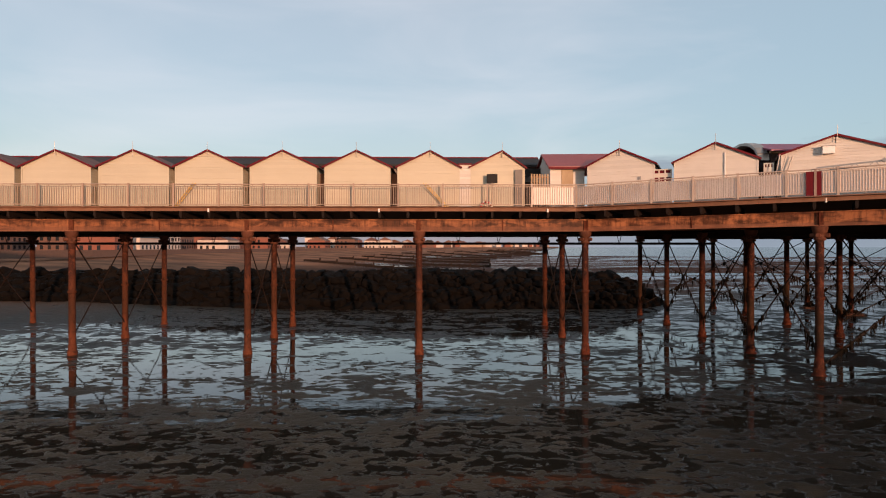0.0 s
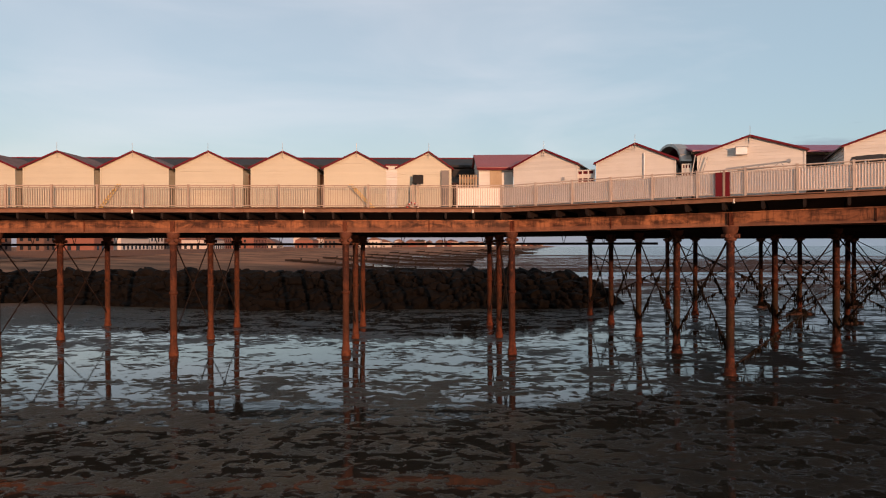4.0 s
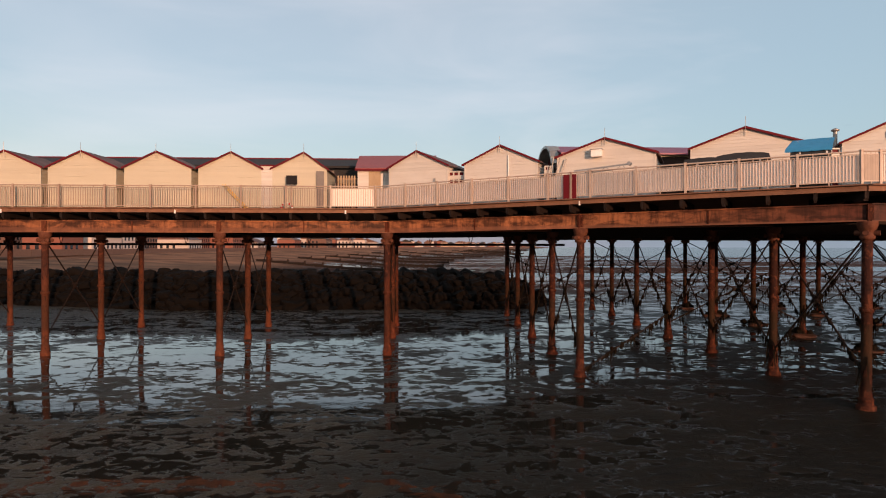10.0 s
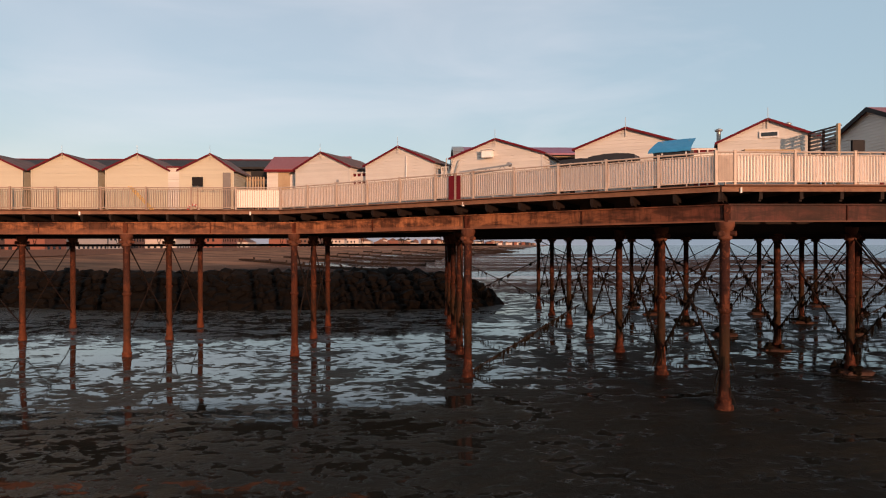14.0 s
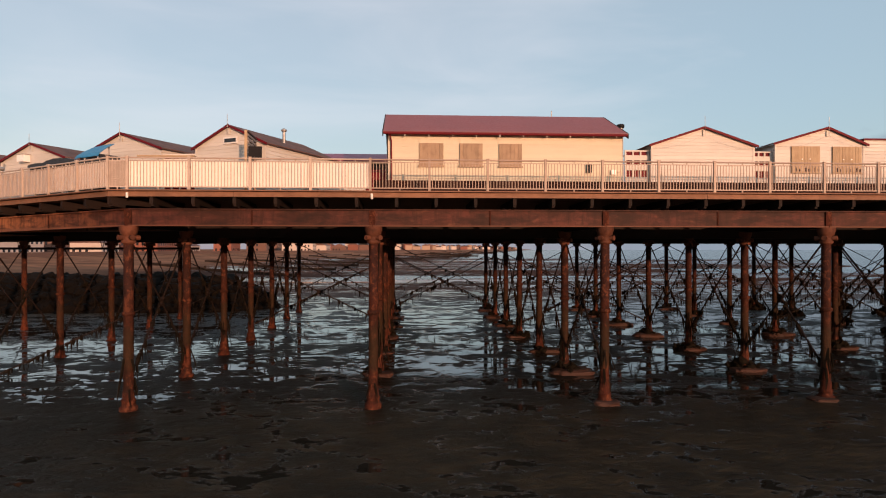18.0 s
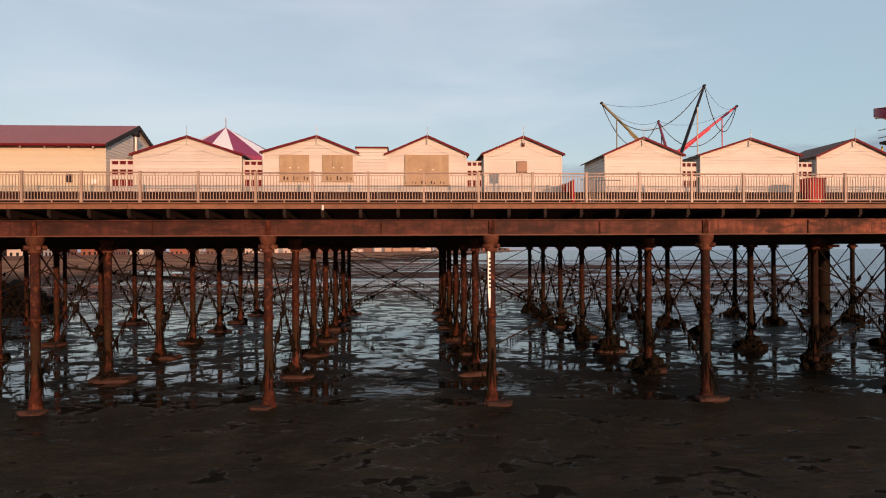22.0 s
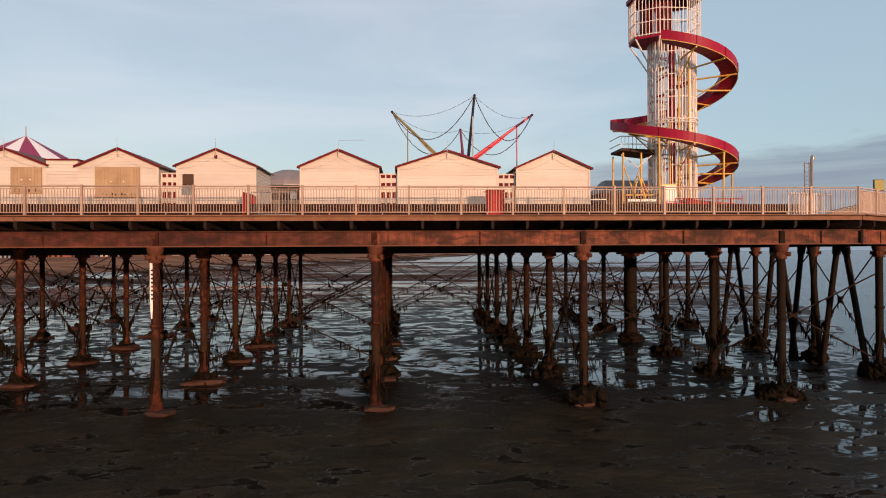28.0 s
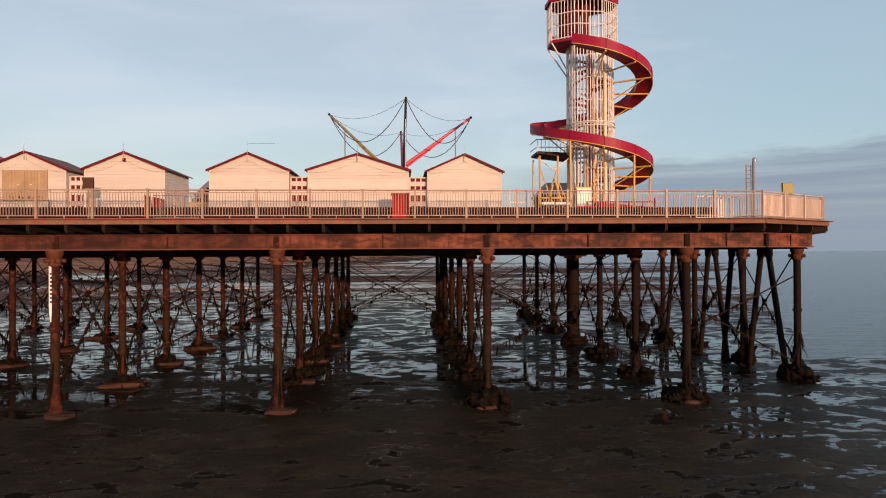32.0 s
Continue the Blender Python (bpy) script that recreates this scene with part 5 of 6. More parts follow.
# ---- things on the deck ----
# purple-roofed building in the middle of the pier
pb = thing("pavilion", pose(-19.0, 12.5, D0), "low pavilion with a maroon sheet roof and an arched end", "pavilion")
# wall colour darkened to paint the shade between the huts
part("wall", Shape().box(-8.4, -2.0, 0, 10.5, 2.6, 2.62), DARKTIMBER, pb, "boarded wall coloured dark for its shaded interior")
part("fascia", Shape().box(-8.5, -2.06, 2.62, 10.6, -2.0, 2.75), PLY, pb)
part("roof", Shape().add([(-8.6, -2.4, 2.7), (10.7, -2.4, 2.7), (10.7, 0.3, 3.45), (-8.6, 0.3, 3.45), (-8.6, 3.0, 2.7), (10.7, 3.0, 2.7), (-8.6, -2.4, 2.78), (10.7, -2.4, 2.78), (10.7, 0.3, 3.53), (-8.6, 0.3, 3.53), (-8.6, 3.0, 2.78), (10.7, 3.0, 2.78)],
                         [(0, 1, 7, 6), (6, 7, 8, 9), (9, 8, 11, 10), (10, 11, 5, 4), (0, 3, 2, 1), (3, 4, 5, 2), (0, 6, 9, 3), (3, 9, 10, 4), (1, 2, 8, 7), (2, 5, 11, 8)]), MAROON, pb)
q = [(-1.9 * math.cos(math.pi * i / 10), 2.25 + 1.15 * math.sin(math.pi * i / 10)) for i in range(11)]
for (a0, z0), (a1, z1) in zip(q, q[1:]):
    part("arch_panel", Shape().bar((-8.75, a0, z0), (-8.75, a1, z1), 0.6, 0.14), GREYMETAL, pb, "grey arched metal hood panel")

# striped tent roof of a roundabout
tent = thing("carousel_tent", pose(2.26, 18.29, D0), "round tent with a red and white striped conical roof", "tent")
n, R_, ZT, ZE = 16, 4.6, 15.08 - D0, 12.55 - D0
for c_, mt in ((1, STRIPE_R), (0, STRIPE_W)):
    for i in range(c_, n, 2):
        a0, a1 = 2 * math.pi * i / n, 2 * math.pi * (i + 1) / n
        p = [(0, 0, ZT), (R_ * math.cos(a0), R_ * math.sin(a0), ZE), (R_ * math.cos(a1), R_ * math.sin(a1), ZE)]
        v = [(R_ * math.cos(a1), R_ * math.sin(a1), ZE - 0.5), (R_ * math.cos(a0), R_ * math.sin(a0), ZE - 0.5)]
        part("roof_gore", Shape().add(p + v + [(0, 0, ZT - 0.05), (p[1][0] * 0.99, p[1][1] * 0.99, ZE - 0.04), (p[2][0] * 0.99, p[2][1] * 0.99, ZE - 0.04)], [(0, 1, 2), (1, 4, 3, 2), (5, 7, 6)]), mt, tent)
part("mast", Shape().rod((0, 0, 0), (0, 0, ZT + 0.7), 0.07, 0.03, 8), GREYMETAL, tent)
for i in range(8):
    a = 2 * math.pi * i / 8
    part("post", Shape().rod((R_ * 0.97 * math.cos(a), R_ * 0.97 * math.sin(a), 0), (R_ * 0.97 * math.cos(a), R_ * 0.97 * math.sin(a), ZE), 0.06, 0.06, 8), WHITEMETAL, tent)

# trampoline ride with four slanting arms and elastic ropes
bt = thing("bungee_ride", pose(33.25, 15.2, D0), "trampoline ride with four slanting coloured arms and ropes", "ride")
part("base", Shape().turned([(0.0, 1.1), (0.25, 1.1), (0.3, 0.5), (3.3, 0.34), (4.4, 0.34)], 10), GREYMETAL, bt)
arms = ((-5.06, -0.1, 8.04, GREENYEL), (4.78, 0.5, 8.07, PINKRED), (0.15, -4.0, 8.23, NAVY), (-0.15, 2.1, 7.3, PURPLE))
for ax_, ay_, az_, mt in arms:
    tip, root = Vector((ax_, ay_, az_)), Vector((ax_ * 0.05, ay_ * 0.05, 3.45)) if mt is not PINKRED else Vector((-0.3, 0.0, 4.3))
    arm = part("arm", Shape().rod(root, tip, 0.13, 0.075, 8), mt, bt)
    part("tip_wheel", Shape().rod(tip - Vector((0, 0.08, 0)), tip + Vector((0, 0.08, 0)), 0.085, 0.085, 10), BLACK, arm)
    brace = root.lerp(tip, 0.78)
    part("strut", Shape().rod(brace, (brace.x, brace.y, 0.1), 0.04, 0.04, 6), mt if mt is not NAVY else GREYMETAL, bt)
    part("chord", Shape().rod(root + Vector((0, 0, -0.25)), root.lerp(tip, 0.6) + Vector((0, 0, -0.14)), 0.05, 0.05, 6), PLY if mt is GREENYEL else mt, bt)
for (a, b) in ((0, 2), (2, 1), (1, 3), (3, 0)):
    p, r = Vector(arms[a][:3]), Vector(arms[b][:3])
    for sag in (2.3, 0.7):
        s, last = Shape(), None
        for i in range(15):
            f = i / 14
            c_ = p.lerp(r, f) + Vector((0, 0, -sag * 4 * f * (1 - f)))
            if last is not None:
                s.rod(last, c_, 0.028 if sag > 1 else 0.012, None, 5)
            last = c_
        part("rope", s, ROPE, bt)

# helter-skelter
hs = thing("helter_skelter", pose(43.05, 4.5, D0), "white barred helter-skelter tower with a red spiral slide", "slide tower")
RC = 1.20
s = Shape()
bars = 44
for i in range(bars):
    a = 2 * math.pi * i / bars
    part("bar", Shape().rod((RC * math.cos(a), RC * math.sin(a), 0.1), (RC * math.cos(a), RC * math.sin(a), 9.27), 0.030, 0.028, 5), WHITEMETAL, hs)
for i in range(8):
    z, s = 0.5 + i * 1.16, Shape()
    for t_ in range(24):
        a0, a1 = 2 * math.pi * t_ / 24, 2 * math.pi * (t_ + 1) / 24
        s.rod((RC * math.cos(a0), RC * math.sin(a0), z), (RC * math.cos(a1), RC * math.sin(a1), z), 0.025, None, 5)
    part("hoop", s, WHITEMETAL, hs)
for a in (0.4, 1.97, 3.54, 5.1):
    part("post", Shape().rod((RC * 0.97 * math.cos(a), RC * 0.97 * math.sin(a), 0), (RC * 0.97 * math.cos(a), RC * 0.97 * math.sin(a), 9.27), 0.06, 0.06, 8), WHITEMETAL, hs)
part("newel", Shape().rod((0, 0, 0), (0, 0, 9.27), 0.15, 0.15, 10), REDPAINT, hs, "dark red centre post")
for i in range(44):
    a, z = i * 0.50, 0.2 + i * 0.195
    c0, s0, c1, s1 = math.cos(a), math.sin(a), math.cos(a + 0.5), math.sin(a + 0.5)
    part("tread", Shape().slab([(0.1 * c0, 0.1 * s0), (1.12 * c0, 1.12 * s0), (1.12 * c1, 1.12 * s1), (0.1 * c1, 0.1 * s1)], z, z + 0.05), REDPAINT if i % 3 else WHITEMETAL, hs)
for i in range(43):
    a, z, a1, z1 = i * 0.50, 1.1 + i * 0.19, (i + 1) * 0.50, 1.1 + (i + 1) * 0.19
    part("stair_rail", Shape().rod((1.08 * math.cos(a), 1.08 * math.sin(a), z), (1.08 * math.cos(a1), 1.08 * math.sin(a1), z1), 0.045, None, 5), REDPAINT if i % 4 < 2 else WHITEMETAL, hs)
# upper platform: eight-sided, barred, with a pointed roof
PX, PZ, PR = -0.50, 9.40, 1.86
oct_ = [(PX + PR * math.cos(math.pi / 8 + i * math.pi / 4), -0.25 + 1.2 * math.sin(math.pi / 8 + i * math.pi / 4)) for i in range(8)]
part("platform", Shape().slab(oct_, PZ - 0.12, PZ), REDPAINT, hs, "dark red platform floor")
for (xa_, ya_), (xb_, yb_) in zip(oct_, oct_[1:] + oct_[:1]):
    for i in range(7):
        f = i / 7
        x_, y_ = xa_ + (xb_ - xa_) * f, ya_ + (yb_ - ya_) * f
        part("cage_bar", Shape().rod((x_, y_, PZ), (x_, y_, PZ + 2.00), 0.03 if i == 0 else 0.02, None, 5), WHITEMETAL, hs)
    for z in (0.06, 0.70, 1.32, 1.96):
        part("cage_rail", Shape().rod((xa_, ya_, PZ + z), (xb_, yb_, PZ + z), 0.025, None, 5), WHITEMETAL, hs)
    part("kick_panel", Shape().add([(xa_ * 0.985, ya_ * 0.985, PZ), (xb_ * 0.985, yb_ * 0.985, PZ), (xb_ * 0.985, yb_ * 0.985, PZ + 0.62), (xa_ * 0.985, ya_ * 0.985, PZ + 0.62),
                                   (xa_ * 0.965, ya_ * 0.965, PZ), (xb_ * 0.965, yb_ * 0.965, PZ), (xb_ * 0.965, yb_ * 0.965, PZ + 0.62), (xa_ * 0.965, ya_ * 0.965, PZ + 0.62)],
                                  [(0, 1, 2, 3), (7, 6, 5, 4), (3, 2, 6, 7), (0, 4, 5, 1)]), REDPAINT, hs) if ya_ + yb_ > -0.4 else None
ring = [(x_ * 1.06, y_ * 1.06) for x_, y_ in oct_]
s = Shape().add([(x_, y_, PZ + 1.98) for x_, y_ in ring] + [(x_, y_, PZ + 2.18) for x_, y_ in ring] + [(PX, 0, PZ + 3.9)],
                [(i, (i + 1) % 8, 8 + (i + 1) % 8, 8 + i) for i in range(8)] + [(8 + i, 8 + (i + 1) % 8, 16) for i in range(8)])
part("roof", s, REDPAINT, hs, "pointed dark red roof")
for i in range(7):
    a = 2.2 + i * 0.42
    part("back_board", Shape().box(-0.2, -0.02, 0, 0.2, 0.02, 2.05, pose(PX + 1.1 * math.cos(a), 0.1 + 0.85 * math.sin(a), PZ, 0, 0, math.degrees(a) + 90)), REDTRIM, hs)
for i in range(22):
    a = 2 * math.pi * i / 22
    part("inner_bar", Shape().rod((0.78 * math.cos(a), 0.78 * math.sin(a), 0.1), (0.78 * math.cos(a), 0.78 * math.sin(a), 9.27), 0.022, None, 5), WHITEMETAL, hs)
for i in range(6):
    a, z = 4.0 + i * 0.35, 0.5 + i * 1.25
    part("cage_strut", Shape().rod((RC * 1.04 * math.cos(a), RC * 1.04 * math.sin(a), z), (RC * 1.04 * math.cos(a + 0.8), RC * 1.04 * math.sin(a + 0.8), z + 1.3), 0.03, None, 6), YELLOW if i % 2 else WHITEMETAL, hs)
for z in (3.95, 4.12, 5.0, 5.2):
    s = Shape()
    for t_ in range(24):
        a0, a1 = 2 * math.pi * t_ / 24, 2 * math.pi * (t_ + 1) / 24
        s.rod((RC * 1.05 * math.cos(a0), RC * 1.05 * math.sin(a0), z), (RC * 1.05 * math.cos(a1), RC * 1.05 * math.sin(a1), z), 0.03, None, 5)
    part("hoop", s, WHITEMETAL, hs)
for i in (3, 4, 5):
    x_, y_ = oct_[i]
    part("knee_brace", Shape().rod((x_, y_, PZ - 0.1), (-1.15, y_ * 0.5, PZ - 1.7), 0.04, None, 6), WHITEMETAL, hs)
# the trough
RI, RO, TURNS = 2.4, 3.1, 1.657
N = 120


def trough_point(f, r):
    a = -math.pi / 2 - 0.585 + f * TURNS * 2 * math.pi
    q_ = f * TURNS * 4 - 0.15
    return Vector((r * math.cos(a), r * math.sin(a), 16.60 - D0 - 1.06 * q_ + 0.50 * max(0.0, 1 - f * 3.2) + 0.26 * math.exp(-((f - 0.44) / 0.10) ** 2)))


def swept(r0, r1, z0, z1, smooth):
    """One closed strip of rectangular section along the spiral."""
    shp, pts_, fc = Shape(), [], []
    for i in range(N + 1):
        pts_ += [trough_point(i / N, r) + Vector((0, 0, z)) for r, z in ((r0, z0), (r1, z0), (r1, z1), (r0, z1))]
    for i in range(N):
        fc += [(4 * i + k, 4 * i + (k + 1) % 4, 4 * i + 4 + (k + 1) % 4, 4 * i + 4 + k) for k in range(4)]
    return shp.add(pts_, fc + [(3, 2, 1, 0), (4 * N, 4 * N + 1, 4 * N + 2, 4 * N + 3)], smooth)


floor_, outer, inner, lip = swept(RI, RO, -0.34, -0.29, False), swept(RO, RO + 0.05, -0.34, 0.11, False), swept(RI - 0.05, RI, -0.34, 0.05, False), swept(RO + 0.02, RO + 0.05, -0.375, -0.342, False)
part("slide_floor", floor_, REDPAINT, hs)
part("slide_outer_wall", outer, REDPAINT, hs, "dark red outer slide wall")
part("slide_inner_wall", inner, REDPAINT, hs)
part("slide_edge", lip, YELLOW, hs, "yellow edge tube")
for i in range(1, 20):
    f = i / 20
    p = trough_point(f, RO) + Vector((0, 0, -0.42))
    a = math.atan2(p.y, p.x)
    ins = Vector((RC * math.cos(a), RC * math.sin(a), p.z))
    part("bracket", Shape().rod(ins, p, 0.045, None, 6), YELLOW, hs, "yellow bracket tube")
    if i % 2:
        part("bracket_strut", Shape().rod((ins.x, ins.y, p.z - 0.9), p.lerp(ins, 0.15), 0.03, None, 6), YELLOW, hs)
    if f > 0.55 and i % 2 == 0:
        part("prop", Shape().rod((p.x * 0.98, p.y * 0.98, 0.0), p, 0.05, None, 6), YELLOW, hs)
    seam = Shape().bar(trough_point(f, RO + 0.06) + Vector((0, 0, -0.34)), trough_point(f, RO + 0.06) + Vector((0, 0, 0.11)), 0.02, 0.03)
    part("seam", seam, REDTRIM, hs)
# stairs and boarding deck beside it
part("landing", Shape().add([(-2.95, -0.6, 3.62), (-1.2, -0.6, 3.42), (-1.2, 1.0, 3.42), (-2.95, 1.0, 3.62), (-2.95, -0.6, 3.74), (-1.2, -0.6, 3.66), (-1.2, 1.0, 3.66), (-2.95, 1.0, 3.74)], [(0, 3, 2, 1), (4, 5, 6, 7), (0, 1, 5, 4), (1, 2, 6, 5), (2, 3, 7, 6), (3, 0, 4, 7)]), DARKTIMBER, hs)
for x_, y_ in ((-2.85, -0.55), (-2.85, 0.95), (-1.9, -0.55)):
    part("prop", Shape().rod((x_, y_, 0), (x_, y_, 3.5), 0.05, None, 6), YELLOW, hs)
for a, b in (((-2.85, -0.55, 0.3), (-1.9, -0.55, 2.9)), ((-1.9, -0.55, 0.3), (-2.85, -0.55, 2.9)), ((-1.9, -0.55, 2.2), (-1.0, -0.55, 0.2))):
    part("brace", Shape().rod(a, b, 0.03, None, 6), YELLOW, hs)
for i in range(9):
    x_ = -2.95 + 0.2 * i
    part("guard", Shape().rod((x_, -0.55, 3.6), (x_, -0.55, 4.35), 0.014, None, 5), WHITEMETAL, hs)
for a, b in (((-2.95, -0.55, 3.4), (-2.1, -0.55, 2.75)), ((-2.1, -0.55, 2.75), (-1.3, -0.55, 3.4))):
    part("guard_brace", Shape().rod(a, b, 0.025, None, 6), WHITEMETAL, hs)
part("entrance_panel", Shape().box(-1.15, -1.42, 0.0, -0.45, -1.36, 1.72), WHITEMETAL, hs, "pale panel beside the tower entrance")
part("panel_frame", Shape().box(-1.2, -1.40, 1.72, -0.40, -1.34, 1.80), YELLOW, hs)
for i in range(5):
    part("gate_bar", Shape().rod((2.05 + 0.14 * i, -2.4, 0.0), (2.05 + 0.14 * i, -2.4, 0.66), 0.018, None, 5), WHITEMETAL, hs)
for z in (0.30, 0.66):
    part("gate_rail", Shape().rod((2.03, -2.4, z), (2.63, -2.4, z), 0.02, None, 5), WHITEMETAL, hs)
for z in (3.95, 4.35):
    part("guard_rail", Shape().rod((-3.0, -0.55, z), (-1.3, -0.55, z), 0.025, None, 5), WHITEMETAL, hs)
    part("guard_rail", Shape().rod((-3.0, -0.55, z), (-3.0, 1.0, z), 0.025, None, 5), GREYMETAL, hs)
part("skirt", Shape().box(-1.3, -2.0, 0.0, 0.6, -1.94, 0.80), REDPLASTIC, hs, "bright red plinth panel")
part("slide_runout", Shape().add([(-0.3, -2.2, 0.52), (2.6, -2.2, 0.28), (2.6, -1.4, 0.28), (-0.3, -1.4, 0.52), (-0.3, -2.2, 0.98), (2.6, -2.2, 0.72), (2.6, -1.4, 0.72), (-0.3, -1.4, 0.98)],
                                 [(0, 3, 2, 1), (4, 5, 6, 7), (0, 1, 5, 4), (1, 2, 6, 5), (2, 3, 7, 6), (3, 0, 4, 7)]), REDPLASTIC, hs, "bright red slide end")
for x_ in (-0.9, -0.2, 0.5, 1.2, 1.9, 2.5):
    part("red_post", Shape().rod((x_, -2.26, 0.0), (x_, -2.26, 1.02 if x_ < 2.4 else 1.18), 0.035, None, 6), REDPLASTIC, hs)
for z0_, z1_ in ((0.98, 0.98), (0.60, 0.34), (0.25, 0.25)):
    part("red_rail", Shape().bar((-0.9, -2.26, z0_), (2.5, -2.26, z1_), 0.04, 0.06), REDPLASTIC, hs)
part("step_block", Shape().box(1.1, -2.15, 0.0, 2.3, -1.5, 0.26), WHITEMETAL, hs)
for i in range(4):
    part("step", Shape().box(-1.3 + 0.28 * i, -2.6 + 0.14 * i, 0.0, -0.2, -2.3 + 0.14 * i, 0.14 + 0.16 * i), REDTRIM if i % 2 else REDPLASTIC, hs)
part("low_rail", Shape().box(-2.9, -1.25, 0.9, -1.4, -1.19, 1.05), WHITEMETAL, hs)
# yellow trestles under the boarding deck
for x0_, x1_, zt in ((-2.75, -2.2, 2.0), (-2.0, -2.55, 1.95), (-1.5, -2.1, 2.3), (-1.2, -0.9, 2.3)):
    part("trestle_leg", Shape().rod((x0_, -0.9, 0.0), (x1_, -0.7, zt), 0.045, None, 6), YELLOW, hs)
part("trestle_beam", Shape().rod((-2.8, -0.8, 1.3), (-0.9, -0.8, 1.3), 0.04, None, 6), YELLOW, hs)
for a in (4.2, 4.55, 5.0):
    part("yellow_post", Shape().rod((RC * 1.03 * math.cos(a), RC * 1.03 * math.sin(a), 0), (RC * 1.03 * math.cos(a), RC * 1.03 * math.sin(a), 8.3 if a > 4.4 else 5.0), 0.035, None, 6), YELLOW, hs)

# small things
def sign(x, y, z, w_, h_, mt, label, name="notice_board"):
    t_ = thing(name, pose(x, y, z), label, "sign")
    part("panel", Shape().box(-w_ / 2, -0.03, 0, w_ / 2, 0.03, h_), mt, t_)
    part("frame", Shape().box(-w_ / 2 - 0.02, 0.03, -0.02, w_ / 2 + 0.02, 0.05, h_ + 0.02), BLACK, t_)
    part("stem", Shape().box(-0.03, 0.0, D0 - z, 0.03, 0.028, 0.0), RAILPAINT, t_)


sign(-42.2, 11.75, 9.42, 0.56, 0.46, BLACK, "small black board on a railing post of the approach")
sign(-13.62, -0.36, 9.50, 0.46, 0.46, BLACK, "small dark square board on a railing post")
sign(19.72, 0.0, 9.62, 0.42, 0.44, BRONZE, "small glossy bronze-brown board on a railing post by the huts")
sign(51.4, 0.72, 9.5, 0.50, 0.50, SIGNYEL, "small yellow-green board on the end railing")

rb = thing("red_bin", pose(33.02, 0.75, D0), "upright ribbed red plastic bin behind the railing", "bin")
part("body", Shape().box(-0.38, -0.3, 0.05, 0.38, 0.3, 1.15), REDPLASTIC, rb)
for i in range(6):
    part("rib", Shape().box(-0.36 + i * 0.135, -0.33, 0.08, -0.31 + i * 0.135, -0.30, 1.1), REDPLASTIC, rb)
part("lid", Shape().box(-0.42, -0.34, 1.15, 0.42, 0.34, 1.22), REDPLASTIC, rb)
for i, (x_, y_, a) in enumerate(((22.02, 0.45, 88), (22.10, 1.2, 84), (22.06, 1.9, 90))):
    br = thing("red_barrier", pose(x_, y_, D0, 0, 0, a), "red plastic barrier leaning by the huts", "barrier", "red barriers")
    part("bottom_rail", Shape().box(-0.3, 0, 0.1, 0.3, 0.05, 0.22), REDPLASTIC, br)
    part("top_rail", Shape().box(-0.3, 0, 0.95, 0.3, 0.05, 1.08), REDPLASTIC, br)
    for k_ in range(5):
        part("slat", Shape().box(-0.29 + k_ * 0.13, 0.005, 0.2, -0.22 + k_ * 0.13, 0.045, 0.97), REDPLASTIC, br)
    part("foot", Shape().box(-0.2, -0.2, 0, 0.2, 0.25, 0.1), BLACK, br)
gp = thing("crowd_barrier", pose(22.3, 0.25, D0, 0, 0, 8), "grey steel crowd barrier between two huts", "barrier")
for z in (0.12, 1.08):
    part("rail", Shape().rod((0, 0, z), (1.9, 0, z), 0.02, None, 6), GREYMETAL, gp)
for i in range(14):
    part("bar", Shape().rod((0.03 + i * 0.14, 0, 0.12), (0.03 + i * 0.14, 0, 1.08), 0.010, None, 5), GREYMETAL, gp)
for x_ in (0.2, 1.7):
    part("foot", Shape().bar((x_, -0.22, 0.02), (x_, 0.22, 0.02), 0.05, 0.04), GREYMETAL, gp)
cr_ = thing("low_crate", pose(23.0, 1.0, D0), "low pale grey crate on the deck between huts", "crate")
part("body", Shape().box(0, 0, 0.0, 0.95, 0.5, 0.32), CANVAS, cr_)
part("lid", Shape().box(-0.03, -0.03, 0.32, 0.98, 0.53, 0.37), CANVAS, cr_)
# dome and stall behind the gap
dm = thing("dome_tent", pose(19.7, 24.0, D0), "large pale grey domed tent at the back of the pier", "tent")
ND, DR, DH = 20, 4.2, 5.25
for i in range(ND):
    a0, a1 = 2 * math.pi * i / ND, 2 * math.pi * (i + 1) / ND
    opening = 4.1 < (a0 + a1) / 2 < 5.6      # the mouth faces the sea wall side
    lowest = 4 if opening else 0
    p_, f_ = [], []
    for o_ in (1.0, 0.985):
        for q in range(lowest, 9):
            e_ = math.pi / 2 * q / 8
            for a in (a0, a1):
                p_.append((DR * o_ * math.cos(e_) * math.cos(a), DR * o_ * math.cos(e_) * math.sin(a), DH * o_ * math.sin(e_)))
    n_ = 2 * (9 - lowest)
    for o_ in (0, n_):
        f_ += [(o_ + 2 * q, o_ + 2 * q + 1, o_ + 2 * q + 3, o_ + 2 * q + 2) for q in range(8 - lowest)]
    part("gore", Shape().add(p_, f_ + [(0, n_, n_ + 1, 1)], True), TENTGREY, dm)
    if opening:
        e_ = math.pi / 2 * 4 / 8
        rim_ = [(DR * 1.01 * math.cos(e_) * math.cos(a), DR * 1.01 * math.cos(e_) * math.sin(a), DH * math.sin(e_)) for a in (a0, a1)]
        part("rim", Shape().rod(rim_[0], rim_[1], 0.06, None, 6), GREYMETAL, dm)
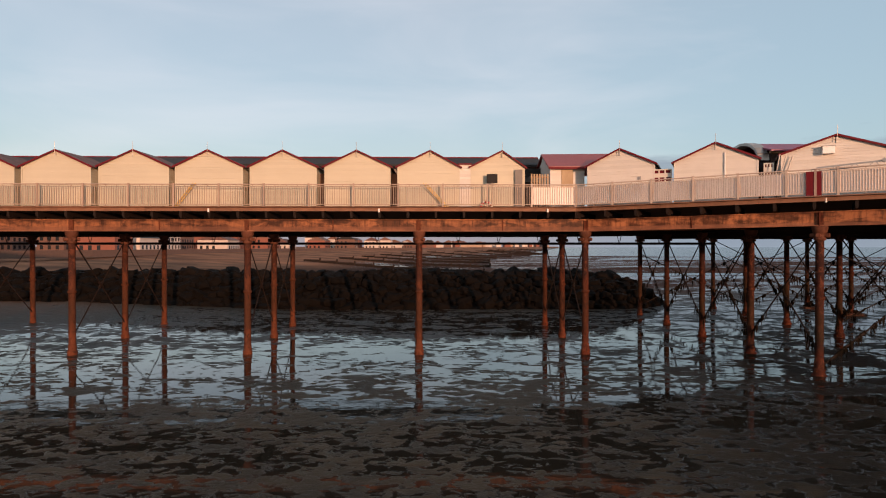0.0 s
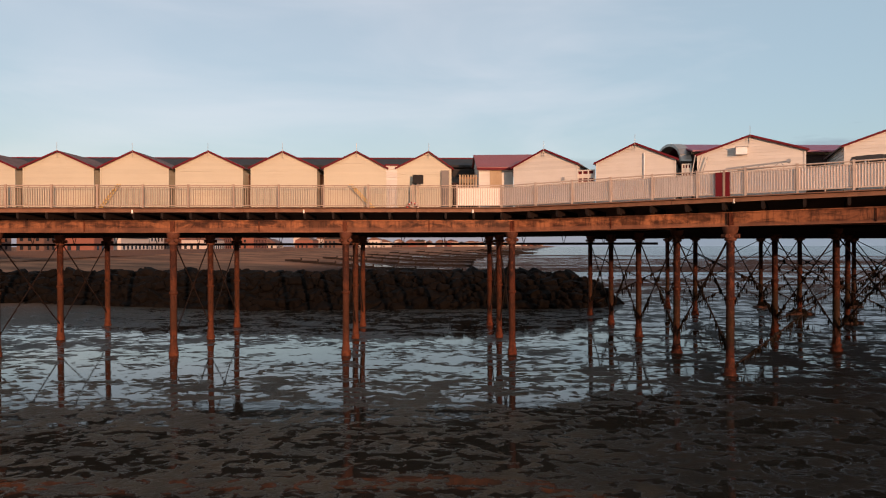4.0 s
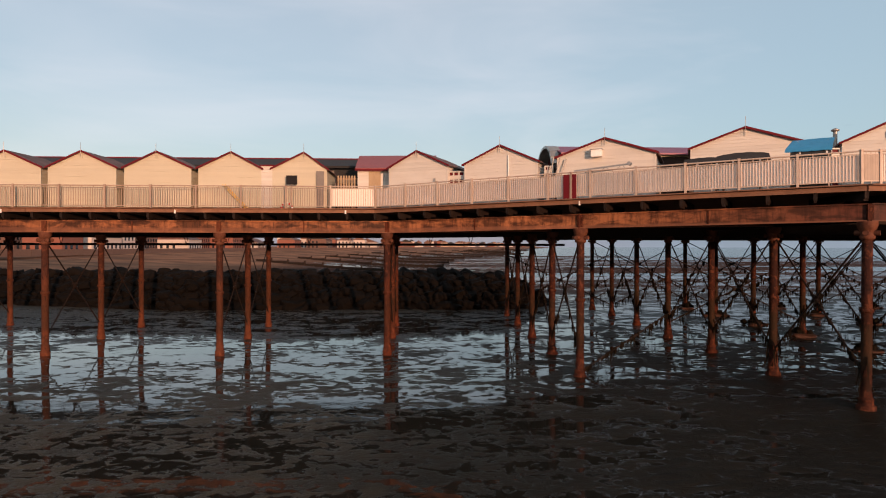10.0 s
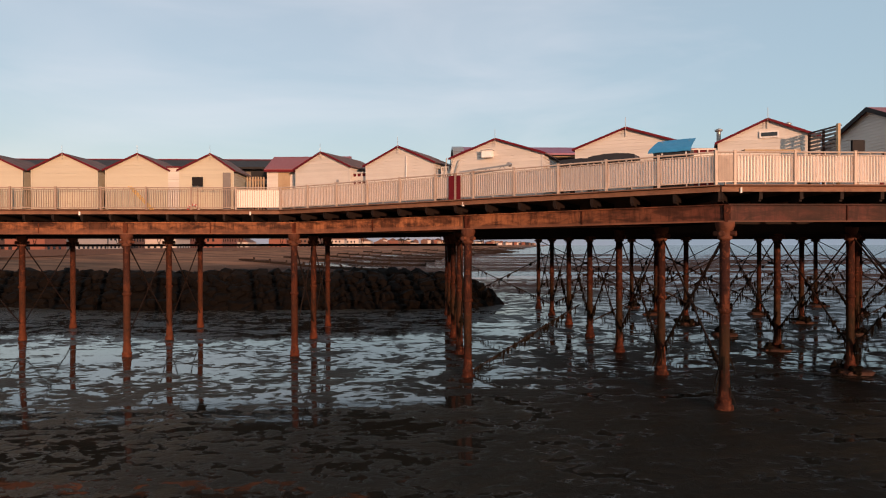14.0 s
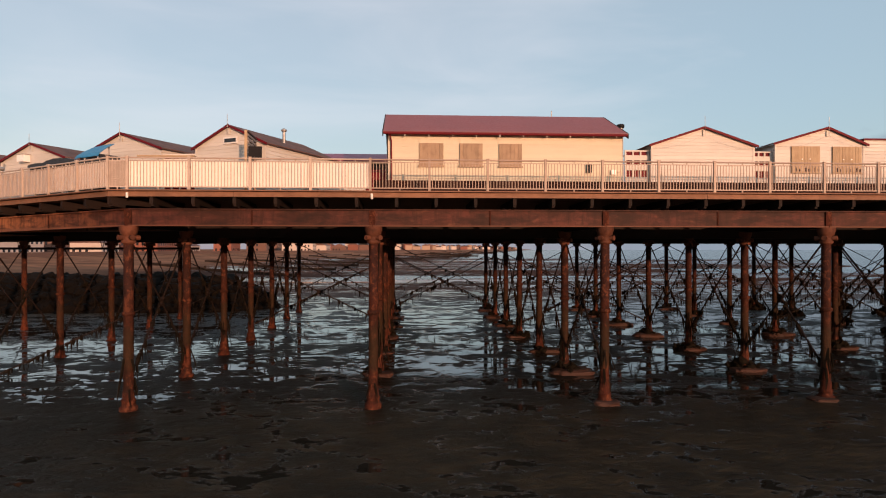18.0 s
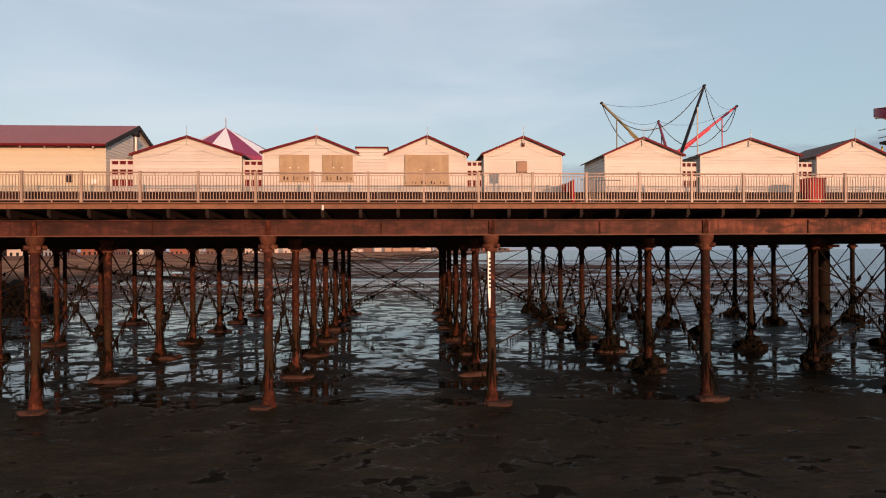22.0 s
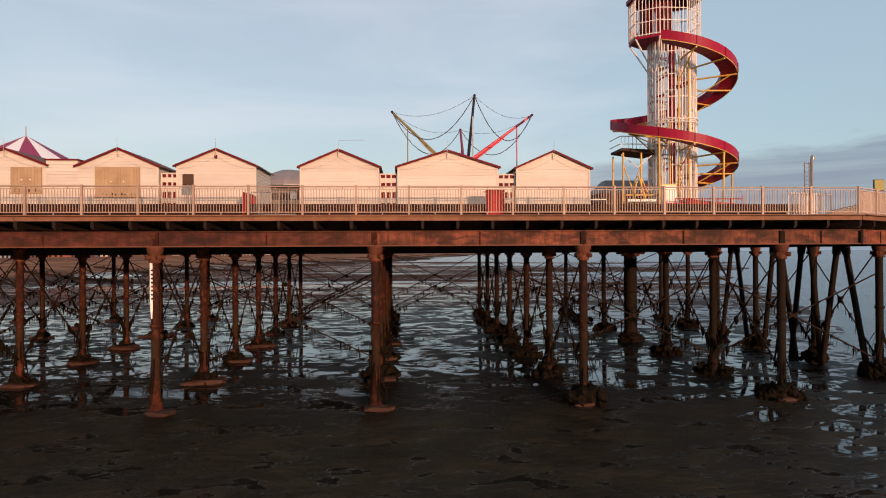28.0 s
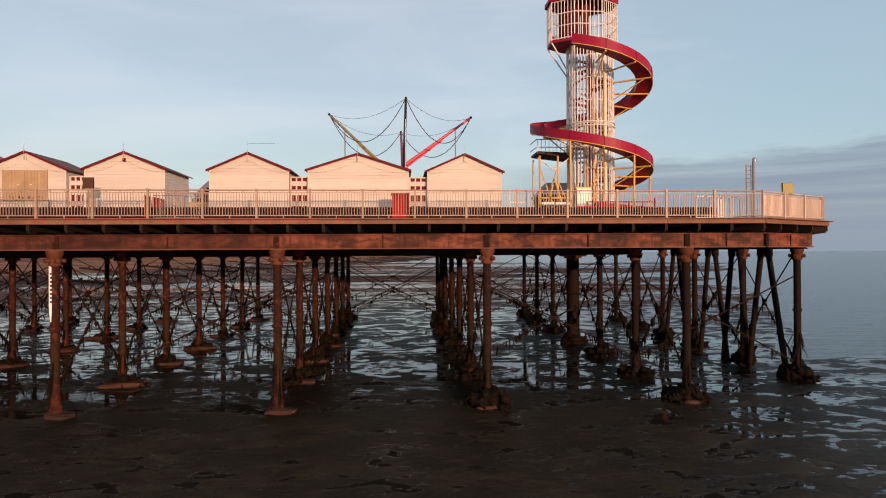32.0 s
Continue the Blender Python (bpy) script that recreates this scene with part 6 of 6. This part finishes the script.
# added dark sheet, stands in for shade inside the dome's mouth
part("inner_curtain", Shape().box(-2.9, -0.6, 0, 2.9, -0.5, 3.4), DARKTIMBER, dm, "added dark sheet for the shade inside the dome")
# stall before the dome
stl = thing("stall", pose(19.6, 12.0, D0), "open plywood stall with an orange fascia and a red striped front", "stall")
part("back_wall", Shape().box(0, 2.2, 0, 3.2, 2.28, 2.2), DARKTIMBER, stl)
part("fascia", Shape().box(0, -0.04, 1.35, 3.2, 0.0, 1.75), PLY, stl, "orange-lit plywood fascia")
part("counter", Shape().box(0, -0.1, 1.0, 3.2, 0.55, 1.08), PLY, stl)
part("front", Shape().box(0, 0.0, 0.0, 3.2, 0.06, 1.0), SHEET, stl)
for i in range(9):
    part("red_stripe", Shape().box(0.08 + i * 0.35, -0.02, 0.35, 0.30 + i * 0.35, 0.0, 0.85), PINKRED, stl)
for i in range(7):
    part("post", Shape().box(i * 0.52, 0.0, 1.08, i * 0.52 + 0.07, 0.07, 2.25), GREYWOOD, stl)
part("top_rail", Shape().box(0, 0.0, 2.25, 3.2, 0.08, 2.33), GREYWOOD, stl)
part("notice", Shape().box(2.25, -0.05, 1.8, 2.6, -0.03, 2.25), SHEET, stl, "white paper notice")

# lifebuoy, leaning ladder and poles on the approach
lr = thing("half_ring", pose(-42.5, 11.95, AP + 0.02), "half round red and white striped ring on the deck", "half ring")
for i in range(10):
    a0, a1 = math.pi * i / 10, math.pi * (i + 1) / 10
    part("segment", Shape().rod((0.30 * math.cos(a0), 0, 0.02 + 0.30 * math.sin(a0)), (0.30 * math.cos(a1), 0, 0.02 + 0.30 * math.sin(a1)), 0.065, None, 8), REDPLASTIC if i % 2 else WHITEMETAL, lr)
for x_, dx in ((-46.0, 1.25), (-58.6, -1.0)):
    ld = thing("leaning_ladder", pose(x_, 11.85, AP), "yellow wooden ladder leaning behind the railing", "ladder", "ladders")
    for o_ in (0.0, 0.14):
        part("stile", Shape().bar((0 + o_, 0, 1.35), (dx + o_, 0, 0.05), 0.04, 0.05), YELLOW, ld)
    for i in range(7):
        f = (i + 0.5) / 7
        part("rung", Shape().bar((dx * f, 0, 1.35 - 1.3 * f), (dx * f + 0.14, 0, 1.35 - 1.3 * f), 0.025, 0.025), YELLOW, ld)
pl = thing("grey_panel", pose(-40.9, 12.05, AP), "tall grey door panel against the hut", "panel")
part("panel", Shape().box(0, 0, 0, 0.42, 0.05, 2.15), GREYWOOD, pl)

# covered boats, blue tarpaulin and trestle behind the slanting rail
u2 = Vector((math.cos(radians(TH)), math.sin(radians(TH)), 0))


def by_rail(x, off):
    """A place just inside the slanting railing, turned along it."""
    return pose(x + 0.543 * off, 11.6 - 0.6462 * (x + 37.6) + 0.84 * off, D0 + drop(x), 0, 0, -32.9)


bx = thing("tarpaulin_stack", by_rail(-20.95, 0.22), "stack of boxes under a bright blue tarpaulin", "tarpaulin")
part("crate", Shape().box(0.05, 0.05, 0, 1.40, 0.85, 1.52), DARKCOVER, bx)
for x_ in (0.35, 1.22):
    part("fitting", Shape().box(x_, 0.03, 1.34, x_ + 0.06, 0.05, 1.44), WHITEMETAL, bx)
sh = Shape()
g = 9
grid = [[(-0.14 + 1.56 * i / g + (0.26 - 0.16 * i / g) * j / g, -0.06 + 0.62 * j / g, 1.50 + 0.46 * (j / g) ** 0.9 + 0.03 * (i / g) * (j / g) + 0.025 * noise.noise(Vector((i * 0.6, j * 0.6, 4))) - (0.05 if j == 0 else 0)) for j in range(g + 1)] for i in range(g + 1)]
top_ = [p for row in grid for p in row]
n_ = len(top_)
fc_ = [(i * (g + 1) + j, (i + 1) * (g + 1) + j, (i + 1) * (g + 1) + j + 1, i * (g + 1) + j + 1) for i in range(g) for j in range(g)]
sh.add(top_ + [(x, y, z - 0.02) for x, y, z in top_], fc_ + [tuple(n_ + v for v in reversed(q)) for q in fc_], True)
part("tarpaulin", sh, BLUETARP, bx, "bright blue creased tarpaulin")
for x_, y_ in ((0.3, 0.45), (1.3, 0.45)):
    part("prop", Shape().rod((x_, y_, 1.5), (x_, y_, 1.90), 0.03, None, 6), GREYMETAL, bx)
for x_, w2, z0_, z1_, hump in ((-24.1, 1.36, 1.04, 1.40, 0.10), (-23.05, 1.72, 1.10, 1.42, 0.17)):
    cv = thing("covered_boat", by_rail(x_, 0.30), "low boat-like hull under a dark cover on trestles", "covered boat", "covered boats")
    part("hull", Shape().wallslice([(0.06, z0_), (w2 - 0.10, z0_), (w2 + 0.02, z1_ - 0.02), (0, z1_ - 0.06)], 0.0, 0.75), GREYROOF, cv, "dark hull")
    prof_ = [(-0.05, z1_ - 0.08)] + [(-0.05 + (w2 + 0.16) * q_ / 8, z1_ + hump * math.sin(math.pi * (0.12 + 0.76 * q_ / 8)) ** 0.8 + 0.015 * (q_ % 2) + 0.10 * (q_ / 8 - 0.4) * (hump > 0.2)) for q_ in range(9)] + [(w2 + 0.16, z1_ - 0.12)]
    part("cover", Shape().wallslice(prof_[::-1], -0.06, 0.82), DARKCOVER, cv, "creased dark cover")
    for f in (0.12, w2 - 0.25):
        part("trestle", Shape().box(f, 0.1, 0, f + 0.08, 0.65, z0_), GREYMETAL, cv)
    for f in (0.30, 0.86):
        part("fitting", Shape().box(w2 * f, -0.02, z0_ + 0.12, w2 * f + 0.06, 0.0, z0_ + 0.22), WHITEMETAL, cv)
tr = thing("roller_frame", by_rail(-28.15, 0.25), "long galvanised roller frame on legs", "frame")
part("rail", Shape().bar((0, 0, 1.34), (2.5, 0, 1.50), 0.06, 0.07), GREYMETAL, tr)
part("lower_rail", Shape().bar((0, 0, 1.18), (2.4, 0, 1.32), 0.04, 0.04), GREYMETAL, tr)
part("roller", Shape().rod((2.5, -0.12, 1.52), (2.5, 0.12, 1.52), 0.09, None, 10), GREYMETAL, tr)
for i in range(7):
    f = 0.15 + i * 0.36
    part("strut", Shape().bar((f, 0, 1.19 + 0.06 * f), (f + (0.18 if i % 2 else -0.12), 0, 1.34 + 0.064 * f), 0.03, 0.03), GREYMETAL, tr)
for f in (0.2, 2.2):
    part("leg", Shape().bar((f, 0, 0.0), (f, 0, 1.2), 0.04, 0.04), GREYMETAL, tr)
pk = thing("plank", pose(-17.94, -0.44, DECK + 1.29), "brown timber plank lying on the railing", "plank")
part("board", Shape().box(0, 0, 0, 2.1, 0.24, 0.06), PLY, pk)
for i in range(3):
    po = thing("leaning_pole", pose(-28.85 + 0.16 * i, 7.95, D0 + drop(-28.8), 6, 8 + 4 * i, 0), "grey metal pole leaning between huts", "pole", "leaning poles")
    part("pole", Shape().rod((0, 0, 0), (0, 0, 2.3), 0.03, None, 6), GREYMETAL, po)
# slatted windbreak and chimney by the last slanting hut
wb = thing("windbreak", pose(-14.0, 0.1, D0, 0, 0, 93.0), "tall brown slatted windbreak beside a hut", "windbreak")
for i in range(13):
    part("slat", Shape().box(0, -0.02, 0.4 + i * 0.15, 1.62, 0.02, 0.495 + i * 0.15), GREYWOOD, wb)
part("top_board", Shape().box(-0.05, -0.04, 2.33, 1.62, 0.04, 2.38), DARKTIMBER, wb)
for x_, w_ in ((-0.07, 0.10), (0.75, 0.07), (1.55, 0.07)):
    part("post", Shape().box(x_, 0.02, 0, x_ + w_, 0.02 + w_, 2.42 if x_ < 0 else 2.33), PLY if x_ < 0 else DARKTIMBER, wb)
for x_, y_, zt, r in ((-13.45, 4.2, 11.5, 0.07), (-16.2, 5.0, 11.35, 0.09)):
    ch = thing("flue", pose(x_, y_, D0), "grey metal flue pipe with a small cowl", "flue", "flues")
    part("pipe", Shape().rod((0, 0, 0), (0, 0, zt - D0 - 0.1), r, None, 10), GREYMETAL, ch)
    part("cowl", Shape().turned([(zt - D0 - 0.1, r), (zt - D0 - 0.06, r * 1.9), (zt - D0, r * 1.9), (zt - D0 + 0.06, r * 0.5)], 10), GREYMETAL, ch)
ch = thing("flue", pose(2.15, 4.2, D0), "bright steel flue pipe with a dark cowl beside the hall", "flue", "flues")
part("pipe", Shape().rod((0, 0, 0), (0, 0, 3.55), 0.12, None, 12), GREYMETAL, ch)
part("elbow", Shape().rod((0, 0, 2.6), (-0.35, 0, 2.45), 0.11, None, 10), GREYMETAL, ch)
part("cowl", Shape().turned([(3.5, 0.13), (3.56, 0.18), (3.66, 0.18), (3.70, 0.1)], 12), BLACK, ch)
lw = thing("wind_fence", pose(-13.3, 3.6, D0), "low timber and white panel fence beyond the last hut", "fence")
for i in range(16):
    part("plank", Shape().box(1.5 + i * 0.13, 0, 0, 1.624 + i * 0.13, 0.05, 1.32), BOARD, lw)
part("panel", Shape().box(3.6, 0, 0, 4.5, 0.06, 1.28), REDTRIM, lw, "dark red panel")
part("rail", Shape().box(1.45, -0.03, 1.32, 4.5, 0.08, 1.38), REDTRIM, lw)
# frames and crates at the seaward end
sf = thing("goal_frame", pose(38.85, 5.2, D0), "white tubular frame standing beyond the last hut", "frame")
for a, b in (((0, 0, 0), (0, 0, 1.85)), ((0, 0, 1.85), (0.9, 0, 1.85)), ((0.9, 0, 1.85), (0.9, 0, 0)), ((0, 0, 1.2), (0.9, 0, 1.2))):
    part("tube", Shape().rod(a, b, 0.03, None, 6), WHITEMETAL, sf)
hd = thing("kiosk", pose(45.7, 16.5, D0), "brown boarded kiosk with a dark pitched roof behind the slide tower", "kiosk")
part("wall", Shape().box(-2.3, 0.15, 0, 2.3, 3.3, 2.70), DARKTIMBER, hd)
for i in range(23):
    part("board", Shape().box(-2.3 + i * 0.2, 0.125, 0.05, -2.31 + (i + 1) * 0.2, 0.15, 2.68), DARKTIMBER, hd)
part("roof", Shape().add([(-2.5, -0.1, 2.66), (2.5, -0.1, 2.66), (2.5, 3.5, 2.66), (-2.5, 3.5, 2.66), (-1.7, 1.2, 3.70), (2.2, 1.2, 3.70), (2.2, 2.2, 3.70), (-1.7, 2.2, 3.70)], [(0, 3, 2, 1), (4, 5, 6, 7), (0, 1, 5, 4), (1, 2, 6, 5), (2, 3, 7, 6), (3, 0, 4, 7)]), NAVY, hd, "dark slate-blue sheet roof")
part("sign_board", Shape().box(0.5, -0.16, 2.72, 2.3, -0.12, 3.25), REDTRIM, hd, "dark red fascia board")
bc = thing("beacon_ladder", pose(59.55, 17.2, D0), "grey lattice ladder mast with a small lamp at the pier end", "mast")
for x_ in (-0.38, 0.0):
    part("upright", Shape().rod((x_, 0, 0), (x_, 0, 5.05), 0.04, None, 6), GREYWOOD, bc)
part("mast", Shape().rod((0.22, 0.05, 0), (0.22, 0.05, 5.35), 0.09, None, 8), GREYWOOD, bc)
for i in range(16):
    part("rung", Shape().rod((-0.38, 0, 0.3 + i * 0.31), (0.0, 0, 0.3 + i * 0.31), 0.025, None, 5), GREYWOOD, bc)
part("lamp", Shape().turned([(5.25, 0.12), (5.5, 0.16), (5.62, 0.08)], 10, (0.30, 0.05)), GREYMETAL, bc)
part("bracket", Shape().box(0.0, 0.0, 1.55, 0.5, 0.1, 1.66), GREYWOOD, bc)
for i, x_ in enumerate((46.9, 47.6, 48.2)):
    cr = thing("barrier_stack", pose(x_, 0.7 + 0.1 * i, D0, 0, 0, 4 * i), "white steel crowd barrier stacked on the deck", "barrier", "stacked barriers")
    q = [(0, 0, 0.1), (0, 0, 1.0), (0.1, 0, 1.12), (0.95, 0, 1.12), (1.05, 0, 1.0), (1.05, 0, 0.1), (0, 0, 0.1)]
    for a, b in zip(q, q[1:]):
        part("tube", Shape().rod(a, b, 0.04, None, 6), WHITEMETAL, cr)
    for k_ in range(7):
        part("bar", Shape().rod((0.13 + k_ * 0.13, 0, 0.1), (0.13 + k_ * 0.13, 0, 1.12), 0.02, None, 5), WHITEMETAL, cr)
# small white lamps under the deck edge
for x_, y_ in ((-57.6, 11.38), (-48.4, 11.38), (-39.2, 11.38), (-27.9, 5.2), (-18.2, -0.66), (-9.2, -0.66), (11.5, -0.66)):
    lm = thing("edge_lamp", pose(x_, y_, 7.98 + drop(x_)), "small white bulkhead lamp on the deck edge", "lamp", "edge lamps")
    part("body", Shape().rod((0, 0, 0), (0, 0, 0.2), 0.05, None, 8), WHITEMETAL, lm)

# ---- rock groyne ----
groyne = thing("rock_groyne", pose(0, 0, 0), "long bank of dark weed-covered boulders on the mud", "rock groyne")
GC = 42.0


def bank_top(x):
    """Height of the crest, falling to the tip."""
    knots = ((-200, 3.3), (-31, 3.25), (-26, 2.85), (-23.8, 2.0), (-22.4, 0.7), (-21.4, 0.0), (100, 0.0))
    for (x0_, h0), (x1_, h1) in zip(knots, knots[1:]):
        if x <= x1_:
            return h0 + (h1 - h0) * (x - x0_) / (x1_ - x0_)


def bank_at(x, f):
    """A point of the bank: f runs from the front foot (0) over the crest (0.5) to the back foot (1)."""
    h = bank_top(x)
    half = 0.6 + 4.0 * (h / 3.3)
    u_ = abs(2 * f - 1)
    return Vector((x, GC + (f - 0.5) * 2 * half * (1.35 if f < 0.5 else 1.0), h * (1 - u_ ** 1.7) - 0.3))


core, rows_ = Shape(), [-150 + 2.0 * i for i in range(60)] + [-30 + 0.7 * i for i in range(13)]
core.add([bank_at(x_, i / 10) for x_ in rows_ for i in range(11)], [(r * 11 + i, (r + 1) * 11 + i, (r + 1) * 11 + i + 1, r * 11 + i + 1) for r in range(len(rows_) - 1) for i in range(10)])
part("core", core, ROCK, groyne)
rocks = []
for i in range(9):
    me = lump(1.0, 0.85, 0.7, i + 40, 2)
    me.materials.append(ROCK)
    rocks.append(me)
stones = [([v.co.copy() for v in me.vertices], [tuple(f_.vertices) for f_ in me.polygons]) for me in rocks]
rubble = Shape()
cnt = 0
for lay_ in range(9):
    x_ = -98.0 + rng.uniform(0, 1)
    while x_ < -21.3:
        f = 0.03 + 0.062 * lay_ + rng.uniform(-0.035, 0.035)
        s_ = rng.uniform(0.30, 0.80) * (1.1 if lay_ > 6 else 1.0)
        p = bank_at(x_, f) + Vector((0, 0, rng.uniform(-0.12, 0.12) + (0.05 if lay_ > 6 else -0.06)))
        m = pose(p.x, p.y, p.z, rng.uniform(-30, 30), rng.uniform(-30, 30), rng.uniform(0, 360)) @ Matrix.Diagonal((s_ * 1.1, s_, s_ * 0.85, 1))
        if bank_top(x_) > 0.3:
            if lay_ > 5 and cnt < 290 and x_ > -80:
                part("boulder", rocks[cnt % 9], ROCK, groyne).matrix_basis = m
                cnt += 1
            else:
                hv, hf = stones[rng.randrange(9)]
                rubble.add([m @ v for v in hv], hf)
        x_ += s_ * rng.uniform(1.15, 1.75)
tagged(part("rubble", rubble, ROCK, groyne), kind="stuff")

# ---- distance: groynes, promenade, houses ----
for i in range(16):
    y0 = 118 + i * 34 * (1 + i * 0.05)
    sx = -27 + 0.23 * (y0 - 165) + 9 * math.sin(y0 / 60.0)
    g_ = thing("timber_groyne", pose(0, 0, 0), "long dark timber groyne stepping down the beach", "groyne", "beach groynes")
    for k_ in range(9):
        xa_, ya_ = sx - 4 - k_ * 5.5, y0 + k_ * 4.2
        za_ = ground_height(xa_ - 2.7, ya_ + 2.1)
        part("planking", Shape().bar((xa_, ya_, za_ + 0.30), (xa_ - 5.5, ya_ + 4.2, za_ + 0.30), 0.25, 0.75), GROYNE, g_)
        part("pile", Shape().box(xa_ - 0.2, ya_ - 0.2, za_ - 0.5, xa_ + 0.2, ya_ + 0.2, za_ + 1.15), GROYNE, g_)
HOUSE = [weathered("render_white", (0.52, 0.42, 0.36), (0.40, 0.33, 0.28), 0.4, 0.8), weathered("brick_red", (0.20, 0.07, 0.045), (0.25, 0.09, 0.06), 0.5, 0.85),
         weathered("render_cream", (0.36, 0.24, 0.17), (0.28, 0.19, 0.13), 0.4, 0.8), weathered("brick_brown", (0.14, 0.07, 0.05), (0.16, 0.09, 0.07), 0.5, 0.85)]
hr = random.Random(21)
y_ = 150.0
while y_ < 3600:
    sx = -27 + 0.23 * (y_ - 165) + 9 * math.sin(y_ / 60.0)
    for row_ in range(2):
        w_, d_, h_ = hr.uniform(7, 18) * (1 + y_ / 900), hr.uniform(8, 12), (hr.uniform(3.0, 5.6) + row_ * 1.6) * (1 + y_ / 2600)
        x_ = sx - 112 - row_ * hr.uniform(26, 60) - hr.uniform(0, 10)
        gz = ground_height(x_, y_)
        hs_ = thing("house", pose(x_, y_ + hr.uniform(-6, 6), gz), hr.choice(["seafront house with a pitched roof", "plain seafront house of several storeys"]), "house", "seafront houses")
        mt = hr.choice(HOUSE)
        part("wall", Shape().box(-d_ / 2, -w_ / 2, -1, d_ / 2, w_ / 2, h_), mt, hs_)
        part("roof", Shape().add([(-d_ / 2 - 0.3, -w_ / 2, h_), (d_ / 2 + 0.3, -w_ / 2, h_), (d_ / 2 + 0.3, w_ / 2, h_), (-d_ / 2 - 0.3, w_ / 2, h_), (0, -w_ / 2, h_ + 2.4), (0, w_ / 2, h_ + 2.4)],
                                 [(0, 1, 4), (2, 3, 5), (1, 2, 5, 4), (3, 0, 4, 5), (0, 3, 2, 1)]), hr.choice([GREYROOF, FELT, HOUSE[3]]), hs_)
        for st in range(int(h_ // 2.7)):
            for k_ in range(int(w_ // 2.6)):
                yy = -w_ / 2 + 1.2 + k_ * 2.6
                if y_ < 500:
                    part("window", Shape().box(d_ / 2, yy, 0.9 + st * 2.7, d_ / 2 + 0.05, yy + 1.1, 2.2 + st * 2.7), GLASS, hs_)
                    part("window", Shape().box(-d_ / 2 + 1 + (k_ % 3) * 2.4, -w_ / 2 - 0.05, 0.9 + st * 2.7, -d_ / 2 + 2.0 + (k_ % 3) * 2.4, -w_ / 2, 2.2 + st * 2.7), GLASS, hs_) if k_ < 3 else None
    y_ += 18 + y_ * 0.034
pw = Shape()
q = [(-27 + 0.23 * (y - 165) + 9 * math.sin(y / 60.0) - 96, y) for y in range(90, 3600, 30)]
for (a0, b0), (a1, b1) in zip(q, q[1:]):
    pw.bar((a0, b0, 4.3), (a1, b1, 4.3), 2.0, 1.6)
structure("promenade", pw, TARMAC, "low sunlit promenade wall along the beach", "sea wall")
